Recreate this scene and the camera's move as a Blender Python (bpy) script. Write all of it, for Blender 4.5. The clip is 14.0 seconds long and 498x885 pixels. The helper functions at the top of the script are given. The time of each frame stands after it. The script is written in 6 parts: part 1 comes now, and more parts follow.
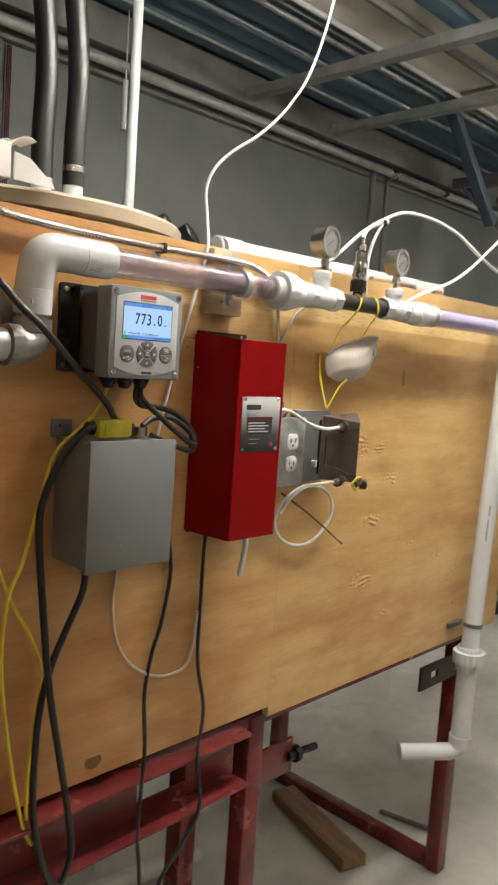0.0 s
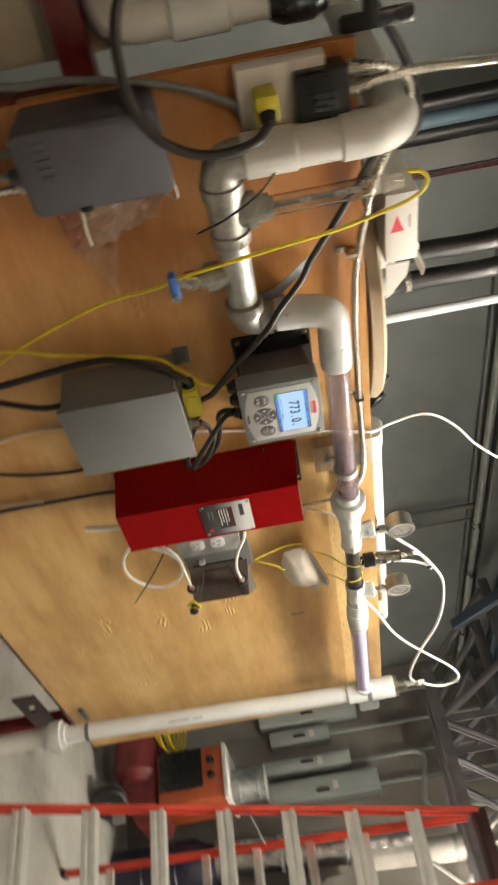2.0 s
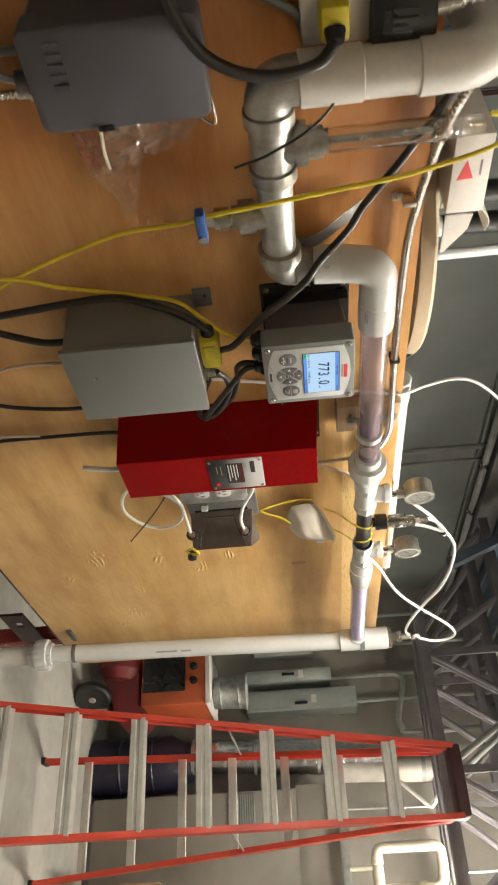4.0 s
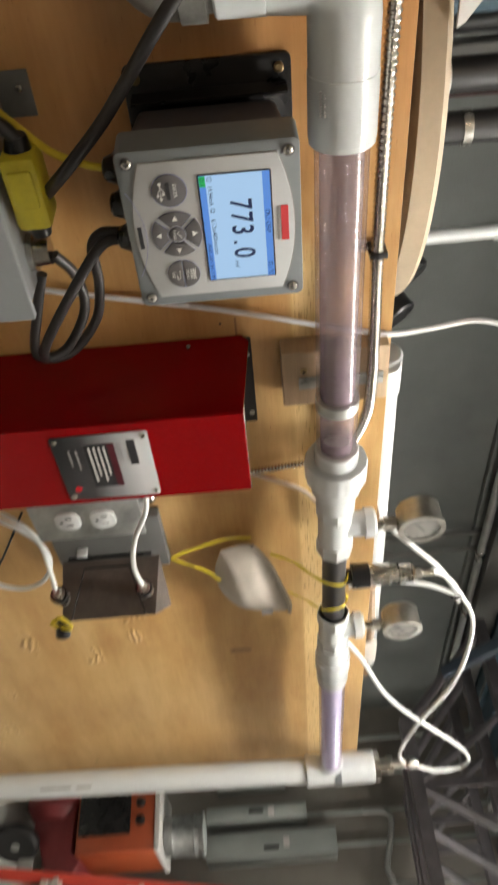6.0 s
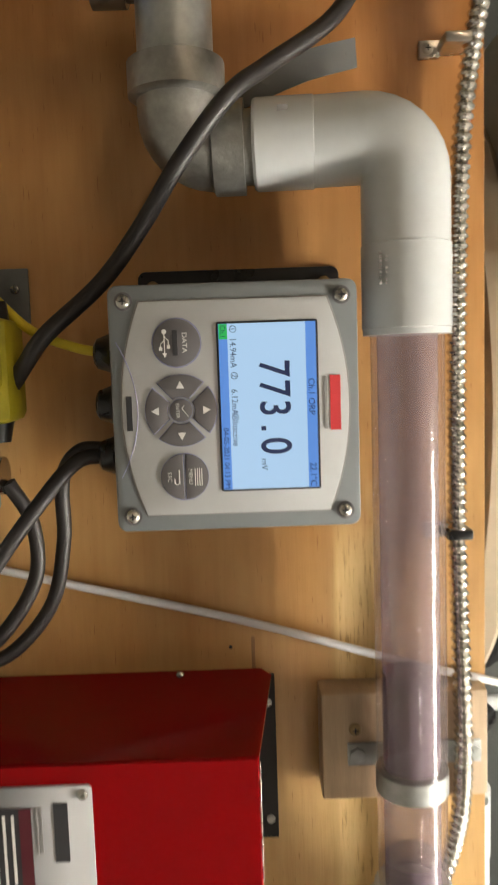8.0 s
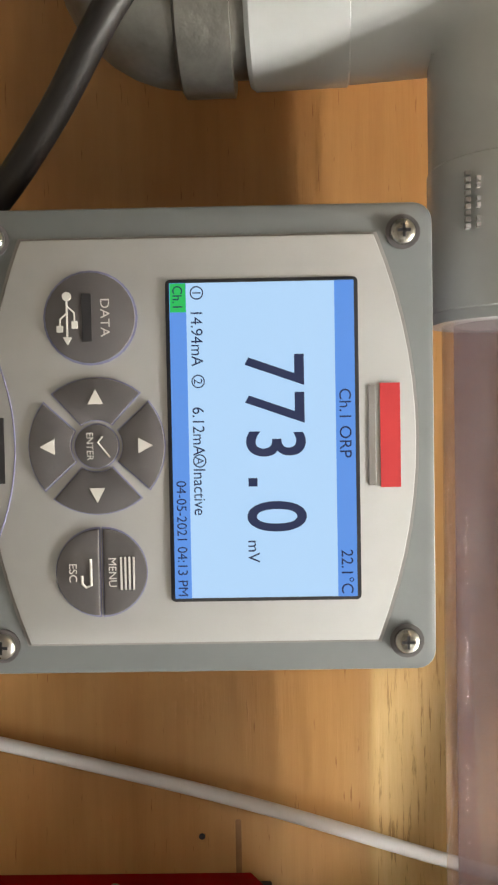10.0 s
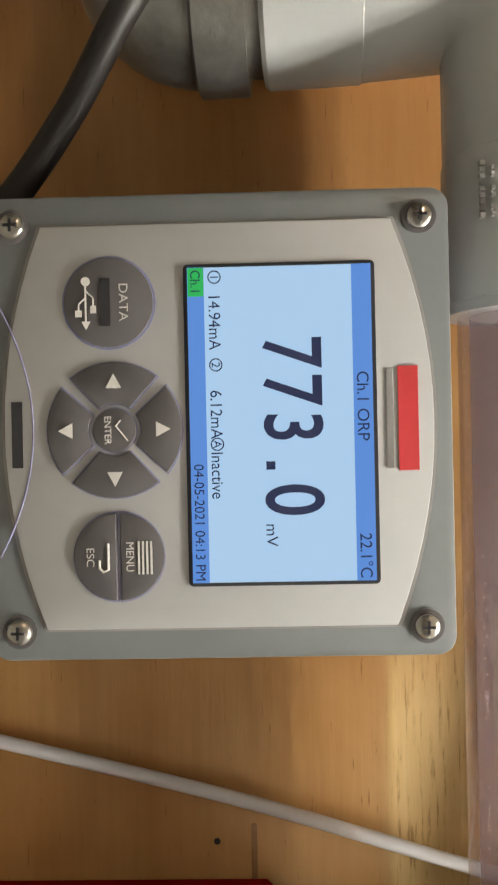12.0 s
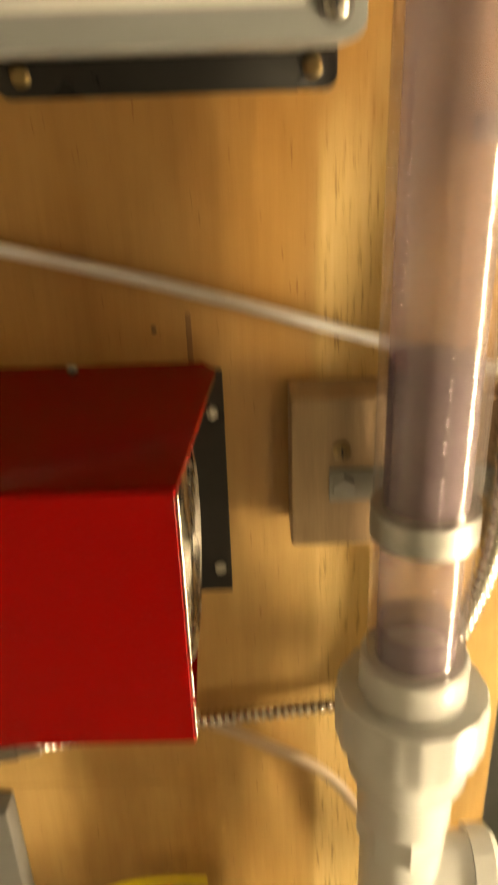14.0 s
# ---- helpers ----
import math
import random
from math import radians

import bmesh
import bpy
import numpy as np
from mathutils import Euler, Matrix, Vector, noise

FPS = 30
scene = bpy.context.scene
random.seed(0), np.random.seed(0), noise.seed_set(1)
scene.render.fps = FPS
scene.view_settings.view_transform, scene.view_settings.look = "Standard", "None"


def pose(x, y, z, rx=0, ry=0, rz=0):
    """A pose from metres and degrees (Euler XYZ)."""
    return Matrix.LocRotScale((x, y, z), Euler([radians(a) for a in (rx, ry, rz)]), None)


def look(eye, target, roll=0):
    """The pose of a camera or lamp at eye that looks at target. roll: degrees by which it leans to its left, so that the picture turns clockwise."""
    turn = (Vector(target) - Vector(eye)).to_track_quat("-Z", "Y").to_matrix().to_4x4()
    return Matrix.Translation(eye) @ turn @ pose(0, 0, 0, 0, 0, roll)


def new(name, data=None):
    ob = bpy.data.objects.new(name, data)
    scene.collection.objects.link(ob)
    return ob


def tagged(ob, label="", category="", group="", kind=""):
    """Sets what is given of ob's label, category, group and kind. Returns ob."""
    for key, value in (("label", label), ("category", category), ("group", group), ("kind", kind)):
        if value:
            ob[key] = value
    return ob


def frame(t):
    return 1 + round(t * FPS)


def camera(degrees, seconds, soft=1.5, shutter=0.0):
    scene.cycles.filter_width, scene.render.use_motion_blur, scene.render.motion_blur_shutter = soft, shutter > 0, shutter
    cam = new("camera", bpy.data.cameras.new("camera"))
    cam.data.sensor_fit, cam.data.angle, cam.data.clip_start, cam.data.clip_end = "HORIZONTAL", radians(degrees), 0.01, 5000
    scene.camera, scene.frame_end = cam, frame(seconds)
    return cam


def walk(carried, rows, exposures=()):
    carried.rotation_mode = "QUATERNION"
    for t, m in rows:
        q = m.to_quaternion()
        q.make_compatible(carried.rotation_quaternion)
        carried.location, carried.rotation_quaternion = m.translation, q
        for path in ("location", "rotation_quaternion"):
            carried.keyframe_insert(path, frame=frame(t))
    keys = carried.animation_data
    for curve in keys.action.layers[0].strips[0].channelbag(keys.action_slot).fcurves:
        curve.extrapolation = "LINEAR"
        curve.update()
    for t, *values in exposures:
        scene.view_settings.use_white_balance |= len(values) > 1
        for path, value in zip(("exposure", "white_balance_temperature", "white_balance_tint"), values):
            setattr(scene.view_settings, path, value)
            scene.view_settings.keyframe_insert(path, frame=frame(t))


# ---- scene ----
cam = camera(36.2, 14.0, 2.0, 0.5)
PATH = [
    (0, (-0.78, -1.121, 1.686), (0.65, 0.261, 1.477), 3.9),
    (0.5, (-0.816, -1.167, 1.686), (0.641, 0.199, 1.572), 10.0),
    (1, (-0.861, -1.169, 1.718), (0.55, 0.246, 1.653), 29.6),
    (1.5, (-0.929, -1.126, 1.72), (0.446, 0.325, 1.698), 58.7),
    (2, (-1.006, -1.085, 1.696), (0.478, 0.255, 1.63), 79.5),
    (2.5, (-1.065, -1.056, 1.672), (0.517, 0.164, 1.572), 86.9),
    (4.8, (-0.743, -0.767, 1.71), (0.945, 0.297, 1.563), 83.5),
    (5, (-0.661, -0.724, 1.722), (1.041, 0.313, 1.561), 83.7),
    (5.5, (-0.483, -0.699, 1.725), (1.177, 0.412, 1.619), 84.9),
    (6, (-0.343, -0.691, 1.744), (1.114, 0.68, 1.71), 85.1),
    (6.5, (-0.251, -0.65, 1.74), (0.908, 0.979, 1.794), 84.6),
    (6.7, (-0.203, -0.634, 1.738), (0.83, 1.076, 1.843), 84.2),
    (7, (-0.144, -0.619, 1.738), (0.695, 1.193, 1.861), 85.2),
    (7.5, (-0.028, -0.627, 1.735), (0.304, 1.344, 1.81), 87.2),
    (7.7, (-0.025, -0.611, 1.726), (0.232, 1.372, 1.764), 87.6),
    (9.8, (-0.011, -0.359, 1.736), (0.061, 1.639, 1.718), 89.0),
    (10, (-0.007, -0.357, 1.738), (0.057, 1.642, 1.714), 89.0),
    (10.5, (0.0, -0.354, 1.742), (0.046, 1.645, 1.72), 88.9),
    (11, (0.002, -0.358, 1.741), (0.017, 1.642, 1.71), 88.9),
    (11.5, (0.0, -0.36, 1.738), (0.001, 1.639, 1.704), 88.9),
    (12, (0.006, -0.357, 1.735), (0.003, 1.642, 1.689), 88.8),
    (12.5, (0.012, -0.355, 1.733), (0.021, 1.644, 1.687), 88.8),
    (13, (0.022, -0.361, 1.735), (0.069, 1.638, 1.711), 88.6),
    (13.5, (0.05, -0.366, 1.747), (0.397, 1.603, 1.71), 88.9),
    (14, (0.085, -0.367, 1.758), (0.927, 1.447, 1.735), 88.3),
]
walk(cam, [(t, look(eye, target, roll)) for t, eye, target, roll in PATH], [(0.0,0.2,6600,10),(0.5,0.15,6700,10),(1.5,0.28,7000,10),(2.5,0.30,7100,10),(5.0,0.12,6900,10),(6.0,-0.04,6600,10),(7.0,-0.06,6700,10),(7.7,0.02,6900,10),(10.0,0.22,6650,10),(11.0,0.10,6650,10),(12.0,0.02,6800,10),(13.0,-0.04,7100,10),(13.5,-0.10,7700,10),(14.0,0.1,12800,10)])

# ---------------------------------------------------------------- light
world = bpy.data.worlds.new("world")
scene.world = world
world.use_nodes = True
world.node_tree.nodes["Background"].inputs[0].default_value = (0.75, 0.85, 1.0, 1)
world.node_tree.nodes["Background"].inputs[1].default_value = 0.02


# assumed bare fluorescent strips under the ceiling, out of view: x, y, z, radiance, colour
NEUTRAL, WARM = (1.0, 0.985, 0.91), (1.0, 0.78, 0.55)
# first one inferred from the pipe's shadow band, other three added as fill
LAMPS = [(0.70, -0.45, 2.80, 170, NEUTRAL), (-1.7, -2.0, 2.70, 42, WARM), (4.25, -0.75, 2.72, 290, NEUTRAL), (1.8, -3.0, 2.70, 40, NEUTRAL)]


# ---------------------------------------------------------------- materials
def nodes_of(name):
    m = bpy.data.materials.new(name)
    m.use_nodes = True
    return m, m.node_tree.nodes, m.node_tree.links, m.node_tree.nodes["Principled BSDF"]


def noise_node(ns, ls, scale, detail=4, stretch=(1, 1, 1), rough=0.55):
    co = ns.new("ShaderNodeTexCoord")
    mp = ns.new("ShaderNodeMapping")
    mp.inputs["Scale"].default_value = stretch
    ls.new(co.outputs["Object"], mp.inputs["Vector"])
    n = ns.new("ShaderNodeTexNoise")
    n.inputs["Scale"].default_value, n.inputs["Detail"].default_value = scale, detail
    n.inputs["Roughness"].default_value = rough
    ls.new(mp.outputs["Vector"], n.inputs["Vector"])
    return n


def ramp_node(ns, ls, source, stops):
    r = ns.new("ShaderNodeValToRGB")
    el = r.color_ramp.elements
    el[0].position, el[0].color = stops[0][0], (*stops[0][1], 1)
    el[1].position, el[1].color = stops[-1][0], (*stops[-1][1], 1)
    for p, c in stops[1:-1]:
        el.new(p).color = (*c, 1)
    ls.new(source, r.inputs["Fac"])
    return r


def mix_node(ns, ls, fac, a, b, mode="MIX"):
    m = ns.new("ShaderNodeMix")
    m.data_type, m.blend_type = "RGBA", mode
    if isinstance(fac, float):
        m.inputs["Factor"].default_value = fac
    else:
        ls.new(fac, m.inputs["Factor"])
    for sock, v in ((m.inputs["A"], a), (m.inputs["B"], b)):
        if isinstance(v, tuple):
            sock.default_value = (*v, 1)
        else:
            ls.new(v, sock)
    return m.outputs["Result"]


def mat(name, base, rough=0.5, metal=0.0, var=0.18, scale=9.0, fine=140.0, bump=0.04, coat=0.0, stretch=(1, 1, 1)):
    """A painted, plastic or metal surface with coarse stains and fine grain."""
    m, ns, ls, p = nodes_of(name)
    coarse = noise_node(ns, ls, scale, 5, stretch)
    grain = noise_node(ns, ls, fine, 3, stretch)
    dark = tuple(c * (1 - var) for c in base)
    light = tuple(min(1.0, c * (1 + var * 0.6)) for c in base)
    big = ramp_node(ns, ls, coarse.outputs["Fac"], [(0.32, dark), (0.68, light)])
    small = ramp_node(ns, ls, grain.outputs["Fac"], [(0.3, (1 - var * 0.5,) * 3), (0.7, (1, 1, 1))])
    ls.new(mix_node(ns, ls, 1.0, big.outputs["Color"], small.outputs["Color"], "MULTIPLY"), p.inputs["Base Color"])
    rr = ns.new("ShaderNodeMapRange")
    rr.inputs["To Min"].default_value, rr.inputs["To Max"].default_value = rough * 0.8, min(1.0, rough * 1.2)
    ls.new(coarse.outputs["Fac"], rr.inputs["Value"])
    ls.new(rr.outputs["Result"], p.inputs["Roughness"])
    p.inputs["Metallic"].default_value = metal
    p.inputs["Coat Weight"].default_value = coat
    if bump:
        b = ns.new("ShaderNodeBump")
        b.inputs["Strength"].default_value, b.inputs["Distance"].default_value = bump, 0.002
        ls.new(grain.outputs["Fac"], b.inputs["Height"])
        ls.new(b.outputs["Normal"], p.inputs["Normal"])
    return m


def plywood():
    """Rotary-cut veneer: broad blotches, faint grain along the sheet, one pale sapwood band, torn grain round the knots."""
    m, ns, ls, p = nodes_of("plywood")
    co = ns.new("ShaderNodeTexCoord")
    xyz = ns.new("ShaderNodeSeparateXYZ")
    ls.new(co.outputs["Object"], xyz.inputs["Vector"])

    def calc(op, a, b):
        n = ns.new("ShaderNodeMath")
        n.operation = op
        for sock, v in zip(n.inputs, (a, b)):
            if isinstance(v, (int, float)):
                sock.default_value = v
            else:
                ls.new(v, sock)
        return n.outputs[0]

    cloud = noise_node(ns, ls, 3.0, 5, (0.7, 1, 1.5), 0.6)
    tone = noise_node(ns, ls, 1.15, 3, (0.8, 1, 0.9))
    bands = noise_node(ns, ls, 2.2, 5, (0.5, 1, 5), 0.6)
    streak = noise_node(ns, ls, 7.0, 5, (1.4, 1, 26), 0.6)
    pores = noise_node(ns, ls, 22.0, 3, (2.2, 1, 24), 0.6)
    a = ramp_node(ns, ls, bands.outputs["Fac"], [(0.25, (0.54, 0.325, 0.125)), (0.5, (0.63, 0.415, 0.180)), (0.78, (0.69, 0.49, 0.235))])
    # redder heartwood towards one end of the sheet, with that end's shade painted in
    heart_shade = calc("ADD", calc("MULTIPLY", xyz.outputs["X"], -1.1), calc("MULTIPLY", tone.outputs["Fac"], 1.4))
    hr = ramp_node(ns, ls, heart_shade, [(0.28, (1, 1, 1)), (1.02, (0.72, 0.485, 0.37))])
    b = ramp_node(ns, ls, streak.outputs["Fac"], [(0.3, (0.93, 0.90, 0.86)), (0.6, (1, 1, 1))])
    c = ramp_node(ns, ls, cloud.outputs["Fac"], [(0.32, (0.76, 0.65, 0.53)), (0.58, (1.0, 1.0, 1.0))])
    d = ramp_node(ns, ls, pores.outputs["Fac"], [(0.29, (0.50, 0.36, 0.25)), (0.35, (1, 1, 1))])
    col = mix_node(ns, ls, 1.0, a.outputs["Color"], hr.outputs["Color"], "MULTIPLY")
    col = mix_node(ns, ls, 1.0, col, b.outputs["Color"], "MULTIPLY")
    col = mix_node(ns, ls, 1.0, col, c.outputs["Color"], "MULTIPLY")
    flame = noise_node(ns, ls, 6.5, 4, (0.55, 1, 1.9), 0.65)
    f = ramp_node(ns, ls, flame.outputs["Fac"], [(0.34, (0.78, 0.70, 0.62)), (0.56, (1, 1, 1)), (0.74, (1.0, 1.0, 1.0))])
    col = mix_node(ns, ls, 0.8, col, f.outputs["Color"], "MULTIPLY")
    col = mix_node(ns, ls, 0.7, col, d.outputs["Color"], "MULTIPLY")
    # sapwood band
    off = calc("ABSOLUTE", calc("SUBTRACT", calc("ADD", xyz.outputs["Z"], calc("MULTIPLY", bands.outputs["Fac"], 0.008)), 1.812), 0)
    wide = ramp_node(ns, ls, off, [(0.017, (1, 1, 1)), (0.020, (0, 0, 0))])
    start = ramp_node(ns, ls, calc("ADD", xyz.outputs["X"], calc("MULTIPLY", cloud.outputs["Fac"], 0.2)), [(0.17, (0, 0, 0)), (0.22, (1, 1, 1))])
    dash = noise_node(ns, ls, 11.0, 4, (2.6, 1, 30), 0.7)
    sap = ramp_node(ns, ls, dash.outputs["Fac"], [(0.36, (0.44, 0.26, 0.11)), (0.44, (0.76, 0.54, 0.25)), (0.7, (0.82, 0.61, 0.31))])
    col = mix_node(ns, ls, calc("MULTIPLY", calc("MULTIPLY", wide.outputs["Color"], start.outputs["Color"]), 0.85), col, sap.outputs["Color"])
    ls.new(col, p.inputs["Base Color"])
    p.inputs["Roughness"].default_value = 0.36
    bu = ns.new("ShaderNodeBump")
    bu.inputs["Strength"].default_value, bu.inputs["Distance"].default_value = 0.22, 0.0012
    ls.new(streak.outputs["Fac"], bu.inputs["Height"])
    # torn, rippled veneer beside the knots
    total = 0.0
    for x, z, rx, rz in ((0.837, 1.138, 0.06, 0.035), (0.867, 1.299, 0.05, 0.022), (0.93, 1.403, 0.05, 0.022), (1.216, 1.159, 0.045, 0.035), (1.29, 1.11, 0.03, 0.03), (1.059, 1.221, 0.03, 0.018), (0.78, 1.499, 0.045, 0.05), (0.87, 1.491, 0.035, 0.02), (-0.22, 1.50, 0.04, 0.04), (0.954, 1.034, 0.03, 0.02)):
        u = calc("POWER", calc("DIVIDE", calc("SUBTRACT", xyz.outputs["X"], x), rx), 2)
        v = calc("POWER", calc("DIVIDE", calc("SUBTRACT", xyz.outputs["Z"], z), rz), 2)
        spot = calc("MAXIMUM", calc("SUBTRACT", 1.0, calc("ADD", u, v)), 0.0)
        total = calc("ADD", spot, total)
    gaps = noise_node(ns, ls, 42.0, 3, (1, 1, 1))
    mask = calc("MINIMUM", calc("MULTIPLY", total, calc("MAXIMUM", calc("SUBTRACT", calc("MULTIPLY", gaps.outputs["Fac"], 6.0), 2.7), 0.0)), 1.0)
    wv = ns.new("ShaderNodeTexWave")
    wv.bands_direction = "Z"
    wv.inputs["Scale"].default_value, wv.inputs["Distortion"].default_value = 24.0, 14.0
    wv.inputs["Detail"].default_value, wv.inputs["Detail Scale"].default_value = 2.0, 0.45
    ls.new(co.outputs["Object"], wv.inputs["Vector"])
    b2 = ns.new("ShaderNodeBump")
    b2.inputs["Strength"].default_value, b2.inputs["Distance"].default_value = 0.9, 0.0042
    ls.new(calc("MULTIPLY", wv.outputs["Fac"], mask), b2.inputs["Height"])
    ls.new(bu.outputs["Normal"], b2.inputs["Normal"])
    # the whole sheet is slightly wavy
    b3 = ns.new("ShaderNodeBump")
    b3.inputs["Strength"].default_value, b3.inputs["Distance"].default_value = 0.5, 0.006
    ls.new(cloud.outputs["Fac"], b3.inputs["Height"])
    ls.new(b2.outputs["Normal"], b3.inputs["Normal"])
    ls.new(b3.outputs["Normal"], p.inputs["Normal"])
    return m


def glass(name, colour, rough=0.05, ior=1.35, alpha=0.35):
    """Thin clear plastic: a glossy skin over a mostly see-through, faintly stained wall."""
    m, ns, ls, p = nodes_of(name)
    n = noise_node(ns, ls, 7.0, 4, (0.7, 1, 1))
    r = ramp_node(ns, ls, n.outputs["Fac"], [(0.35, tuple(c * 0.8 for c in colour)), (0.65, colour)])
    ls.new(r.outputs["Color"], p.inputs["Base Color"])
    p.inputs["Roughness"].default_value = rough
    p.inputs["IOR"].default_value = ior
    p.inputs["Alpha"].default_value = alpha
    return m


def tube(name, tint, milk, amount, rough=0.07, shine=0.05):
    """Clear plastic wall: tinted see-through, a little milky, with a sharp Fresnel gloss."""
    m, ns, ls, p = nodes_of(name)
    ns.remove(p)
    n = noise_node(ns, ls, 9.0, 4, (0.6, 1, 1))
    r = ramp_node(ns, ls, n.outputs["Fac"], [(0.35, tuple(c * 0.75 for c in milk)), (0.65, milk)])
    see, body, gloss, fres = ns.new("ShaderNodeBsdfTransparent"), ns.new("ShaderNodeBsdfDiffuse"), ns.new("ShaderNodeBsdfGlossy"), ns.new("ShaderNodeLayerWeight")
    see.inputs["Color"].default_value = (*tint, 1)
    ls.new(r.outputs["Color"], body.inputs["Color"])
    gloss.inputs["Roughness"].default_value = rough
    fres.inputs["Blend"].default_value = 0.5
    edge, rise = ns.new("ShaderNodeMath"), ns.new("ShaderNodeMath")
    edge.operation, rise.operation = "POWER", "MULTIPLY_ADD"
    ls.new(fres.outputs["Facing"], edge.inputs[0])
    edge.inputs[1].default_value = 4.0
    ls.new(edge.outputs[0], rise.inputs[0])
    rise.inputs[1].default_value, rise.inputs[2].default_value = 0.55, shine
    a, b = ns.new("ShaderNodeMixShader"), ns.new("ShaderNodeMixShader")
    a.inputs["Fac"].default_value = amount
    ls.new(see.outputs[0], a.inputs[1])
    ls.new(body.outputs[0], a.inputs[2])
    ls.new(rise.outputs[0], b.inputs["Fac"])
    ls.new(a.outputs[0], b.inputs[1])
    ls.new(gloss.outputs[0], b.inputs[2])
    ls.new(b.outputs[0], ns["Material Output"].inputs["Surface"])
    return m


def clear(name, colour, rough=0.03):
    """Solid clear plastic."""
    m, ns, ls, p = nodes_of(name)
    p.inputs["Base Color"].default_value = (*colour, 1)
    p.inputs["Transmission Weight"].default_value = 1.0
    p.inputs["Roughness"].default_value = rough
    p.inputs["IOR"].default_value = 1.5
    return m


def glow(name, colour, strength):
    m, ns, ls, p = nodes_of(name)
    p.inputs["Base Color"].default_value = (0.02, 0.02, 0.03, 1)
    p.inputs["Emission Color"].default_value = (*colour, 1)
    p.inputs["Emission Strength"].default_value = strength
    p.inputs["Roughness"].default_value = 0.15
    return m


def concrete(name, base, scale, rough=0.85):
    m, ns, ls, p = nodes_of(name)
    big = noise_node(ns, ls, scale, 6)
    mid = noise_node(ns, ls, scale * 7, 5)
    fine = noise_node(ns, ls, 160, 3)
    a = ramp_node(ns, ls, big.outputs["Fac"], [(0.3, tuple(c * 0.74 for c in base)), (0.5, base), (0.68, tuple(c * 1.16 for c in base))])
    b = ramp_node(ns, ls, mid.outputs["Fac"], [(0.3, (0.89, 0.89, 0.88)), (0.65, (1, 1, 1))])
    c = ramp_node(ns, ls, fine.outputs["Fac"], [(0.3, (0.86, 0.86, 0.86)), (0.7, (1, 1, 1))])
    col = mix_node(ns, ls, 1.0, a.outputs["Color"], b.outputs["Color"], "MULTIPLY")
    ls.new(mix_node(ns, ls, 1.0, col, c.outputs["Color"], "MULTIPLY"), p.inputs["Base Color"])
    p.inputs["Roughness"].default_value = rough
    bu = ns.new("ShaderNodeBump")
    bu.inputs["Strength"].default_value, bu.inputs["Distance"].default_value = 0.25, 0.004
    ls.new(mid.outputs["Fac"], bu.inputs["Height"])
    ls.new(bu.outputs["Normal"], p.inputs["Normal"])
    return m


def graded_plate():
    """Label print that runs from near black at its foot to bare silver above."""
    m, ns, ls, p = nodes_of("graded_label_print")
    tc, sep = ns.new("ShaderNodeTexCoord"), ns.new("ShaderNodeSeparateXYZ")
    ls.new(tc.outputs["Generated"], sep.inputs["Vector"])
    r = ramp_node(ns, ls, sep.outputs["Z"], [(0.0, (0.018, 0.018, 0.022)), (0.30, (0.05, 0.05, 0.055)), (0.62, (0.27, 0.27, 0.28)), (0.85, (0.50, 0.50, 0.515))])
    ls.new(r.outputs["Color"], p.inputs["Base Color"])
    p.inputs["Roughness"].default_value = 0.3
    return m


PLATEPRINT = graded_plate()
PLY = plywood()
PVC = mat("white_pvc", (0.58, 0.60, 0.61), 0.26, var=0.06, scale=6, bump=0.02)
PVCGREY = mat("soiled_white_pvc", (0.58, 0.57, 0.55), 0.4, var=0.16, scale=5)
CLEAR = tube("clear_pvc_tube", (0.96, 0.93, 0.94), (0.50, 0.43, 0.46), 0.11, 0.12, 0.06)
HAZE = glass("brown_haze", (0.40, 0.305, 0.335), 0.4, 1.2, 0.42)
VIOLETHAZE = glass("violet_haze", (0.56, 0.53, 0.71), 0.35, 1.3, 0.92)
CLEARVIOLET = tube("violet_clear_pvc_tube", (0.94, 0.91, 0.97), (0.66, 0.62, 0.78), 0.16)
STAIN = glass("purple_stain", (0.12, 0.078, 0.17), 0.4, 1.2, 0.68)
ACRYL = clear("clear_acrylic", (0.93, 0.93, 0.91))
FILM = tube("clear_film", (0.97, 0.95, 0.93), (0.88, 0.82, 0.76), 0.16, 0.12, 0.16)
THINFILM = tube("thin_clear_film", (0.98, 0.96, 0.94), (0.85, 0.78, 0.70), 0.06, 0.14, 0.10)
REDFILM = tube("red_printed_film", (0.95, 0.72, 0.66), (0.60, 0.16, 0.12), 0.16, 0.14, 0.12)
SIGHT = tube("flow_tube_plastic", (0.95, 0.94, 0.92), (0.84, 0.82, 0.78), 0.12, 0.06, 0.16)
LENS = tube("gauge_lens", (0.95, 0.95, 0.94), (0.7, 0.7, 0.68), 0.08, 0.12)
CASE = mat("worn_chrome", (0.44, 0.42, 0.38), 0.36, 1.0, var=0.25, scale=40)
# ladder cap: dirty red plastic, darkened further to hold the shadow it sits in
DARKCAP = mat("dirty_shaded_red_plastic", (0.055, 0.013, 0.014), 0.6, var=0.2)
# red oxide paint of the stand, colour darkened for the lug in shadow
LUGM = mat("shaded_red_oxide_paint", (0.028, 0.010, 0.010), 0.5, var=0.3)
CAPRED = mat("dark_red_plastic", (0.17, 0.020, 0.022), 0.5, var=0.2)
BLACKPL = mat("black_plastic", (0.010, 0.010, 0.011), 0.28, var=0.3, scale=20)
BLACKPIPE = mat("black_pipe", (0.03, 0.028, 0.03), 0.35, var=0.3, scale=20, stretch=(0.3, 1, 1))
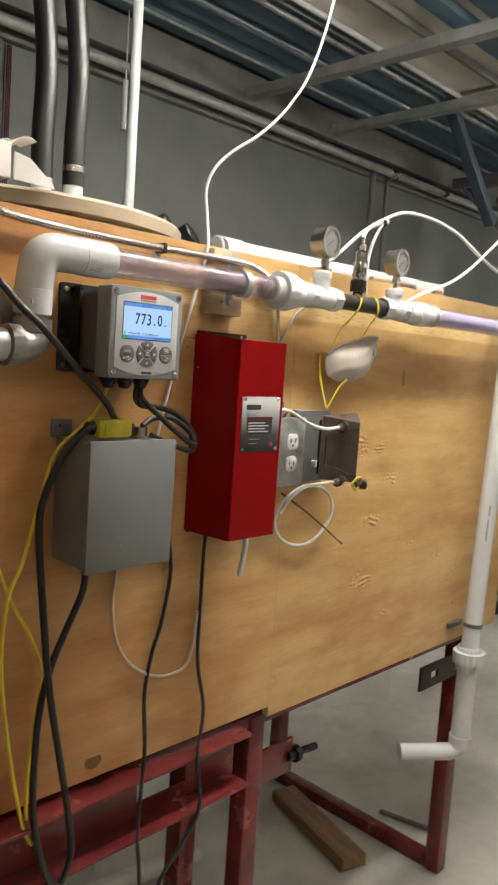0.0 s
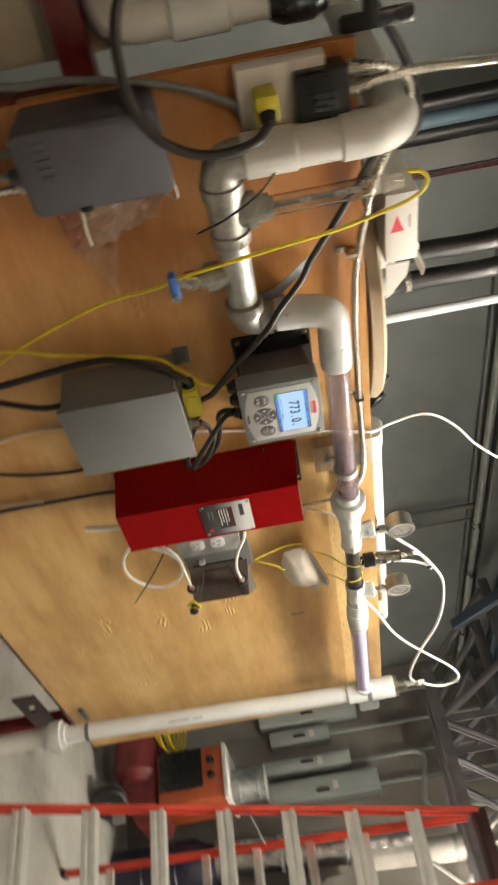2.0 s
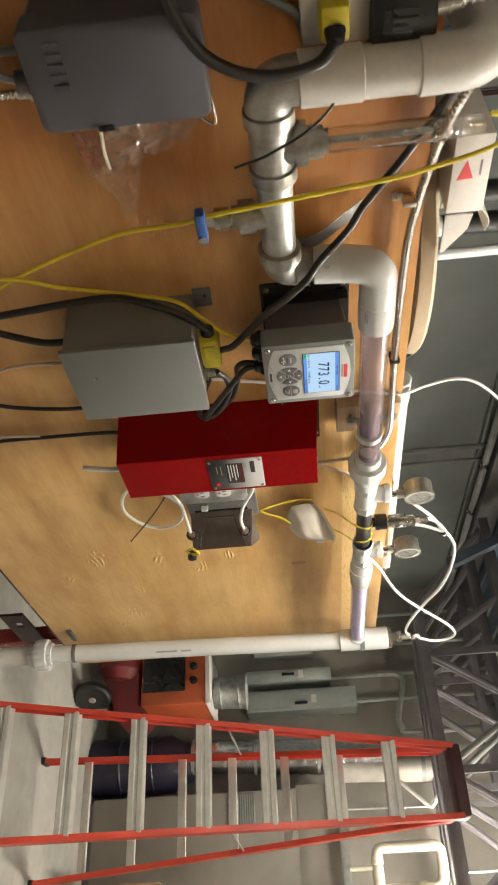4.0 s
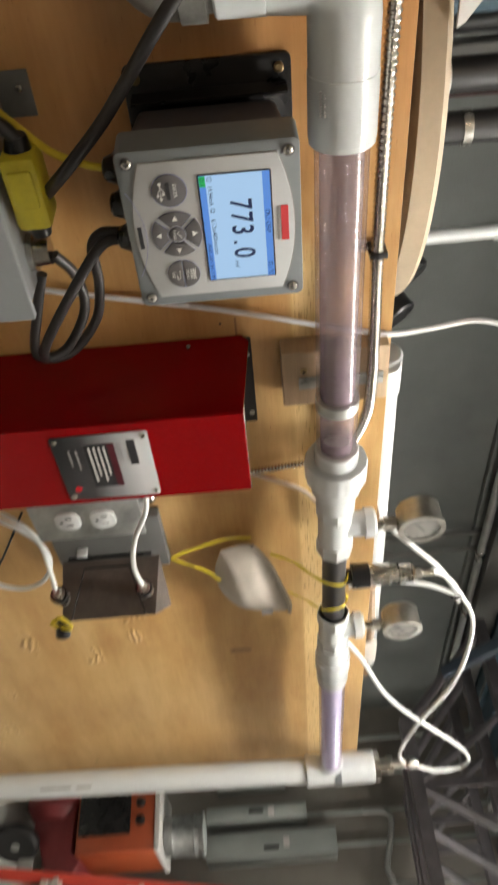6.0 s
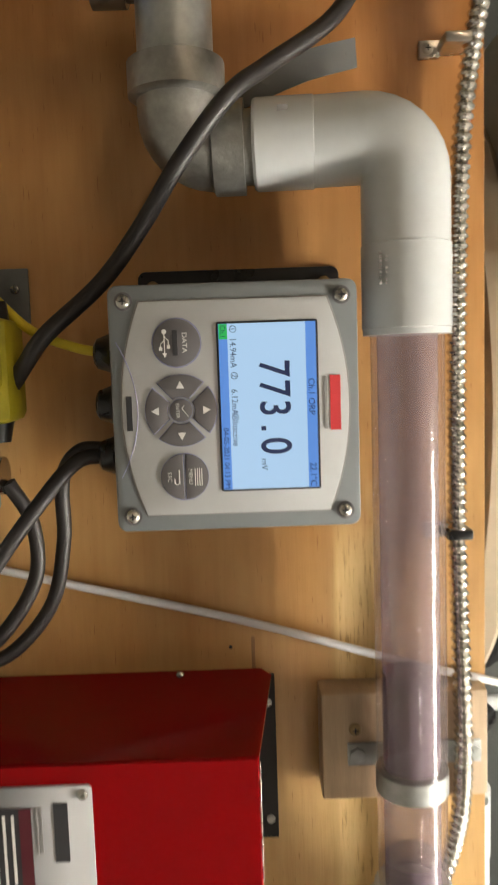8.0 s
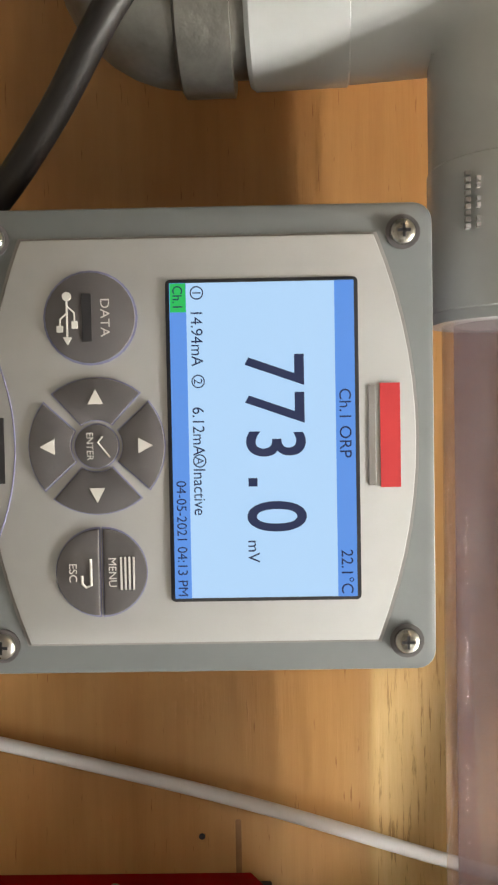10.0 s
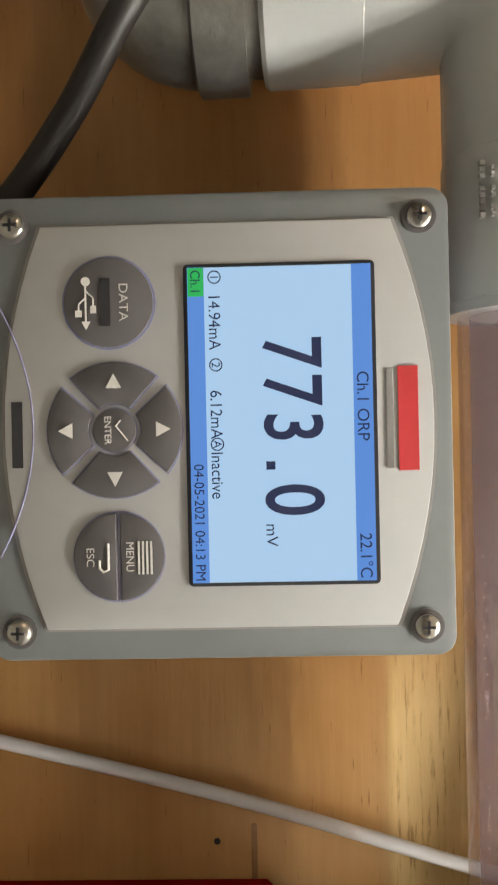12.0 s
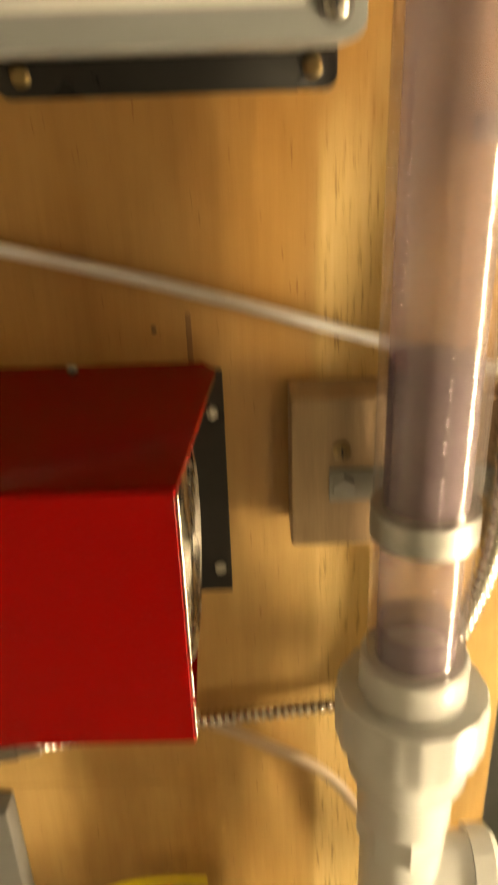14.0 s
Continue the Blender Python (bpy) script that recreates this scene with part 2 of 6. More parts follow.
RUBBER = mat("black_rubber", (0.014, 0.013, 0.014), 0.38, var=0.3, scale=18)
GREYCABLE = mat("dark_grey_cable", (0.018, 0.015, 0.015), 0.48, var=0.2, scale=18)
YELLOW = mat("yellow_jacket", (0.70, 0.55, 0.035), 0.5, var=0.2, scale=20)
YELLOWPL = mat("yellow_plastic", (0.55, 0.47, 0.03), 0.5, var=0.2, scale=25)
WHITETUBE = mat("white_tubing", (0.70, 0.72, 0.72), 0.35, var=0.08, scale=10)
SAMPLE = mat("translucent_tubing", (0.66, 0.65, 0.66), 0.3, var=0.08, scale=10)
MILKY = mat("milky_tubing", (0.54, 0.43, 0.34), 0.35, var=0.1, scale=10)
RED = mat("red_enamel", (0.225, 0.0025, 0.004), 0.13, var=0.05, scale=5, fine=60, bump=0.0)
RED.node_tree.nodes["Principled BSDF"].inputs["Specular IOR Level"].default_value = 0.22
REDOXIDE = mat("red_oxide_paint", (0.165, 0.022, 0.022), 0.26, var=0.4, scale=9, bump=0.12)
LADDERRED = mat("red_fibreglass", (0.72, 0.075, 0.045), 0.42, var=0.14, scale=6)
GREYBOX = mat("grey_enamel", (0.165, 0.172, 0.178), 0.42, var=0.08, scale=6, bump=0.03)
GREYSTEEL = mat("dull_grey_steel", (0.17, 0.18, 0.185), 0.42, 0.25, var=0.2, scale=12)
UNITGREY = mat("grey_housing", (0.185, 0.20, 0.212), 0.38, var=0.06, scale=12, bump=0.03)
UNITDARK = mat("dark_grey_housing", (0.115, 0.110, 0.125), 0.42, var=0.08, scale=12)
ENCLOSURE = mat("charcoal_plastic", (0.062, 0.058, 0.072), 0.42, var=0.1, scale=12)
UNITFACE = mat("pale_grey_membrane", (0.50, 0.51, 0.525), 0.36, var=0.05, scale=14, bump=0.015)
KEYGREY = mat("dark_key_rubber", (0.115, 0.108, 0.115), 0.5, var=0.1, scale=40)
KEYRIM = mat("violet_key_rim", (0.26, 0.27, 0.46), 0.45, var=0.08)
FLANGEBLACK = mat("satin_black_steel", (0.012, 0.009, 0.008), 0.62, var=0.3, scale=20)
MAROON = mat("maroon_print", (0.09, 0.009, 0.018), 0.45, var=0.08, bump=0)
DARKSTEEL = mat("weathered_grey_steel", (0.105, 0.104, 0.102), 0.5, var=0.15, scale=12)
PRINTWHITE = mat("white_print", (0.75, 0.74, 0.72), 0.5, var=0.05, bump=0)
PRINTBLACK = mat("black_print", (0.03, 0.03, 0.035), 0.5, var=0.1, bump=0)
PRINTRED = mat("red_print", (0.72, 0.06, 0.07), 0.5, var=0.08, bump=0)
PRINTGREY = mat("grey_print", (0.30, 0.29, 0.29), 0.5, var=0.08, bump=0)
STEEL = mat("bright_steel", (0.56, 0.54, 0.50), 0.27, 1.0, var=0.2, scale=30)
BRACKETM = mat("dark_bracket_steel", (0.19, 0.155, 0.135), 0.45, 0.0, var=0.3, scale=20)
ARMOUR = mat("bright_conduit_armour", (0.66, 0.64, 0.60), 0.24, 1.0, var=0.15, scale=30)
ZINC = mat("galvanised_steel", (0.46, 0.47, 0.46), 0.50, 0.9, var=0.3, scale=22, bump=0.08)
CAST = mat("galvanised_fitting", (0.36, 0.35, 0.33), 0.42, 0.75, var=0.35, scale=30, bump=0.25)
TANBOARD = mat("tan_painted_board", (0.36, 0.32, 0.25), 0.6, var=0.2, scale=5)
NAVY = mat("dull_blue_paint", (0.06, 0.085, 0.125), 0.5, var=0.25, scale=4)
BRASS = mat("brass", (0.46, 0.34, 0.18), 0.3, 1.0, var=0.25, scale=30)
DIAL = mat("gauge_dial", (0.25, 0.24, 0.23), 0.5, var=0.05)
BLUE = mat("blue_handle", (0.035, 0.12, 0.42), 0.4, var=0.2, scale=30)
MASKWHITE = mat("mask_fabric", (0.46, 0.415, 0.365), 0.95, var=0.1, scale=40, fine=300, bump=0.25)
TANK = mat("beige_tank", (0.46, 0.36, 0.25), 0.5, var=0.14, scale=4)
LID = mat("cream_lid", (0.50, 0.41, 0.30), 0.5, var=0.12, scale=5)
CARTONWHITE = mat("white_carton", (0.68, 0.655, 0.63), 0.7, var=0.08, scale=8)
CARTON = mat("brown_carton", (0.40, 0.25, 0.14), 0.8, var=0.15, scale=6)
SCUFF = mat("wood_scuff", (0.33, 0.185, 0.085), 0.5, var=0.3, scale=60)
KNOT = mat("wood_knot", (0.20, 0.095, 0.042), 0.5, var=0.3, scale=60)
LUMBER = mat("old_lumber", (0.26, 0.15, 0.075), 0.75, var=0.35, scale=10, stretch=(4, 0.6, 4))
WALL = concrete("grey_painted_concrete", (0.158, 0.168, 0.162), 1.1, 0.6)
WALLPALE = concrete("pale_painted_wall", (0.31, 0.285, 0.255), 0.9, 0.7)
FLOORM = concrete("concrete_floor", (0.54, 0.525, 0.48), 2.2, 0.55)
DECK = mat("blue_deck", (0.11, 0.18, 0.235), 0.5, var=0.25, scale=4)
CEILM = mat("ceiling_board", (0.74, 0.70, 0.64), 0.8, var=0.15, scale=3)
BEAM = mat("dark_beam", (0.17, 0.165, 0.155), 0.55, var=0.25, scale=5)
JOIST = mat("dark_steel_joist", (0.19, 0.175, 0.19), 0.5, var=0.3, scale=8)
STRUT = mat("dull_strut", (0.33, 0.335, 0.32), 0.45, 0.2, var=0.25, scale=8)
DARKNAVY = mat("navy_drum_paint", (0.02, 0.018, 0.04), 0.4, var=0.3, scale=5)
DULLWRAP = mat("dull_canvas_wrap", (0.46, 0.43, 0.39), 0.6, var=0.15, scale=14, bump=0.2)
FOIL = mat("foil_wrap", (0.72, 0.73, 0.76), 0.22, 1.0, var=0.25, scale=22, fine=60, bump=0.9)
ORANGE = mat("orange_enamel", (0.42, 0.085, 0.03), 0.4, var=0.2, scale=6)
PANELGREY = mat("panel_grey", (0.38, 0.41, 0.39), 0.45, var=0.1, scale=5)
CREAM = mat("cream_pipe", (0.74, 0.69, 0.56), 0.45, var=0.1, scale=6)
ALU = mat("ladder_aluminium", (0.70, 0.69, 0.65), 0.45, 0.3, var=0.12, scale=14)
LCDWHITE = glow("lcd_white", (0.45, 0.70, 1.0), 0.82)
LCDBLUE = glow("lcd_blue", (0.12, 0.34, 0.92), 0.72)
LCDGREEN = glow("lcd_green", (0.02, 0.70, 0.14), 0.6)
LCDINK = glow("lcd_ink", (0.015, 0.03, 0.10), 0.6)
LEDRED = glow("red_led", (1.0, 0.02, 0.02), 0.35)


# ---------------------------------------------------------------- mesh tools
def box(bm, lo, hi, bevel=0.0, seg=2):
    size = [h - l for l, h in zip(lo, hi)]
    mid = [(h + l) / 2 for l, h in zip(lo, hi)]
    vs = bmesh.ops.create_cube(bm, size=1.0)["verts"]
    bmesh.ops.scale(bm, vec=size, verts=vs)
    bmesh.ops.translate(bm, vec=mid, verts=vs)
    if bevel:
        es = list({e for v in vs for e in v.link_edges})
        bmesh.ops.bevel(bm, geom=es, offset=bevel, segments=seg, profile=0.5, affect="EDGES")
    return bm


def frame_for(d):
    d = Vector(d).normalized()
    a = Vector((0, 0, 1)) if abs(d.z) < 0.9 else Vector((1, 0, 0))
    u = d.cross(a).normalized()
    return d, u, d.cross(u).normalized()


def lathe(bm, at, d, profile, seg=24, caps=True, ribs=0.0):
    """Turned body: profile of (distance along d, radius)."""
    d, u, v = frame_for(d)
    rings = []
    for s, r in profile:
        c = Vector(at) + d * s
        rings.append([bm.verts.new(c + (r + (ribs if k % 4 < 2 and r > 0.03 else 0)) * (math.cos(2 * math.pi * k / seg) * u + math.sin(2 * math.pi * k / seg) * v)) for k in range(seg)])
    for r0, r1 in zip(rings, rings[1:]):
        for k in range(seg):
            bm.faces.new((r0[k], r0[(k + 1) % seg], r1[(k + 1) % seg], r1[k]))
    if caps:
        bm.faces.new(rings[0][::-1])
        bm.faces.new(rings[-1])
    return bm


def rod(bm, a, b, r, seg=14):
    a, b = Vector(a), Vector(b)
    return lathe(bm, a, b - a, [(0, r), ((b - a).length, r)], seg)


def spline(pts, n=8):
    """Catmull-Rom through the points."""
    p = [Vector(q) for q in pts]
    p = [2 * p[0] - p[1], *p, 2 * p[-1] - p[-2]]
    out = []
    for i in range(1, len(p) - 2):
        for k in range(n):
            t = k / n
            out.append(0.5 * (2 * p[i] + (p[i + 1] - p[i - 1]) * t + (2 * p[i - 1] - 5 * p[i] + 4 * p[i + 1] - p[i + 2]) * t * t
                              + (3 * p[i] - p[i - 1] - 3 * p[i + 1] + p[i + 2]) * t ** 3))
    out.append(p[-2])
    return out


def sweep(bm, pts, r, seg=10, ridges=0.0):
    """A round cable along the points; ridges: pitch of a corrugated skin."""
    pts = [Vector(q) for q in pts]
    if ridges:
        fine, step, left = [pts[0]], ridges / 4, ridges / 4
        for a, b in zip(pts, pts[1:]):
            run_on = (b - a).length
            at = left
            while at < run_on:
                fine.append(a.lerp(b, at / run_on))
                at += step
            left = at - run_on
        pts = fine
    tang = [(pts[min(i + 1, len(pts) - 1)] - pts[max(i - 1, 0)]).normalized() for i in range(len(pts))]
    _, u, _ = frame_for(tang[0])
    rings = []
    for i, (c, d) in enumerate(zip(pts, tang)):
        u = (u - d * u.dot(d)).normalized()
        v = d.cross(u)
        rr = r * ((1.0, 0.97, 0.74, 0.78)[i % 4] if ridges else 1.0)
        rings.append([bm.verts.new(c + rr * (math.cos(a) * u + math.sin(a) * v)) for a in (2 * math.pi * k / seg for k in range(seg))])
    for r0, r1 in zip(rings, rings[1:]):
        for k in range(seg):
            bm.faces.new((r0[k], r0[(k + 1) % seg], r1[(k + 1) % seg], r1[k]))
    bm.faces.new(rings[0][::-1])
    bm.faces.new(rings[-1])
    return bm


def elbow_path(a, corner, b, rad, n=8):
    """From a round the corner to b, with a rounded bend."""
    a, c, b = Vector(a), Vector(corner), Vector(b)
    u, v = (a - c).normalized(), (b - c).normalized()
    o = c + rad * (u + v)
    arc = [o + rad * (-v * math.cos(k / n * math.pi / 2) - u * math.sin(k / n * math.pi / 2)) for k in range(n + 1)]
    return [a, *arc, b]


def prism(bm, outline, y0, y1, bevel=0.0):
    """An outline in x and z, pulled from y0 (back) to y1 (front)."""
    back = [bm.verts.new((x, y0, z)) for x, z in outline]
    front = [bm.verts.new((x, y1, z)) for x, z in outline]
    n = len(outline)
    bm.faces.new(back)
    top = bm.faces.new(front[::-1])
    for k in range(n):
        bm.faces.new((back[k], front[k], front[(k + 1) % n], back[(k + 1) % n]))
    bmesh.ops.recalc_face_normals(bm, faces=bm.faces[:])
    if bevel:
        bmesh.ops.bevel(bm, geom=list(top.edges), offset=bevel, segments=2, profile=0.5, affect="EDGES")
    return bm


def rounded(x0, z0, x1, z1, r, n=5):
    out = []
    for cx, cz, a0 in ((x1 - r, z1 - r, 0), (x0 + r, z1 - r, 90), (x0 + r, z0 + r, 180), (x1 - r, z0 + r, 270)):
        out += [(cx + r * math.cos(radians(a0 + 90 * k / n)), cz + r * math.sin(radians(a0 + 90 * k / n))) for k in range(n + 1)]
    return out


def disc(cx, cz, r, n=32, a0=0, a1=360):
    return [(cx + r * math.cos(radians(a0 + (a1 - a0) * k / n)), cz + r * math.sin(radians(a0 + (a1 - a0) * k / n))) for k in range(n + (a1 - a0 < 360))]


def thing(name, at, label, category, group="", kind=""):
    ob = new(name)
    ob.empty_display_size = 0.02
    ob.location = at
    return tagged(ob, label, category, group, kind)


def where(ob):
    m = Matrix.Translation(ob.location)
    return where(ob.parent) if ob.parent else m


def part(name, bm, material, parent=None, label="", sharp=35):
    me = bpy.data.meshes.new(name)
    bm.to_mesh(me)
    bm.free()
    me.materials.append(material)
    me.shade_smooth()
    me.set_sharp_from_angle(angle=radians(sharp))
    ob = new(name, me)
    if parent is not None:
        ob.parent = parent
        if parent.type == "EMPTY":
            ob.matrix_parent_inverse = Matrix.Translation(parent.location).inverted()
    if label:
        ob["label"] = label
    return ob


def B():
    return bmesh.new()


def solid(name, bm, material, label, category, group="", kind=""):
    """A thing of one mesh."""
    return tagged(part(name, bm, material), label, category, group, kind)


def lettering(name, words, height, x, y, z, material, parent, align="LEFT", wide=1.0, bold=0.0):
    """Raised words facing -y; height is that of a capital."""
    cu = bpy.data.curves.new(name, "FONT")
    cu.body, cu.size, cu.align_x, cu.extrude, cu.offset = words, height / 0.69, align, 0.00004, bold
    tmp = new("lettering", cu)
    me = bpy.data.meshes.new_from_object(tmp.evaluated_get(bpy.context.evaluated_depsgraph_get()))
    bpy.data.objects.remove(tmp)
    me.transform(pose(x, y, z, 90) @ Matrix.Diagonal((wide, 1, 1, 1)))
    me.materials.clear()
    me.materials.append(material)
    ob = new(name, me)
    ob.parent = parent
    if parent.type == "EMPTY":
        ob.matrix_parent_inverse = Matrix.Translation(parent.location).inverted()
    return ob


def cable(name, pts, r, material, label, category="cable", n=8, seg=16, ridges=0.0):
    if not ridges:
        return solid(name, sweep(B(), spline(pts, n), r, seg), material, label, category)
    path = spline(pts, n)
    t = thing(name, path[0], label, category)
    part("armour", sweep(B(), path, r, seg, ridges), material, t)
    for at, d in ((path[0], path[0] - path[1]), (path[-1], path[-1] - path[-2])):
        part("connector", lathe(B(), at - d.normalized() * 0.028, d, [(0, r * 1.2), (0.014, r * 1.2), (0.014, r * 1.5), (0.028, r * 1.5)], 12), STEEL, t, "bright end connector")
    return t


def screw(name, x, y, z, r, parent, material=None):
    b = lathe(B(), (x, y, z), (0, -1, 0), [(0, r), (r * 0.25, r), (r * 0.45, r * 0.86), (r * 0.58, r * 0.55), (r * 0.62, r * 0.2)], 18)
    head = part(name, b, material or STEEL, parent)
    if parent.type == "EMPTY":
        b = B()
        for wx, wz in ((0.50, 0.11), (0.11, 0.50)):
            box(b, (x - r * wx, y - r * 0.66, z - r * wz), (x + r * wx, y - r * 0.40, z + r * wz))
        part("cross_slot", b, PRINTBLACK, head)
    return head


# ---------------------------------------------------------------- the room
def slab(name, lo, hi, material, label, category, bevel=0.0):
    return solid(name, box(B(), lo, hi, bevel), material, label, category, kind="structure")


slab("floor", (-3.2, -4.2, -0.2), (5.5, 2.0, 0.0), FLOORM, "worn grey concrete floor with pale stains", "floor")
slab("wall_north", (-3.2, 1.75, 0.0), (5.5, 1.95, 3.3), WALL, "grey painted concrete wall", "wall")
slab("wall_east", (5.3, -4.0, 0.0), (5.5, 1.75, 3.3), WALLPALE, "pale grey painted wall", "wall")
slab("wall_south", (-3.2, -4.2, 0.0), (5.5, -4.0, 3.3), WALLPALE, "pale grey painted wall", "wall")
slab("wall_west", (-3.2, -4.0, 0.0), (-3.0, 1.75, 3.3), WALL, "grey painted concrete wall", "wall")
slab("ceiling", (-3.0, -4.0, 3.10), (5.3, 0.985, 3.3), CEILM, "dull grey ceiling board", "ceiling")

# one folded sheet: flat, web, flute, web
fold = [(0.99, 3.30)]
for k in range(4):
    y0 = 0.99 + 0.19 * k
    fold += [(y0, 3.10), (y0 + 0.085, 3.10), (y0 + 0.10, 3.135), (y0 + 0.167, 3.135)]
fold += [(1.75, 3.10), (1.75, 3.30)]
b = B()
ends = [[b.verts.new((x, y, z)) for y, z in fold] for x in (-3.0, 5.3)]
for k in range(len(fold)):
    b.faces.new((ends[0][k], ends[0][(k + 1) % len(fold)], ends[1][(k + 1) % len(fold)], ends[1][k]))
b.faces.new(ends[0][::-1])
b.faces.new(ends[1])
bmesh.ops.recalc_face_normals(b, faces=b.faces[:])
solid("ceiling_deck", b, DECK, "blue painted corrugated steel ceiling deck", "ceiling", kind="structure")

slab("beam_edge", (-3.0, 1.68, 2.95), (5.3, 1.75, 3.10), BEAM, "dark wall beam below the steel deck", "beam", 0.004)
slab("wall_ledge", (-3.0, 1.71, 2.84), (5.3, 1.75, 2.93), WALL, "grey concrete ledge along the wall", "ledge", 0.004)

for y, z, r, m in ((1.54, 3.085, 0.008, ZINC), (1.295, 3.085, 0.008, ZINC), (1.105, 3.085, 0.012, ZINC), (1.05, 3.09, 0.007, ZINC), (0.985, 3.085, 0.012, PVCGREY)):
    solid("conduit", rod(B(), (-3.0, y, z), (5.3, y, z), r, 10), m, "thin bright metal conduit under the ceiling deck", "conduit", "ceiling conduits")
for y0, y1, m in ((0.725, 0.745, BEAM), (0.52, 0.60, DECK), (0.34, 0.44, DECK), (0.05, 0.13, DECK)):
    slab("ceiling_rib", (-3.0, y0, 3.06), (5.3, y1, 3.098), m, "dark flat rib along the ceiling boards", "rib", 0.003)
for x0, y0, y1 in ((2.73, 0.77, 0.97), (3.4, 0.77, 0.97), (1.2, 0.16, 0.33)):
    slab("ceiling_batten", (x0, y0, 3.085), (x0 + 0.02, y1, 3.099), BEAM, "thin dark batten between ceiling boards", "batten")
wc = thing("wall_conduit", (1.0, 1.64, 2.93), "galvanised conduit with bright couplings along the back wall", "conduit")
part("conduit", rod(B(), (-3.0, 1.645, 2.875), (5.3, 1.645, 2.875), 0.022, 14), STRUT, wc)
for x in (0.2, 3.15, 3.74, 4.6):
    part("coupling", lathe(B(), (x, 1.645, 2.875), (1, 0, 0), [(0, 0.024), (0.004, 0.029), (0.06, 0.029), (0.064, 0.024)], 16), STEEL, wc, "bright coupling")
for x, r in ((3.05, 0.018), (3.20, 0.012)):
    solid("wall_pipe", rod(B(), (x, 1.70, 0.0), (x, 1.70, 2.90), r, 14), BEAM, "dull pipe running up the back wall", "pipe", "wall pipes")
solid("blue_brace", box(B(), (-0.025, -0.03, 0), (0.025, 0.03, 0.84), 0.004), NAVY, "blue painted steel knee brace below the ceiling", "brace").matrix_world = Matrix.Translation((3.32, 1.05, 2.56)) @ Matrix.Rotation(radians(-47), 4, "Y")
for x in (1.92, 2.585):
    slab("ceiling_strut", (x - 0.03, -1.2, 2.955), (x + 0.03, 1.64, 3.0), STRUT, "dull steel channel strut across the ceiling", "strut", 0.003)
solid("hanger_rod", lathe(B(), (1.18, 1.63, 2.62), (0, 0, 1), [(0, 0.011), (0.20, 0.012), (0.205, 0.003), (0.515, 0.003)], 12), PVC, "short white hanging pipe stub", "pipe")


def unseen_strip_light(x, y, z, strength, colour):
    glowing = glow("fluorescent_tube", colour, strength)
    t = thing("unseen_strip_light", (x, y, z), "assumed white strip light under the ceiling, out of view", "light", "strip lights")
    part("housing", box(B(), (x - 0.62, y - 0.022, z - 0.03), (x + 0.62, y + 0.022, z + 0.03), 0.006), CARTONWHITE, t)
    for dy in (-0.037, 0.037):
        part("tube", rod(B(), (x - 0.58, y + dy, z - 0.030), (x + 0.58, y + dy, z - 0.030), 0.0125, 12), glowing, t)
    for dx in (-0.5, 0.5):
        part("rod", rod(B(), (x + dx, y, z + 0.03), (x + dx, y, 3.10), 0.004, 8), ZINC, t)


for row in LAMPS:
    unseen_strip_light(*row)


def open_web_joist(x, z0, z1, y0, y1):
    t = thing("steel_joist", (x, y0, z0), "dark steel open-web joist under the ceiling", "joist", "steel joists")
    for z, end in ((z0, y1 - 0.55), (z1, y1)):
        part("chord", box(B(), (x - 0.045, y0, z - 0.032), (x + 0.045, end, z + 0.032), 0.003), JOIST, t)
    n = round((y1 - 0.55 - y0) / 0.34)
    for k in range(n):
        ya, yb = y0 + (y1 - 0.55 - y0) * k / n, y0 + (y1 - 0.55 - y0) * (k + 1) / n
        ends = ((ya, z0), (yb, z1)) if k % 2 else ((ya, z1), (yb, z0))
        for dx in (-0.028, 0.028):
            part("web_bar", rod(B(), (x + dx, ends[0][0], ends[0][1]), (x + dx, ends[1][0], ends[1][1]), 0.017, 8), STRUT if k % 3 == 1 else JOIST, t)
        if k % 2 == 0:
            part("hanger_bar", box(B(), (x - 0.010, yb - 0.022, z0), (x + 0.010, yb + 0.022, z1)), JOIST, t)
    part("end_bar", rod(B(), (x, y1 - 0.58, z0), (x, y1 - 0.05, z1), 0.026, 8), JOIST, t)


for x, z0 in ((3.75, 2.385), (4.35, 2.44), (4.95, 2.50)):
    open_web_joist(x, z0, 2.92, -2.4, 1.55)


# ---------------------------------------------------------------- the test stand: steel frame and boards
frame_t = thing("steel_stand", (0.5, 0.4, 0.0), "red oxide painted steel stand carrying the plywood board", "stand")
for x, y, z1 in ((1.50, 0.06, 0.862), (1.50, 0.80, 0.862), (0.50, 0.05, 0.862), (0.40, 0.16, 0.862), (-0.58, 0.06, 0.862), (-0.58, 0.80, 0.862), (-0.58, 0.40, 0.862)):
    part("leg", box(B(), (x - 0.026, y - 0.026, 0.0 if z1 < 1 else 0.862), (x + 0.026, y + 0.026, z1), 0.004), REDOXIDE, frame_t)
part("side_arm", box(B(), (-1.05, 0.03, 1.499), (-0.56, 0.07, 1.546), 0.003), REDOXIDE, frame_t)
part("edge_angle", box(B(), (-0.584, -0.002, 0.89), (-0.578, 0.03, 1.43), 0.001), REDOXIDE, frame_t)
part("upright", box(B(), (-0.573, 0.03, 0.862), (-0.535, 0.07, 1.495), 0.003), REDOXIDE, frame_t)
part("foot_rail", box(B(), (1.476, 0.09, 0.0), (1.524, 0.77, 0.045), 0.004), REDOXIDE, frame_t)
part("top_rail", box(B(), (-0.60, 0.028, 0.835), (1.55, 0.075, 0.866), 0.003), REDOXIDE, frame_t)
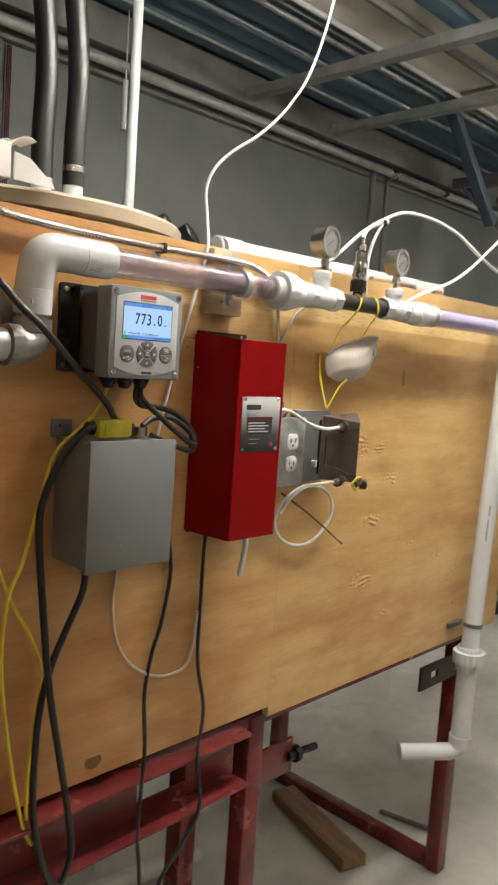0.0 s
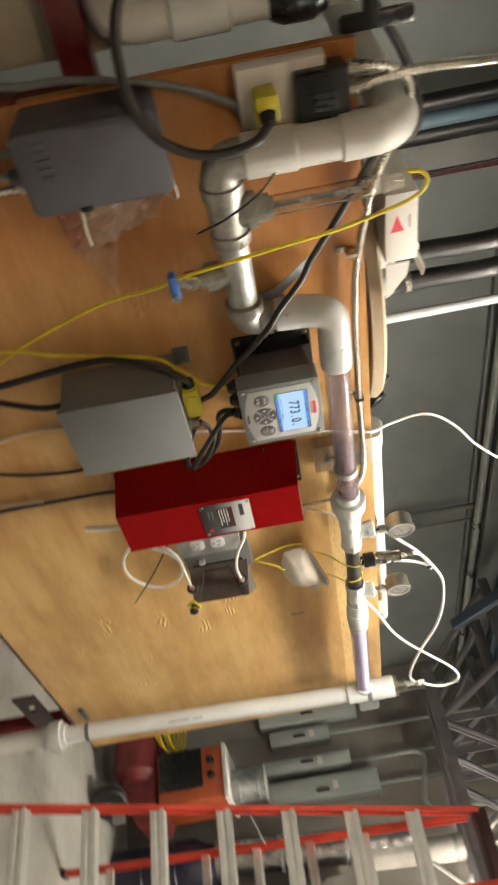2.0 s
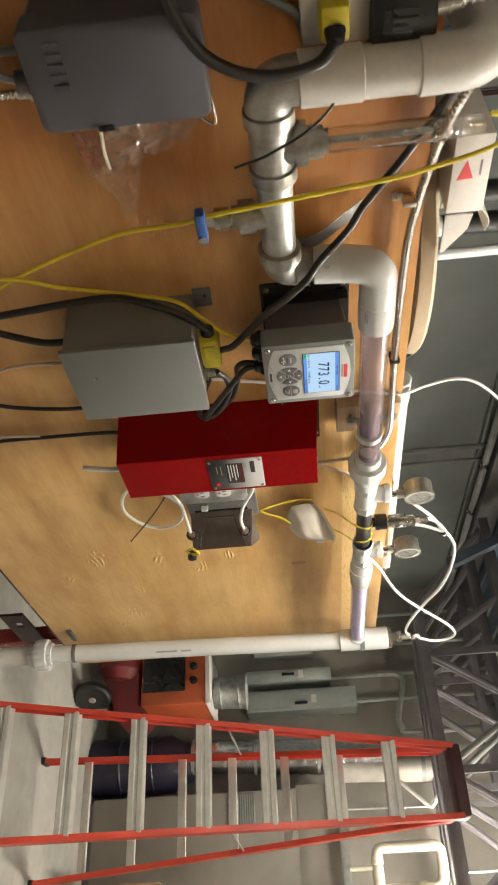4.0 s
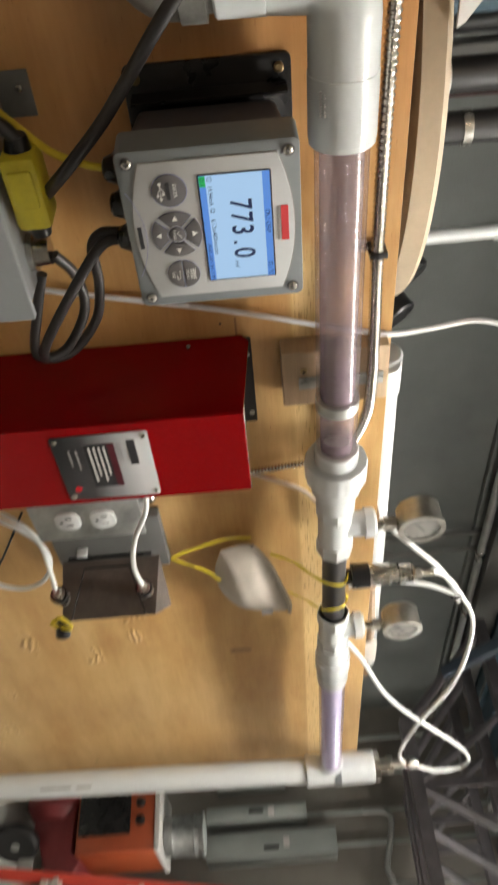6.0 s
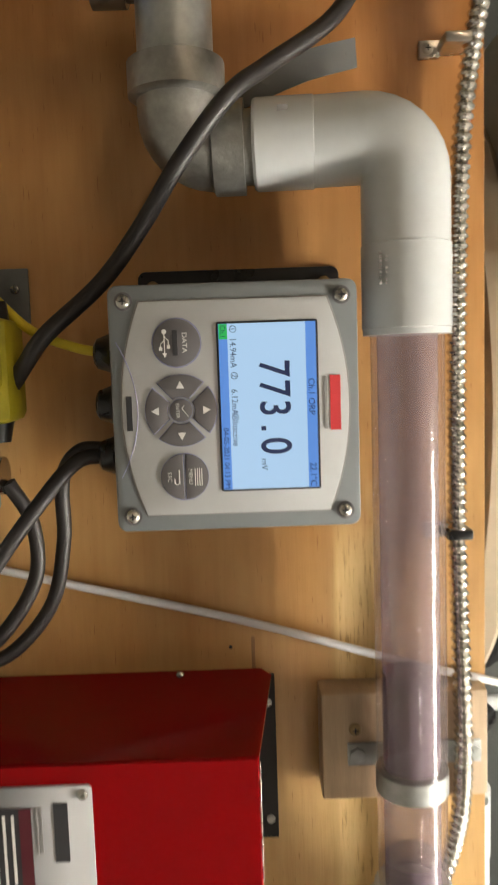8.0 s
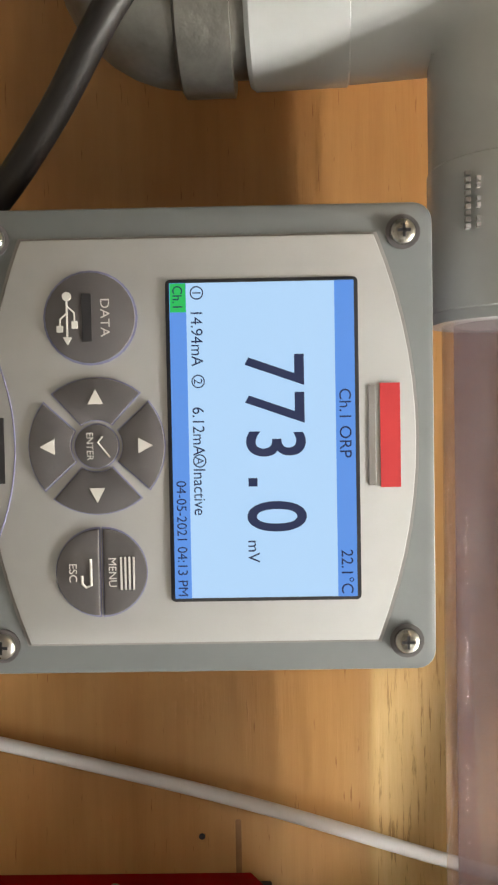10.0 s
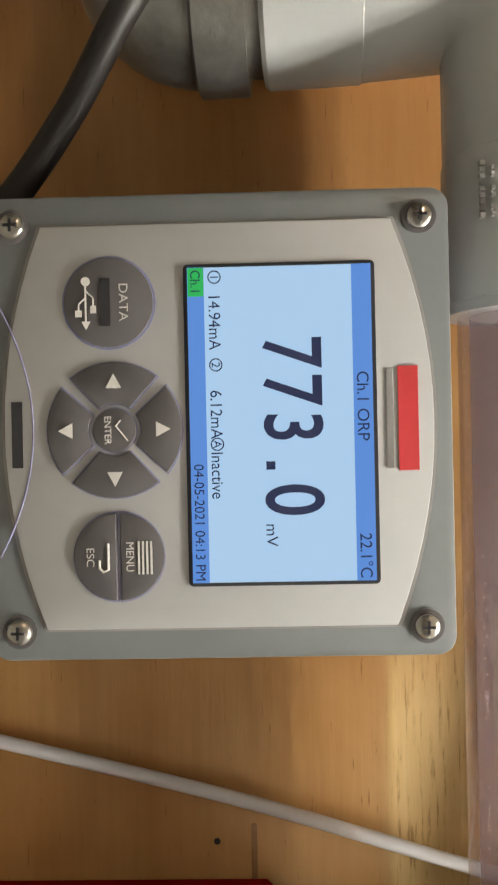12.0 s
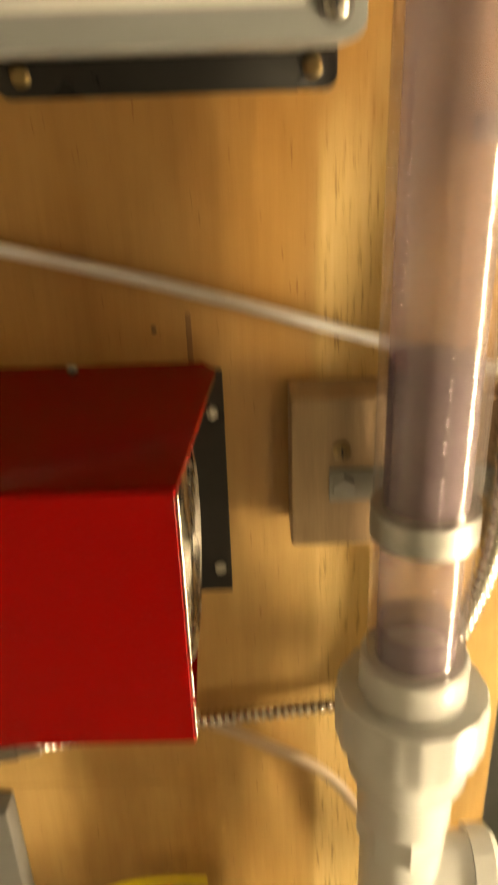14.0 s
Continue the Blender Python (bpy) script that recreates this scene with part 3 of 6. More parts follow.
part("top_rail", box(B(), (-0.60, 0.775, 0.835), (1.55, 0.825, 0.866), 0.003), REDOXIDE, frame_t)
for x in (-0.3, 0.35, 1.1):
    part("cross_rail", box(B(), (x - 0.02, 0.075, 0.835), (x + 0.02, 0.775, 0.862), 0.003), REDOXIDE, frame_t)


def slotted_channel(t):
    """C-channel, its web pierced by a long slot, the flanges welded on."""
    b = B()
    x0, x1, z0, z1, y0, y1 = -0.62, 0.41, 0.758, 0.868, -0.045, 0.020
    hx0, hx1, hz0, hz1 = 0.14, 0.27, 0.786, 0.842
    for lo, hi in (((x0, z0), (hx0, z1)), ((hx1, z0), (x1, z1)), ((hx0, z0), (hx1, hz0)), ((hx0, hz1), (hx1, z1))):
        box(b, (lo[0], y1 - 0.006, lo[1]), (hi[0], y1, hi[1]))
    bmesh.ops.remove_doubles(b, verts=b.verts[:], dist=0.0001)
    part("channel_web", b, REDOXIDE, t, "pierced red steel web")
    part("flange", box(B(), (x0, y0, z1), (x1, y1 + 0.004, z1 + 0.007), 0.002), REDOXIDE, t)
    part("flange", box(B(), (x0, y0, z0 - 0.007), (x1, y1 + 0.004, z0), 0.002), REDOXIDE, t)


slotted_channel(frame_t)
b = box(B(), (1.24, 0.03, 0.715), (1.30, 0.038, 0.79))
box(b, (1.34, 0.03, 0.715), (1.474, 0.038, 0.79))
box(b, (1.30, 0.03, 0.765), (1.34, 0.038, 0.79))
box(b, (1.30, 0.03, 0.715), (1.34, 0.038, 0.74))
part("lug", b, LUGM, frame_t)
part("gusset", box(B(), (0.526, 0.05, 0.655), (0.67, 0.06, 0.745), 0.002), REDOXIDE, frame_t)
part("bolt", lathe(B(), (0.65, 0.05, 0.70), (1, -0.1, 0), [(0, 0.014), (0.02, 0.014), (0.02, 0.022), (0.035, 0.022), (0.035, 0.010), (0.10, 0.010)], 12), BLACKPL, frame_t)


def sheet(x0, x1, z0, z1, label):
    b = B()
    box(b, (x0, 0.0, z0), (x1, 0.018, z1), 0.0004, 1)
    return solid("plywood_board", b, PLY, label, "board", "plywood boards")


sheet(-0.577, 0.5040, 0.892, 1.905, "orange-brown plywood board with equipment screwed on")
sheet(0.5043, 1.635, 0.868, 1.905, "pale orange plywood board with knots and raised grain")
for x, z in ((0.376, 0.948), (0.519, 0.959), (1.33, 0.99), (-0.40, 1.02), (-0.03, 0.93), (1.42, 1.30)):
    solid("wood_screw", lathe(B(), (x, 0.0005, z), (0, -1, 0), [(0, 0.0042), (0.0012, 0.0042), (0.002, 0.0025)], 12), BRASS, "small brass wood screw in the board", "screw", "board screws")
for x, z, r in ((0.019, 0.924, 0.012), (-0.30, 1.16, 0.010)):
    b = prism(B(), [(x + 1.6 * r * math.cos(a), z + r * math.sin(a) * (1 + 0.2 * math.sin(3 * a))) for a in (2 * math.pi * k / 20 for k in range(20))], 0.0, -0.0007)
    solid("wood_knot", b, KNOT, "small brown knot in the plywood", "knot", "wood knots")
solid("nail_hole", prism(B(), disc(0.192, 1.708, 0.0015, 12), 0.0, -0.0004), PRINTBLACK, "small dark nail hole in the board", "hole")
solid("scuff_mark", prism(B(), rounded(0.184, 1.7240, 0.212, 1.7268, 0.0008), 0.0, -0.0003), SCUFF, "short dark scuff on the plywood", "mark")
solid("scuff_mark", prism(B(), rounded(0.944, 1.652, 0.958, 1.692, 0.006), 0.0, -0.0003), SCUFF, "dark upright scuff on the plywood", "mark")
slab("backing_batten", (-0.56, 0.018, 1.70), (1.55, 0.03, 1.76), LUMBER, "rough batten behind the board", "batten", 0.002)

# tank behind the board
tank = thing("tank", (0.02, 0.38, 0.87), "beige plastic tank standing behind the board", "tank")
part("shell", lathe(B(), (0.02, 0.385, 0.868), (0, 0, 1), [(0, 0.32), (0.02, 0.335), (1.03, 0.335), (1.055, 0.33)], 64), TANK, tank)
part("lid", lathe(B(), (0.02, 0.385, 1.918), (0, 0, 1), [(0, 0.345), (0.004, 0.352), (0.026, 0.355), (0.032, 0.350), (0.032, 0.30), (0.028, 0.295)], 72), LID, tank, "cream lid with a raised rim")
for x, y, z, r in ((0.255, 0.20, 1.952, 0.024), (0.362, 0.245, 1.948, 0.029)):
    part("cap", lathe(B(), (x, y, z - 0.002), (0.4, -0.7, 0.5), [(0, r * 0.7), (0.012, r * 0.7), (0.012, r), (0.035, r), (0.038, r * 0.9)], 20), BLACKPL, tank, "black plastic cap")

for dx, dy, top in ((0.0, 0.0, 0.0), (-0.075, 0.01, -0.04)):
    x, y = 0.196 + dx, 0.433 + dy
    t = thing("riser_hose", (x, y, 1.95), "black rubber hose rising from the tank lid", "hose", "riser hoses")
    part("adaptor", lathe(B(), (x, y, 1.948), (0, 0, 1), [(0, 0.03), (0.05, 0.03), (0.05, 0.024), (0.11, 0.022)], 20), PVC, t, "white threaded adaptor")
    part("clamp", lathe(B(), (x, y, 2.085 + top), (0, 0, 1), [(0, 0.0262), (0.014, 0.0262)], 20), STEEL, t, "steel hose clamp")
    part("hose", sweep(B(), spline([(x, y, 2.055), (x, y, 2.15), (x + 0.004, y, 2.3), (x - 0.01, y + 0.01, 2.48), (x - 0.05, y + 0.03, 2.75), (x - 0.10, y + 0.05, 3.09)], 6), 0.0245, 16), RUBBER, t)
solid("riser_pipe", rod(B(), (0.62, 0.80, 0.0), (0.62, 0.80, 3.10), 0.0155, 16), PVC, "thin white plastic pipe standing behind the tank", "pipe")
for x, m in ((0.40, DECK), (0.45, RUBBER), (0.33, RUBBER)):
    solid("wall_pipe", rod(B(), (x, 1.60, 0.0), (x, 1.60, 3.0), 0.03, 14), m, "dark pipe running up the back wall", "pipe", "wall pipes")

for x, m in ((0.692, DARKNAVY), (0.703, REDOXIDE), (0.711, RUBBER), (0.718, REDOXIDE)):
    solid("wall_wire", sweep(B(), spline([(x, 1.735, 0.3), (x + 0.004, 1.73, 1.4), (x - 0.003, 1.735, 2.2), (x, 1.735, 2.83)], 4), 0.0030, 12), m, "thin coloured wire running up the back wall", "wire", "wall wires")
solid("wall_duct", box(B(), (0.55, 1.70, 0.0), (0.665, 1.75, 2.83), 0.004), BEAM, "dark flat duct up the back wall", "duct")

carton = thing("parts_carton", (-0.23, 0.12, 1.95), "small white carton with a red mark, flaps open", "carton")
part("body", box(B(), (-0.300, 0.040, 1.951), (-0.165, 0.19, 2.008), 0.002), CARTONWHITE, carton)
for y0, y1, dz in ((0.050, 0.105, 0.022), (0.120, 0.180, 0.030)):
    curl = [(-0.166 + 0.050 * k / 6, 2.004 + dz * math.sin(k / 6 * 2.2)) for k in range(7)]
    part("flap", prism(B(), [*curl, *[(x, z - 0.0018) for x, z in curl[::-1]]], y1, y0), CARTONWHITE, carton, "curled bright flap")
part("flap", prism(B(), [(-0.158, 1.952), (-0.084, 1.951), (-0.088, 1.958), (-0.130, 1.990), (-0.158, 1.995)], 0.046, 0.042), CARTONWHITE, carton)
part("mark", prism(B(), [(-0.226, 1.960), (-0.228, 1.984), (-0.260, 1.972)], 0.0402, 0.0394), PRINTRED, carton, "plain red triangle")
part("print_bar", box(B(), (-0.258, 0.0392, 1.992), (-0.232, 0.0402, 1.995)), PRINTGREY, carton)

# ---------------------------------------------------------------- analyser
ZU = 1.72
unit = thing("analyser", (0.0, -0.06, ZU - 0.073), "grey wall-mounted analyser with a lit screen reading 773.0", "analyser")
brk = part("bracket", prism(B(), rounded(-0.0945, ZU - 0.070, 0.0865, ZU + 0.077, 0.006), 0.0, -0.004, 0.0008), BLACKPL, unit, "black mounting plate")
for sx in (-1, 1):
    part("bracket_lip", box(B(), (sx * 0.0700 - 0.0012, -0.026, ZU - 0.064), (sx * 0.0700 + 0.0012, -0.004, ZU + 0.072)), BLACKPL, unit)
    for dz in (-0.059, 0.066):
        part("slot_screw", lathe(B(), (sx * 0.0800 - 0.003, -0.004, ZU + dz), (0, -1, 0), [(0, 0.0045), (0.002, 0.0045), (0.0035, 0.003)], 14), BRASS, unit)
b = B()
for y, hx in ((-0.012, 0.058), (-0.020, 0.062), (-0.070, 0.066), (-0.082, 0.0695)):
    ring = [b.verts.new((x, y, ZU + z)) for x, z in rounded(-hx, -hx, hx, hx, 0.008)]
    if y < -0.012:
        for k in range(len(ring)):
            b.faces.new((last[k], ring[k], ring[(k + 1) % len(ring)], last[(k + 1) % len(ring)]))
    else:
        b.faces.new(ring)
    last = ring
b.faces.new(last[::-1])
bmesh.ops.recalc_face_normals(b, faces=b.faces[:])
part("housing", b, UNITDARK, unit)
part("cover", prism(B(), rounded(-0.0733, ZU - 0.0733, 0.0733, ZU + 0.0733, 0.006), -0.082, -0.1185, 0.0016), UNITGREY, unit)


def barrel(hx, hz, sag, n=14):
    top = [(hx * (1 - 2 * k / n), hz - sag * (1 - 2 * k / n) ** 2) for k in range(n + 1)]
    return [*top, *[(-x, -z) for x, z in top]]


def shifted(outline, dx=0.0, dz=ZU):
    return [(x + dx, z + dz) for x, z in outline]


part("face_groove", prism(B(), shifted(barrel(0.0640, 0.0683, 0.0125)), -0.1180, -0.1187), PRINTGREY, unit)
face = part("face_panel", prism(B(), shifted(barrel(0.0632, 0.0672, 0.0125)), -0.1183, -0.1198, 0.0005), UNITFACE, unit, "pale membrane panel")
for sx in (-1, 1):
    for sz in (-1, 1):
        part("recess", lathe(B(), (sx * 0.0638, -0.1186, ZU + sz * 0.0638), (0, -1, 0), [(0, 0.0054), (0.0004, 0.0054)], 18), KEYGREY, unit)
        screw("cover_screw", sx * 0.0638, -0.1188, ZU + sz * 0.0638, 0.0041, unit)

part("screen_frame", prism(B(), rounded(-0.0502, ZU - 0.0100, 0.0502, ZU + 0.0495, 0.0015), -0.1195, -0.1202), PRINTBLACK, unit)
lcd = part("screen", box(B(), (-0.0490, -0.1206, ZU - 0.0087), (0.0490, -0.1200, ZU + 0.0482)), LCDWHITE, unit, "glowing pale blue screen")
part("screen_band", box(B(), (-0.0490, -0.1209, ZU + 0.0422), (0.0490, -0.1205, ZU + 0.0482)), LCDBLUE, lcd, "blue band")
part("screen_band", box(B(), (-0.0490, -0.1209, ZU - 0.0087), (0.0490, -0.1205, ZU - 0.0035)), LCDBLUE, lcd, "blue band")
part("channel_tag", box(B(), (-0.0488, -0.1212, ZU - 0.0085), (-0.0400, -0.1208, ZU - 0.0036)), LCDGREEN, lcd, "green tag")
YT = -0.1213
for words, h, x, z, align, wide in (
        ("7", 0.0176, -0.0222, 0.0148, "CENTER", 0.80), ("7", 0.0176, -0.0105, 0.0148, "CENTER", 0.80), ("3", 0.0176, 0.0012, 0.0148, "CENTER", 0.80), ("0", 0.0176, 0.0236, 0.0148, "CENTER", 0.80), ("mV", 0.0036, 0.0308, 0.0144, "LEFT", 1.0),
        ("Ch.1 ORP", 0.0036, -0.0050, 0.0433, "CENTER", 1.0), ("22.1°C", 0.0036, 0.0482, 0.0433, "RIGHT", 0.95),
        ("14.94mA", 0.0036, -0.0408, -0.0021, "LEFT", 0.92), ("6.12mA", 0.0036, -0.0108, -0.0021, "LEFT", 0.92),
        ("Inactive", 0.0036, 0.0082, -0.0021, "LEFT", 0.92), ("1", 0.0026, -0.0458, -0.0015, "CENTER", 1.0),
        ("2", 0.0026, -0.0186, -0.0015, "CENTER", 1.0), ("A", 0.0026, 0.0060, -0.0015, "CENTER", 1.0),
        ("Ch.1", 0.0030, -0.0444, -0.0076, "CENTER", 0.9), ("04-05-2021 04:13 PM", 0.0030, 0.0484, -0.0076, "RIGHT", 0.96)):
    lettering("screen_text", words, h, x, YT, ZU + z, LCDINK, lcd, align, wide, 0.00030 if h > 0.01 else 0.0)
part("screen_point", box(B(), (0.0116, YT - 0.0001, ZU + 0.0148), (0.0142, YT + 0.0001, ZU + 0.0176)), LCDINK, lcd)
for x in (-0.0458, -0.0186, 0.0060):
    b = B()
    sweep(b, [(x + 0.0019 * math.cos(a), YT, ZU - 0.0002 + 0.0019 * math.sin(a)) for a in (2 * math.pi * k / 24 for k in range(25))], 0.00022, 6)
    part("number_ring", b, LCDINK, lcd)

# keys
YK = -0.1197


def key(name, outline, parent_label=""):
    cx = sum(x for x, _ in outline) / len(outline)
    cz = sum(z for _, z in outline) / len(outline)
    grow = [(x + 0.0005 * (x - cx) / 0.01, z + 0.0005 * (z - cz) / 0.01) for x, z in outline]
    k = part(name, prism(B(), outline, YK + 0.001, YK - 0.0012, 0.0004), KEYGREY, unit, parent_label)
    part("key_rim", prism(B(), grow, YK + 0.0005, YK - 0.0003), KEYRIM, k)
    return k


KX, KZ = 0.0009, ZU - 0.0323
data_key = key("data_port", disc(-0.0389, ZU - 0.0334, 0.0140), "round port cover")
lettering("key_text", "DATA", 0.0028, -0.0389, YK - 0.0014, ZU - 0.0300, PRINTWHITE, data_key, "CENTER", 1.1)
part("port_slot", box(B(), (-0.0463, YK - 0.0016, ZU - 0.0358), (-0.0315, YK - 0.0011, ZU - 0.0328)), PRINTBLACK, data_key)
b = box(B(), (-0.0455, YK - 0.0016, ZU - 0.0407), (-0.0328, YK - 0.0011, ZU - 0.0402))
lathe(b, (-0.0455, YK - 0.0011, ZU - 0.0404), (0, -1, 0), [(0, 0.0014), (0.0005, 0.0014)], 14)
box(b, (-0.0379, YK - 0.0016, ZU - 0.0390), (-0.0356, YK - 0.0011, ZU - 0.0372))
box(b, (-0.0365, YK - 0.0016, ZU - 0.0437), (-0.0345, YK - 0.0011, ZU - 0.0417))
sweep(b, [(-0.0425, YK - 0.0013, ZU - 0.0404), (-0.0405, YK - 0.0013, ZU - 0.0382), (-0.0368, YK - 0.0013, ZU - 0.0381)], 0.00028, 6)
sweep(b, [(-0.0405, YK - 0.0013, ZU - 0.0404), (-0.0385, YK - 0.0013, ZU - 0.0426), (-0.0355, YK - 0.0013, ZU - 0.0427)], 0.00028, 6)
part("port_symbol", b, PRINTWHITE, data_key)
part("symbol_tip", prism(B(), [(-0.0330, ZU - 0.0418), (-0.0305, ZU - 0.0404), (-0.0330, ZU - 0.0390)], YK - 0.0011, YK - 0.0016), PRINTWHITE, data_key)
for name, a0 in (("up_key", 45), ("left_key", 135), ("down_key", 225), ("right_key", 315)):
    arc = disc(KX, KZ, 0.0212, 10, a0 + 5.5, a0 + 84.5)
    inner = disc(KX, KZ, 0.0082, 6, a0 + 10, a0 + 80)[::-1]
    k = key(name, [*arc, *inner])
    am = radians(a0 + 45)
    c = Vector((KX + 0.0150 * math.cos(am), KZ + 0.0150 * math.sin(am)))
    tri = {"up_key": [(0, 1.1), (-1, -0.8), (1, -0.8)], "down_key": [(0, -1.1), (1, 0.8), (-1, 0.8)],
           "left_key": [(-1.1, 0), (0.8, -1), (0.8, 1)], "right_key": [(1.1, 0), (-0.8, 1), (-0.8, -1)]}[name]
    part("arrow", prism(B(), [(c.x + 0.0024 * u, c.y + 0.0024 * v) for u, v in tri], YK - 0.0011, YK - 0.0015), PRINTWHITE, k)
k = key("enter_key", disc(KX, KZ, 0.0068))
lettering("key_text", "ENTER", 0.0021, KX, YK - 0.0014, KZ - 0.0030, PRINTWHITE, k, "CENTER", 0.98)
part("tick", sweep(B(), [(KX - 0.003, YK - 0.0013, KZ + 0.0020), (KX - 0.0012, YK - 0.0013, KZ + 0.0005), (KX + 0.0035, YK - 0.0013, KZ + 0.0042)], 0.0003, 6), PRINTWHITE, k)
MX, MZ = 0.0404, ZU - 0.0317
k = key("menu_key", [(x, z + 0.0006) for x, z in disc(MX, MZ, 0.0136, 20, 0, 180)])
lettering("key_text", "MENU", 0.0024, MX, YK - 0.0014, MZ + 0.0024, PRINTWHITE, k, "CENTER", 0.98)
for i in range(4):
    part("menu_line", box(B(), (MX - 0.0048, YK - 0.0015, MZ + 0.0060 + 0.0013 * i), (MX + 0.0055, YK - 0.0011, MZ + 0.0066 + 0.0013 * i)), PRINTWHITE, k)
k = key("escape_key", [(x, z - 0.0006) for x, z in disc(MX, MZ, 0.0136, 20, 180, 360)])
lettering("key_text", "ESC", 0.0024, MX, YK - 0.0014, MZ - 0.0100, PRINTWHITE, k, "CENTER", 1.05)
part("back_arrow", sweep(B(), [(MX - 0.0042, YK - 0.0013, MZ - 0.0032), (MX + 0.004, YK - 0.0013, MZ - 0.0032), (MX + 0.0046, YK - 0.0013, MZ - 0.0048), (MX + 0.0035, YK - 0.0013, MZ - 0.006), (MX + 0.001, YK - 0.0013, MZ - 0.006)], 0.00045, 6), PRINTWHITE, k)

# maker's marks as plain bars
part("maker_mark", box(B(), (-0.0172, -0.1202, ZU + 0.0560), (0.0152, -0.1197, ZU + 0.0622)), PRINTRED, unit, "plain red bar")
part("maker_mark", box(B(), (-0.0166, -0.1202, ZU + 0.0524), (0.0145, -0.1197, ZU + 0.0544)), PRINTGREY, unit, "plain grey bar")
part("model_mark", box(B(), (-0.0085, -0.1202, ZU - 0.0647), (0.0122, -0.1197, ZU - 0.0613)), PRINTBLACK, unit, "plain black bar")
b = sweep(B(), [(x, -0.1198, ZU - 0.0690 + 0.0110 * (1 - (x / 0.040) ** 2)) for x in (-0.040 + 0.004 * k for k in range(21))], 0.0003, 6)
part("accent_line", b, KEYRIM, unit, "thin violet arc")

for x in (-0.035, -0.0015, 0.032):
    part("cable_gland", lathe(B(), (x, -0.066, ZU - 0.064), (0, 0, -1), [(0, 0.0125), (0.008, 0.0125), (0.008, 0.0155), (0.016, 0.0155), (0.018, 0.013), (0.026, 0.010), (0.028, 0.007)], 10), BLACKPL, unit, "black cable gland")

# ---------------------------------------------------------------- grey junction box
gb = thing("junction_box", (-0.006, -0.06, 1.329), "plain grey steel junction box with a screwed lid", "box")
part("body", box(B(), (-0.090, -0.104, 1.331), (0.077, -0.002, 1.540), 0.003), GREYBOX, gb)
part("lid", box(B(), (-0.0945, -0.113, 1.327), (0.0815, -0.104, 1.5445), 0.002), GREYBOX, gb)
part("lug", box(B(), (-0.10, -0.004, 1.54), (-0.06, -0.001, 1.57), 0.001), GREYSTEEL, gb)
screw("lid_screw", -0.028, -0.113, 1.372, 0.003, gb)
screw("lug_screw", -0.085, -0.004, 1.560, 0.0035, gb)
part("latch", box(B(), (0.0816, -0.105, 1.42), (0.085, -0.09, 1.45), 0.001), STEEL, gb)
part("knockout", lathe(B(), (0.045, -0.055, 1.5405), (0, 0, 1), [(0, 0.018), (0.006, 0.018), (0.006, 0.014), (0.02, 0.013)], 16), STEEL, gb, "bright cable connector")

plug_t = thing("inline_connector", (-0.015, -0.06, 1.545), "yellow plastic cord connector resting on the grey box", "connector")
b = B()
box(b, (-0.060, -0.085, 1.545), (0.008, -0.045, 1.577), 0.007)
box(b, (-0.050, -0.088, 1.550), (-0.014, -0.042, 1.572), 0.004)
part("shell", b, YELLOWPL, plug_t)
part("boot", lathe(B(), (-0.058, -0.065, 1.561), (-1, 0, 0.1), [(0, 0.012), (0.014, 0.009)], 14), BLACKPL, plug_t)
part("boot", lathe(B(), (0.007, -0.065, 1.560), (1, 0, 0), [(0, 0.012), (0.014, 0.009)], 14), BLACKPL, plug_t)

# ---------------------------------------------------------------- red generator
gen = thing("generator_box", (0.281, -0.06, 1.345), "glossy red sheet-metal box with a fan grille and a label plate", "generator")
x0, x1, z0, z1, yf = 0.2190, 0.3450, 1.346, 1.727, -0.119
part("front_panel", box(B(), (x0, yf, z0), (x1, yf + 0.0025, z1), 0.0009, 1), RED, gen)
FLARE = 0.010  # the sides splay out towards the board
for xa, splay in ((x0 + 0.0002, -FLARE), (x1 - 0.0027, 0.2 * FLARE)):
    side_rim = [(yf + 0.0026, z0), (-0.001, z0), (-0.001, z1 + (0.004 if splay < 0 else -0.005)), (-0.012, z1 + (0.0115 if splay < 0 else -0.005)), (yf + 0.0026, z1)]
    b = B()
    ends = [[b.verts.new((x + splay * (y - yf) / -yf, y, z)) for y, z in side_rim] for x in (xa, xa + 0.0025)]
    for k in range(5):
        b.faces.new((ends[0][k], ends[0][(k + 1) % 5], ends[1][(k + 1) % 5], ends[1][k]))
    b.faces.new(ends[0][::-1])
    b.faces.new(ends[1])
    bmesh.ops.recalc_face_normals(b, faces=b.faces[:])
    part("side_panel", b, RED, gen)
part("back_plate", box(B(), (x0 - 0.006, -0.006, z0 - 0.004), (x1 + 0.001, -0.001, z1 + 0.014), 0.001), FLANGEBLACK, gen)
part("end_plate", box(B(), (x0 + 0.003, yf + 0.003, z1 - 0.009), (x1 - 0.003, -0.006, z1 - 0.006)), BLACKPL, gen)
part("end_plate", box(B(), (x0 + 0.003, yf + 0.003, z0 + 0.004), (x1 - 0.003, -0.006, z0 + 0.007)), BLACKPL, gen)
part("trim", box(B(), (x0 + 0.002, yf + 0.0026, z1 - 0.006), (x1 - 0.002, yf + 0.008, z1 - 0.001), 0.001), STEEL, gen, "bright folded edge")
for xa, xb in ((0.222, 0.262), (0.264, 0.301), (0.306, 0.318), (0.325, 0.342)):
    part("worn_edge", box(B(), (xa, yf + 0.0003, z1), (xb, yf + 0.0024, z1 + 0.0009), 0.0003, 1), STEEL, gen, "paint worn to bright metal")
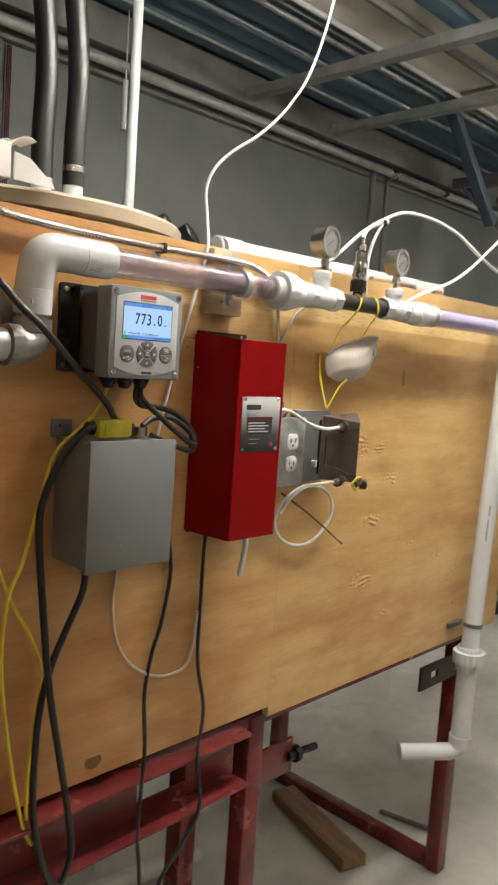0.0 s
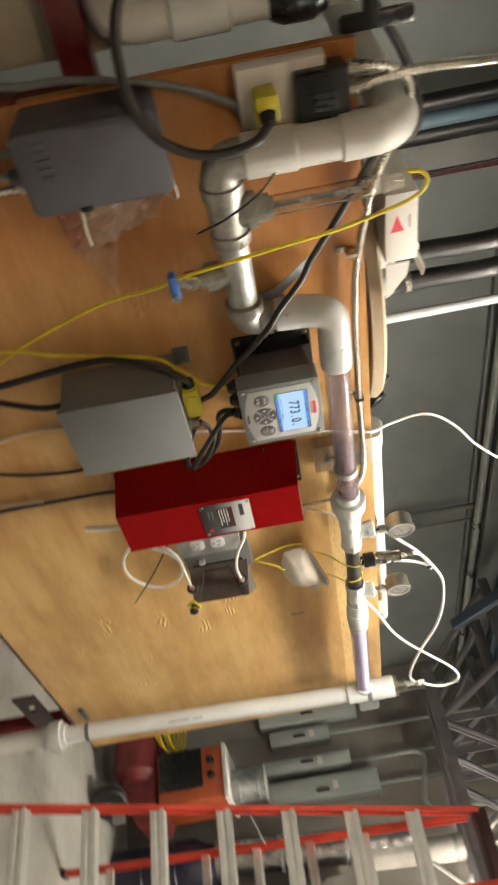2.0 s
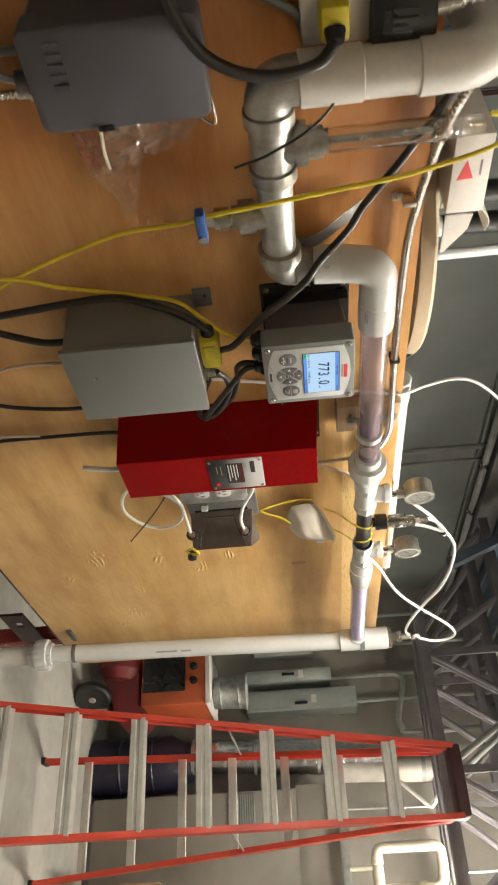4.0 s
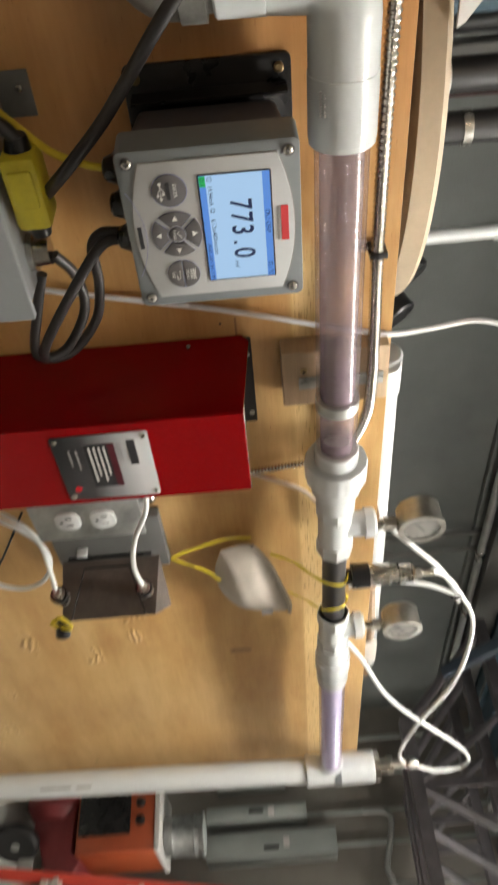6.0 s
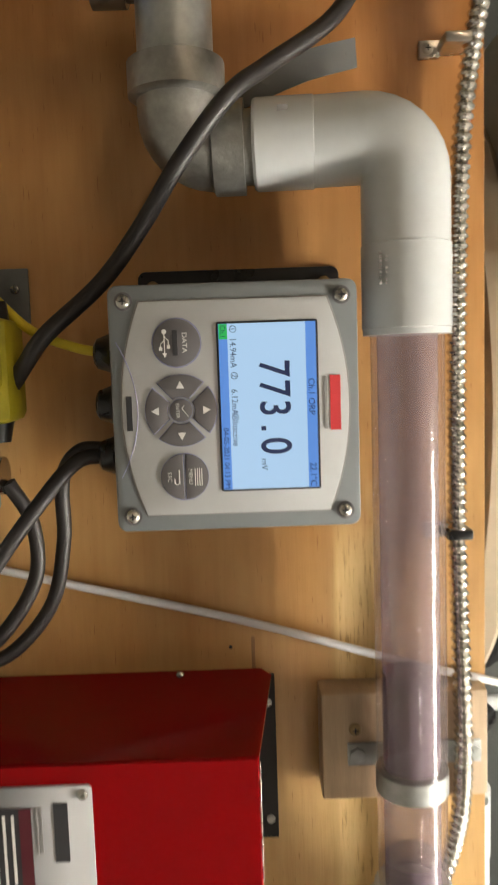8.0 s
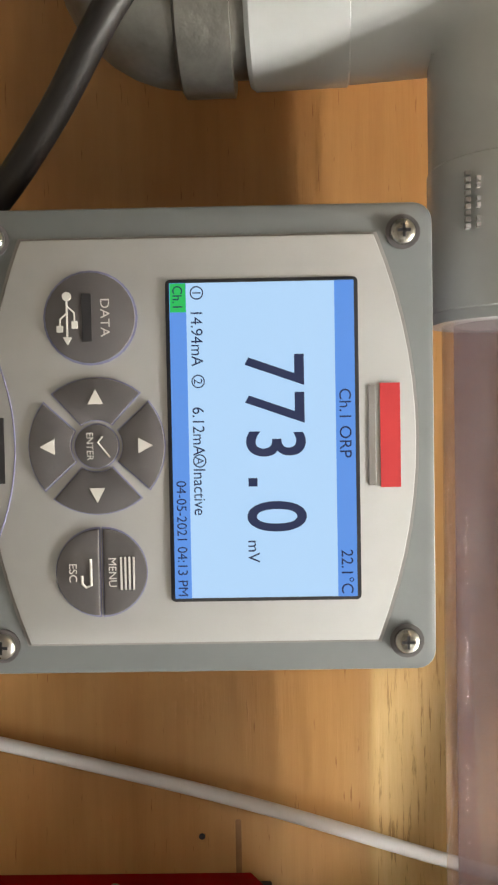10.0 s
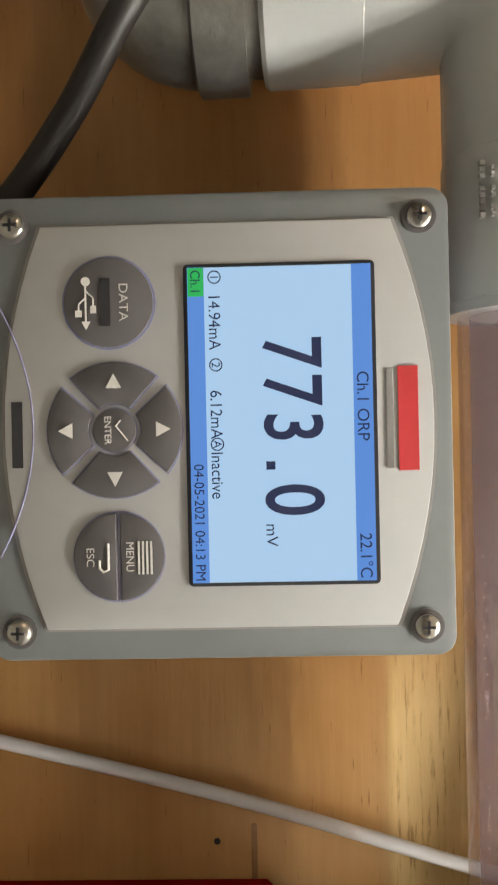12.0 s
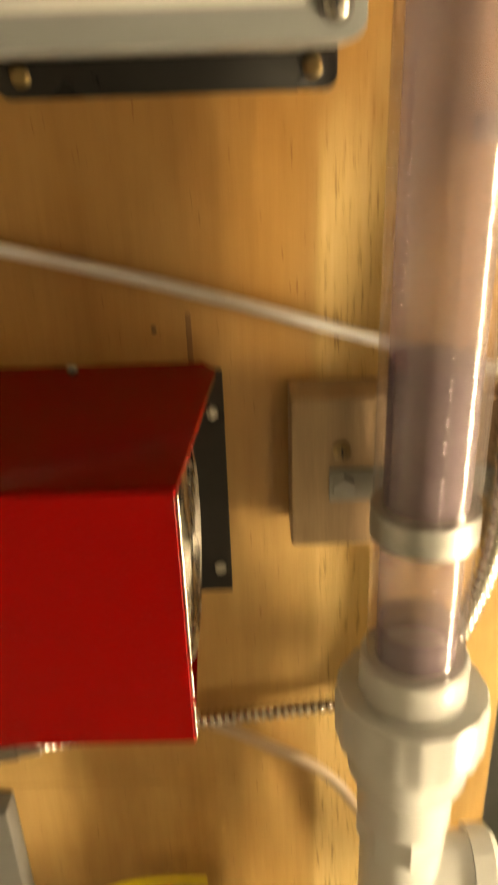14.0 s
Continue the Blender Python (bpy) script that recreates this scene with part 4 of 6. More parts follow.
fan = part("fan_grille", sweep(B(), [(0.282 + 0.049 * math.cos(a), -0.060 + 0.049 * math.sin(a), z1 - 0.002) for a in (2 * math.pi * k / 36 for k in range(37))], 0.0012, 6), STEEL, gen, "bright wire fan guard")
for r in (0.012, 0.019, 0.026, 0.034, 0.042):
    part("guard_ring", sweep(B(), [(0.282 + r * math.cos(a), -0.062 + r * math.sin(a), z1 - 0.002) for a in (2 * math.pi * k / 30 for k in range(31))], 0.001, 6), STEEL, fan)
for a in (45, 135):
    c, s = 0.050 * math.cos(radians(a)), 0.050 * math.sin(radians(a))
    part("guard_bar", rod(B(), (0.282 + c, -0.062 + s, z1 - 0.003), (0.282 - c, -0.062 - s, z1 - 0.003), 0.001, 6), STEEL, fan)
for x in (0.235, 0.33):
    part("rivet", lathe(B(), (x, -0.006, z1 + 0.008), (0, -1, 0), [(0, 0.0035), (0.0015, 0.003)], 12), STEEL, gen)
screw("side_screw", 0.2050, -0.02, 1.67, 0.003, gen)
pl = part("label_plate", prism(B(), rounded(0.2320, 1.516, 0.3365, 1.622, 0.003), yf, yf - 0.0012, 0.0003), PLATEPRINT, gen, "silver label plate fading to black")
YP = yf - 0.0013
part("plate_panel", box(B(), (0.2460, YP - 0.0005, 1.5505), (0.3160, YP - 0.0001, 1.5835)), PRINTBLACK, pl)
part("plate_stripe", box(B(), (0.2460, YP - 0.0007, 1.5760), (0.3160, YP - 0.0004, 1.5833)), MAROON, pl)
for i in range(4):
    part("print_bar", box(B(), (0.2500, YP - 0.0008, 1.5545 + 0.0055 * i), (0.3060 - 0.010 * (i % 2), YP, 1.5562 + 0.0055 * i)), PRINTWHITE, pl)
for i, w in enumerate((0.030, 0.024)):
    part("print_bar", box(B(), (0.2540, YP - 0.0006, 1.540 - 0.008 * i), (0.2540 + w, YP, 1.5412 - 0.008 * i)), PRINTGREY, pl)
for i in range(2):
    part("print_bar", box(B(), (0.2460, YP - 0.0004, 1.5865 + 0.0028 * i), (0.2760, YP, 1.5874 + 0.0028 * i)), PRINTGREY, pl)
part("plate_name", box(B(), (0.2430, YP - 0.0004, 1.5975), (0.2820, YP, 1.6065)), PRINTBLACK, pl, "plain black bar")
part("indicator", lathe(B(), (0.3170, YP, 1.530), (0, -1, 0), [(0, 0.0042), (0.002, 0.0035)], 14), LEDRED, pl, "lit red indicator")
for x in (0.2380, 0.3300):
    for z in (1.5215, 1.6165):
        screw("plate_screw", x, YP, z, 0.0034, pl)
part("outlet_stub", rod(B(), (0.33, -0.05, 1.33), (0.33, -0.05, 1.352), 0.006), BLACKPL, gen)

# ---------------------------------------------------------------- pipe run along the board
YP0, ZP0 = -0.063, 1.834
run = thing("pipe_run", (0.4, YP0, ZP0), "clear and white plastic pipe run with fittings along the board", "pipe")


def barrel_x(name, x0, x1, r, m, lip=0.0, label="", seg=32):
    prof = [(0, r - 0.0015), (0.0015, r), (x1 - x0 - 0.0015, r), (x1 - x0, r - 0.0015)]
    return part(name, lathe(B(), (x0, YP0, ZP0), (1, 0, 0), prof, seg), m, run, label)


part("elbow", sweep(B(), elbow_path((-0.041, YP0, ZP0), (-0.168, YP0, ZP0), (-0.169, -0.051, 1.776), 0.027), 0.0288, 32), PVC, run, "white plastic elbow")
barrel_x("elbow_socket", -0.100, -0.044, 0.0294, PVC)
for k in range(9):
    part("print_bar", box(B(), (-0.092 + 0.0023 * k, YP0 - 0.0244, 1.8120), (-0.0905 + 0.0023 * k, YP0 - 0.0222, 1.8138)), PRINTGREY, run)
    if k % 3:
        part("print_bar", box(B(), (-0.092 + 0.0023 * k, YP0 - 0.0262, 1.8155), (-0.0905 + 0.0023 * k, YP0 - 0.0242, 1.8168)), PRINTGREY, run)
part("coupling", lathe(B(), (-0.169, -0.051, 1.777), (0, 0.08, -1), [(0, 0.0285), (0.001, 0.0295), (0.038, 0.0295), (0.040, 0.028)], 32), PVC, run, "white coupling")
part("print_bar", box(B(), (-0.186, -0.0755, 1.7515), (-0.179, -0.0725, 1.7585)), PRINTGREY, run)
part("reducer", lathe(B(), (-0.168, -0.048, 1.737), (0, 0.04, -1), [(0, 0.024), (0.006, 0.024), (0.006, 0.0305), (0.026, 0.0305), (0.028, 0.027)], 28), CAST, run, "grey metal reducer")
part("sight_tube", lathe(B(), (-0.060, YP0, ZP0), (1, 0, 0), [(0, 0.0243), (0.420, 0.0243)], 48, False), CLEAR, run, "clear tube with brown staining")
part("haze", lathe(B(), (-0.060, YP0, ZP0), (1, 0, 0), [(0, 0.0198), (0.418, 0.0198)], 40, False), HAZE, run, "brownish haze inside the tube")
part("stain", lathe(B(), (0.190, YP0, ZP0), (1, 0, 0), [(0, 0.0192), (0.068, 0.0192)], 40, False), STAIN, run, "purple stained stretch")
part("stain", lathe(B(), (0.326, YP0, ZP0), (1, 0, 0), [(0, 0.0192), (0.03, 0.0192)], 40, False), STAIN, run, "purple stained stretch")
part("tube_clamp", lathe(B(), (0.2595, YP0, ZP0), (1, 0, 0), [(0, 0.0252), (0.015, 0.0252)], 32), ZINC, run, "perforated steel strap")
b = B()
lathe(b, (0.345, YP0, ZP0), (1, 0, 0), [(0, 0.026), (0.002, 0.0275), (0.022, 0.0275), (0.022, 0.0375), (0.026, 0.0390), (0.052, 0.0385), (0.056, 0.034)], 64, True, 0.0007)
part("union_nut", b, PVC, run, "white ribbed union nut")
part("union_body", lathe(B(), (0.399, YP0, ZP0), (1, 0, 0), [(0, 0.033), (0.022, 0.032), (0.030, 0.026), (0.056, 0.026), (0.058, 0.023)], 32), PVC, run)


def tee(x, w, zt, label):
    b = lathe(B(), (x - w, YP0, ZP0), (1, 0, 0), [(0, 0.0225), (0.001, 0.0235), (2 * w - 0.001, 0.0235), (2 * w, 0.0225)], 28)
    lathe(b, (x - w, YP0, ZP0), (1, 0, 0), [(0, 0.025), (0.002, 0.026), (0.026, 0.026), (0.028, 0.0235)], 8)
    lathe(b, (x + w - 0.028, YP0, ZP0), (1, 0, 0), [(0, 0.0235), (0.002, 0.026), (0.026, 0.026), (0.028, 0.025)], 8)
    lathe(b, (x, YP0, ZP0), (0, 0, 1), [(0, 0.0185), (zt - ZP0 - 0.016, 0.0185), (zt - ZP0 - 0.016, 0.0215), (zt - ZP0 - 0.004, 0.0215), (zt - ZP0, 0.017)], 24)
    return part("tee", b, PVC, run, label)


tee(0.504, 0.056, 1.890, "white threaded tee")
barrel_x("nipple", 0.556, 0.735, 0.0178, BLACKPIPE, label="black plastic nipple")
tee(0.780, 0.048, 1.884, "white threaded tee")
part("tee_union", lathe(B(), (0.828, YP0, ZP0), (1, 0, 0), [(0, 0.0262), (0.045, 0.0272), (0.045, 0.0300), (0.085, 0.0300), (0.09, 0.0275), (0.135, 0.0270), (0.137, 0.0245)], 32), PVC, run)
part("tube_clamp", lathe(B(), (0.938, YP0, ZP0), (1, 0, 0), [(0, 0.0278), (0.014, 0.0278)], 28), ZINC, run)
part("sight_tube", lathe(B(), (0.955, YP0, ZP0), (1, 0, 0.0), [(0, 0.0243), (0.425, 0.0238)], 40, False), CLEARVIOLET, run, "clear tube with a violet tint")
part("haze", lathe(B(), (0.955, YP0, ZP0), (1, 0, 0.0), [(0, 0.0192), (0.422, 0.0192)], 36, False), VIOLETHAZE, run)
PT, PB = Vector((1.402, -0.066, 1.833)), Vector((1.344, -0.066, 0.862))
part("end_tee", lathe(B(), (1.366, YP0, ZP0), (1, 0, 0), [(0, 0.0255), (0.002, 0.0285), (0.030, 0.0285)], 28), PVC, run)
part("end_coupling", lathe(B(), PT + Vector((0, 0, -0.055)), (0, 0, 1), [(0, 0.031), (0.002, 0.0335), (0.06, 0.0335), (0.062, 0.031), (0.064, 0.031), (0.066, 0.0345), (0.150, 0.0345), (0.152, 0.032)], 32), PVC, run, "white end coupling")
part("end_band", lathe(B(), PT + Vector((0, 0, 0.008)), (0, 0, 1), [(0, 0.0350), (0.014, 0.0350)], 32), GREYSTEEL, run)
part("end_adaptor", lathe(B(), PT + Vector((0, 0, 0.097)), (0, 0, 1), [(0, 0.032), (0.012, 0.032), (0.014, 0.014), (0.03, 0.014), (0.03, 0.018), (0.042, 0.018), (0.042, 0.010), (0.075, 0.009), (0.075, 0.013), (0.09, 0.013), (0.10, 0.006)], 18), STEEL, run, "steel hose adaptor")
part("down_pipe", rod(B(), PT + Vector((0, 0, -0.05)), PB, 0.0270, 32), PVC, run, "white down pipe")
for k in (0.555, 0.60, 0.635):
    c = PT.lerp(PB, k)
    part("print_bar", box(B(), (c.x - 0.0225, c.y - 0.0185, c.z - 0.016), (c.x - 0.0185, c.y - 0.0145, c.z + 0.016)), PRINTGREY, run)
b = lathe(B(), (1.343, -0.066, 0.868), (0, 0, -1), [(0, 0.034), (0.012, 0.036), (0.014, 0.046), (0.040, 0.047), (0.052, 0.045), (0.054, 0.036), (0.075, 0.035)], 64, True, 0.0018)
part("union_nut", b, PVC, run, "white ribbed union nut")
part("lower_pipe", lathe(B(), (1.341, -0.066, 0.80), (0, 0, -1), [(0, 0.0295), (0.215, 0.0295), (0.215, 0.034), (0.25, 0.034)], 28), PVCGREY, run)
part("spout", sweep(B(), [(1.341, -0.066, 0.575), (1.339, -0.066, 0.555), (1.329, -0.058, 0.538), (1.312, -0.045, 0.532), (1.194, 0.055, 0.528)], 0.026, 24), PVC, run, "white drain spout")
part("pipe_strap", lathe(B(), PT.lerp(PB, 0.93), (0.07, 0, 0.97), [(0, 0.0286), (0.012, 0.0286)], 28), DARKSTEEL, run, "dull metal strap")
part("strap_tail", box(B(), (1.305, -0.012, 0.915), (1.385, -0.002, 0.930), 0.001), DARKSTEEL, run)


def pressure_gauge(x, z0, r, turn):
    t = thing("pressure_gauge", (x, YP0, z0), "round pressure gauge with a worn chrome case", "gauge", "pressure gauges")
    part("stem", lathe(B(), (x, YP0, z0), (0, 0, 1), [(0, 0.0075), (0.014, 0.0075), (0.014, 0.0105), (0.026, 0.0105), (0.03, 0.008), (0.04, 0.008)], 8), STEEL, t, "bright steel stem")
    c = Vector((x, YP0, z0 + 0.034 + r))
    d = Vector((-math.sin(radians(turn)), -math.cos(radians(turn)), 0))
    part("case", lathe(B(), c - d * 0.016, d, [(-0.008, r * 0.9), (-0.005, r), (0.024, r), (0.024, r * 1.07), (0.031, r * 1.07), (0.031, r * 0.84), (0.027, r * 0.84)], 40), CASE, t)
    dial = part("dial", lathe(B(), c + d * 0.0105, d, [(0, r * 0.90), (0.001, r * 0.90)], 32), DIAL, t)
    u = Vector((-d.y, d.x, 0))
    for k in range(9):
        a = radians(-45 + 33.75 * k)
        e = u * math.cos(a) + Vector((0, 0, 1)) * math.sin(a)
        part("tick", rod(B(), c + d * 0.0122 + e * r * 0.62, c + d * 0.0122 + e * r * 0.80, 0.0006, 6), PRINTBLACK, dial)
    e = u * math.cos(radians(215)) + Vector((0, 0, 1)) * math.sin(radians(215))
    part("needle", rod(B(), c + d * 0.0135 - e * r * 0.2, c + d * 0.0135 + e * r * 0.7, 0.0008, 6), PRINTBLACK, dial)
    part("lens", lathe(B(), c + d * 0.0142, d, [(0, r * 0.895), (0.0008, r * 0.6), (0.001, 0.001)], 32, False), LENS, t)


pressure_gauge(0.511, 1.887, 0.0305, -4)
pressure_gauge(0.784, 1.882, 0.0300, -4)

sensor = thing("flow_sensor", (0.635, YP0, 1.85), "clear cartridge sensor screwed into the black nipple", "sensor")
part("boss", lathe(B(), (0.635, YP0, 1.846), (0, 0, 1), [(0, 0.012), (0.014, 0.012), (0.014, 0.019), (0.040, 0.019), (0.040, 0.014)], 12), BLACKPL, sensor)
part("cartridge", lathe(B(), (0.635, YP0, 1.886), (0.05, 0, 1), [(0, 0.0165), (0.045, 0.0165), (0.047, 0.014), (0.066, 0.014), (0.068, 0.009)], 20), ACRYL, sensor)
part("core", lathe(B(), (0.635, YP0, 1.887), (0.05, 0, 1), [(0, 0.011), (0.03, 0.011), (0.03, 0.007), (0.062, 0.007)], 14), STEEL, sensor)
part("tip", lathe(B(), (0.638, YP0, 1.953), (0.1, 0, 1), [(0, 0.0085), (0.012, 0.0085), (0.014, 0.006), (0.030, 0.006)], 12), STEEL, sensor)

# junction plate behind the clear tube, with its strap
jb = thing("mounting_block", (0.27, -0.005, 1.774), "tan wooden mounting block behind the clear tube", "block")
part("block", box(B(), (0.2195, -0.030, 1.774), (0.302, -0.0005, 1.898), 0.0025), mat("tan_block", (0.50, 0.36, 0.23), 0.55, var=0.2, scale=12, stretch=(0.5, 1, 6)), jb)
b = box(B(), (0.257, -0.0325, 1.793), (0.274, -0.030, 1.892), 0.0005)
for z in (1.800, 1.886):
    lathe(b, (0.2655, -0.0325, z), (0, -1, 0), [(0, 0.006), (0.003, 0.006), (0.0035, 0.003)], 6)
part("strap", b, ZINC, jb, "perforated steel strap")
screw("block_screw", 0.247, -0.030, 1.799, 0.0046, jb, BRASS)

# ---------------------------------------------------------------- metal pipework on the dark end of the board
YM, ZM = -0.058, 1.688
metal = thing("metal_pipework", (-0.30, YM, ZM), "dull galvanised pipework with elbows, tee and valve", "pipe")
part("elbow", sweep(B(), elbow_path((-0.167, -0.048, 1.712), (-0.167, -0.050, ZM), (-0.215, YM, ZM), 0.022), 0.0265, 28), CAST, metal)
part("elbow_band", lathe(B(), (-0.196, YM, ZM), (-1, 0, 0), [(0, 0.027), (0.002, 0.0315), (0.022, 0.0315), (0.024, 0.027)], 28), CAST, metal)
part("pipe", rod(B(), (-0.215, YM, ZM), (-0.345, YM, ZM), 0.0245, 28), ZINC, metal)
part("tee", lathe(B(), (-0.335, YM, ZM), (-1, 0, 0), [(0, 0.026), (0.002, 0.0315), (0.02, 0.0315), (0.022, 0.028), (0.08, 0.028), (0.082, 0.0325), (0.1, 0.0325), (0.102, 0.027)], 28), CAST, metal)
part("tee_branch", lathe(B(), (-0.383, YM, ZM), (0, 0, 1), [(0, 0.024), (0.03, 0.024), (0.03, 0.028), (0.045, 0.028), (0.045, 0.021), (0.058, 0.021)], 24), CAST, metal)
part("valve_branch", lathe(B(), (-0.278, YM, ZM), (0, 0, -1), [(0, 0.020), (0.03, 0.020), (0.03, 0.0235), (0.052, 0.0235), (0.052, 0.017), (0.062, 0.017)], 24), CAST, metal)
part("elbow", sweep(B(), elbow_path((-0.425, YM, ZM), (-0.468, YM, ZM), (-0.468, YM, 1.735), 0.026), 0.029, 28), CAST, metal)
part("valve_body", lathe(B(), (-0.278, YM, 1.628), (0, 0, -1), [(0, 0.012), (0.006, 0.012), (0.006, 0.016), (0.026, 0.016), (0.028, 0.010), (0.05, 0.009)], 14), STEEL, metal, "small ball valve")
part("valve_handle", box(B(), (-0.318, -0.098, 1.578), (-0.268, -0.078, 1.592), 0.004), BLUE, metal, "blue valve handle")
part("handle_nut", rod(B(), (-0.278, -0.06, 1.585), (-0.278, -0.10, 1.585), 0.006, 6), STEEL, metal)
path = spline([(-0.200, -0.036, 1.712), (-0.210, -0.042, 1.740), (-0.226, -0.030, 1.773), (-0.240, -0.012, 1.808)], 5)
b = B()
ends = [[b.verts.new(q + Vector(o)) for o in ((-0.010, 0, 0.003), (0.010, 0, 0.004), (0.010, 0.0015, 0.004), (-0.010, 0.0015, 0.003))] for q in path]
for e0, e1 in zip(ends, ends[1:]):
    for k in range(4):
        b.faces.new((e0[k], e0[(k + 1) % 4], e1[(k + 1) % 4], e1[k]))
b.faces.new(ends[0][::-1])
b.faces.new(ends[-1])
for q in path[2::4]:
    lathe(b, q, (0, -1, 0.3), [(0, 0.003), (0.0012, 0.003)], 8)
bmesh.ops.recalc_face_normals(b, faces=b.faces[:])
part("strap", b, DARKSTEEL, metal, "perforated hanger strap")

white_riser = thing("white_riser", (-0.468, YM, 1.72), "thick white plastic pipe turning away over the board", "pipe")
part("pipe", lathe(B(), (-0.468, YM, 1.725), (0, 0, 1), [(0, 0.027), (0.002, 0.0325), (0.075, 0.0325), (0.077, 0.030), (0.14, 0.030), (0.142, 0.0335), (0.17, 0.0335)], 32), PVCGREY, white_riser)
part("elbow", sweep(B(), elbow_path((-0.468, YM, 1.88), (-0.468, YM, 1.955), (-0.468, 0.10, 1.955), 0.045), 0.033, 28), PVCGREY, white_riser)
part("tail", rod(B(), (-0.468, 0.08, 1.955), (-0.468, 0.8, 1.955), 0.030, 24), PVCGREY, white_riser)

rota = thing("flow_meter", (-0.383, YM, 1.745), "slim clear flow tube with a threaded top", "meter")
part("nut", lathe(B(), (-0.383, YM, 1.742), (0, 0, 1), [(0, 0.020), (0.012, 0.020), (0.012, 0.015), (0.018, 0.015)], 16), CAST, rota)
part("tube", lathe(B(), (-0.383, YM, 1.758), (0, 0, 1), [(0, 0.0125), (0, 0.0158), (0.15, 0.0158), (0.15, 0.0125), (0, 0.0125)], 28, False), ACRYL, rota)
part("stem", rod(B(), (-0.383, YM, 1.758), (-0.383, YM, 1.90), 0.0045, 10), STEEL, rota)
part("top_fitting", lathe(B(), (-0.383, YM, 1.906), (0, 0, 1), [(0, 0.015)] + [(0.004 * k, 0.0145 if k % 2 else 0.0125) for k in range(1, 7)] + [(0.03, 0.0125), (0.050, 0.0115)], 20), SIGHT, rota)

# ---------------------------------------------------------------- dark end: enclosure, outlet plate, switch
enc = thing("enclosure", (-0.51, -0.06, 1.42), "dark grey plastic enclosure with rounded corners", "enclosure")
part("base", prism(B(), rounded(-0.572, 1.425, -0.455, 1.618, 0.012), 0.0, -0.055), ENCLOSURE, enc)
part("lid", prism(B(), rounded(-0.575, 1.420, -0.452, 1.623, 0.014), -0.055, -0.092, 0.005), ENCLOSURE, enc)
part("latch", box(B(), (-0.458, -0.094, 1.485), (-0.450, -0.070, 1.505), 0.002), BLACKPL, enc)
for i in range(5):
    part("raised_bar", box(B(), (-0.560 + 0.012 * i, -0.0935, 1.45), (-0.553 + 0.012 * i, -0.0915, 1.468)), ENCLOSURE, enc)
part("hub", lathe(B(), (-0.495, -0.04, 1.42), (0, 0, -1), [(0, 0.018), (0.012, 0.018), (0.012, 0.012), (0.026, 0.012)], 12), ENCLOSURE, enc)
part("catch_wire", sweep(B(), spline([(-0.452, -0.07, 1.60), (-0.44, -0.08, 1.615), (-0.445, -0.085, 1.625), (-0.49, -0.08, 1.62)], 5), 0.0015, 6), STEEL, enc)

op = thing("outlet_plate", (-0.53, -0.01, 1.735), "white outlet plate with a yellow plug in it", "outlet")
part("plate", box(B(), (-0.575, -0.030, 1.733), (-0.490, -0.001, 1.857), 0.003), CARTONWHITE, op)
part("slot", box(B(), (-0.545, -0.0312, 1.83), (-0.520, -0.0296, 1.846), 0.0005), PRINTGREY, op)
pg = thing("plug", (-0.52, -0.06, 1.765), "yellow cord plug pushed into the outlet", "plug")
part("body", box(B(), (-0.553, -0.072, 1.752), (-0.512, -0.030, 1.785), 0.006), YELLOWPL, pg)
part("neck", lathe(B(), (-0.526, -0.068, 1.768), (0.5, -0.7, 0), [(0, 0.013), (0.014, 0.010)], 14), BLACKPL, pg)
swb = thing("relay_box", (-0.515, -0.02, 1.81), "small black relay box beside the outlet", "box")
part("body", box(B(), (-0.562, -0.055, 1.811), (-0.482, -0.030, 1.885), 0.003), BLACKPL, swb)
part("body_back", box(B(), (-0.558, -0.030, 1.8585), (-0.486, -0.001, 1.883), 0.002), BLACKPL, swb)
for i in range(3):
    part("print_bar", box(B(), (-0.535 + 0.010 * i, -0.0565, 1.835), (-0.530 + 0.010 * i, -0.0548, 1.862)), RUBBER, swb)



def film_sheet(z0, z1, start, ends, puff, crush, seed, n=26):
    """A crumpled sheet of film; ends: (share of the width, far edge) from z0 to z1."""
    b, rows = B(), []
    for i in range(n + 1):
        u = i / n
        for (u0, e0), (u1, e1) in zip(ends, ends[1:]):
            if u0 <= u <= u1:
                far = e0 + (e1 - e0) * (u - u0) / (u1 - u0)
        row = []
        for j in range(n + 1):
            v = j / n
            x, z = start + (far - start) * v, z0 + (z1 - z0) * u
            fold = abs(noise.noise((x * 34 + z * 14, z * 42 - x * 11, seed))) + 0.5 * abs(noise.noise((x * 75, z * 80, seed + 2)))
            y = -0.010 - puff * math.sin(math.pi * min(1, u + 0.06)) * (1 - 0.6 * v) - crush * fold
            row.append(b.verts.new((x + 0.004 * noise.noise((z * 60, seed, x * 9)), y, z + 0.004 * noise.noise((x * 50, z * 20, seed)))))
        rows.append(row)
    for i in range(n):
        for j in range(n):
            b.faces.new((rows[i][j], rows[i + 1][j], rows[i + 1][j + 1], rows[i][j + 1]))
    bmesh.ops.solidify(b, geom=b.faces[:], thickness=0.0006)
    return b


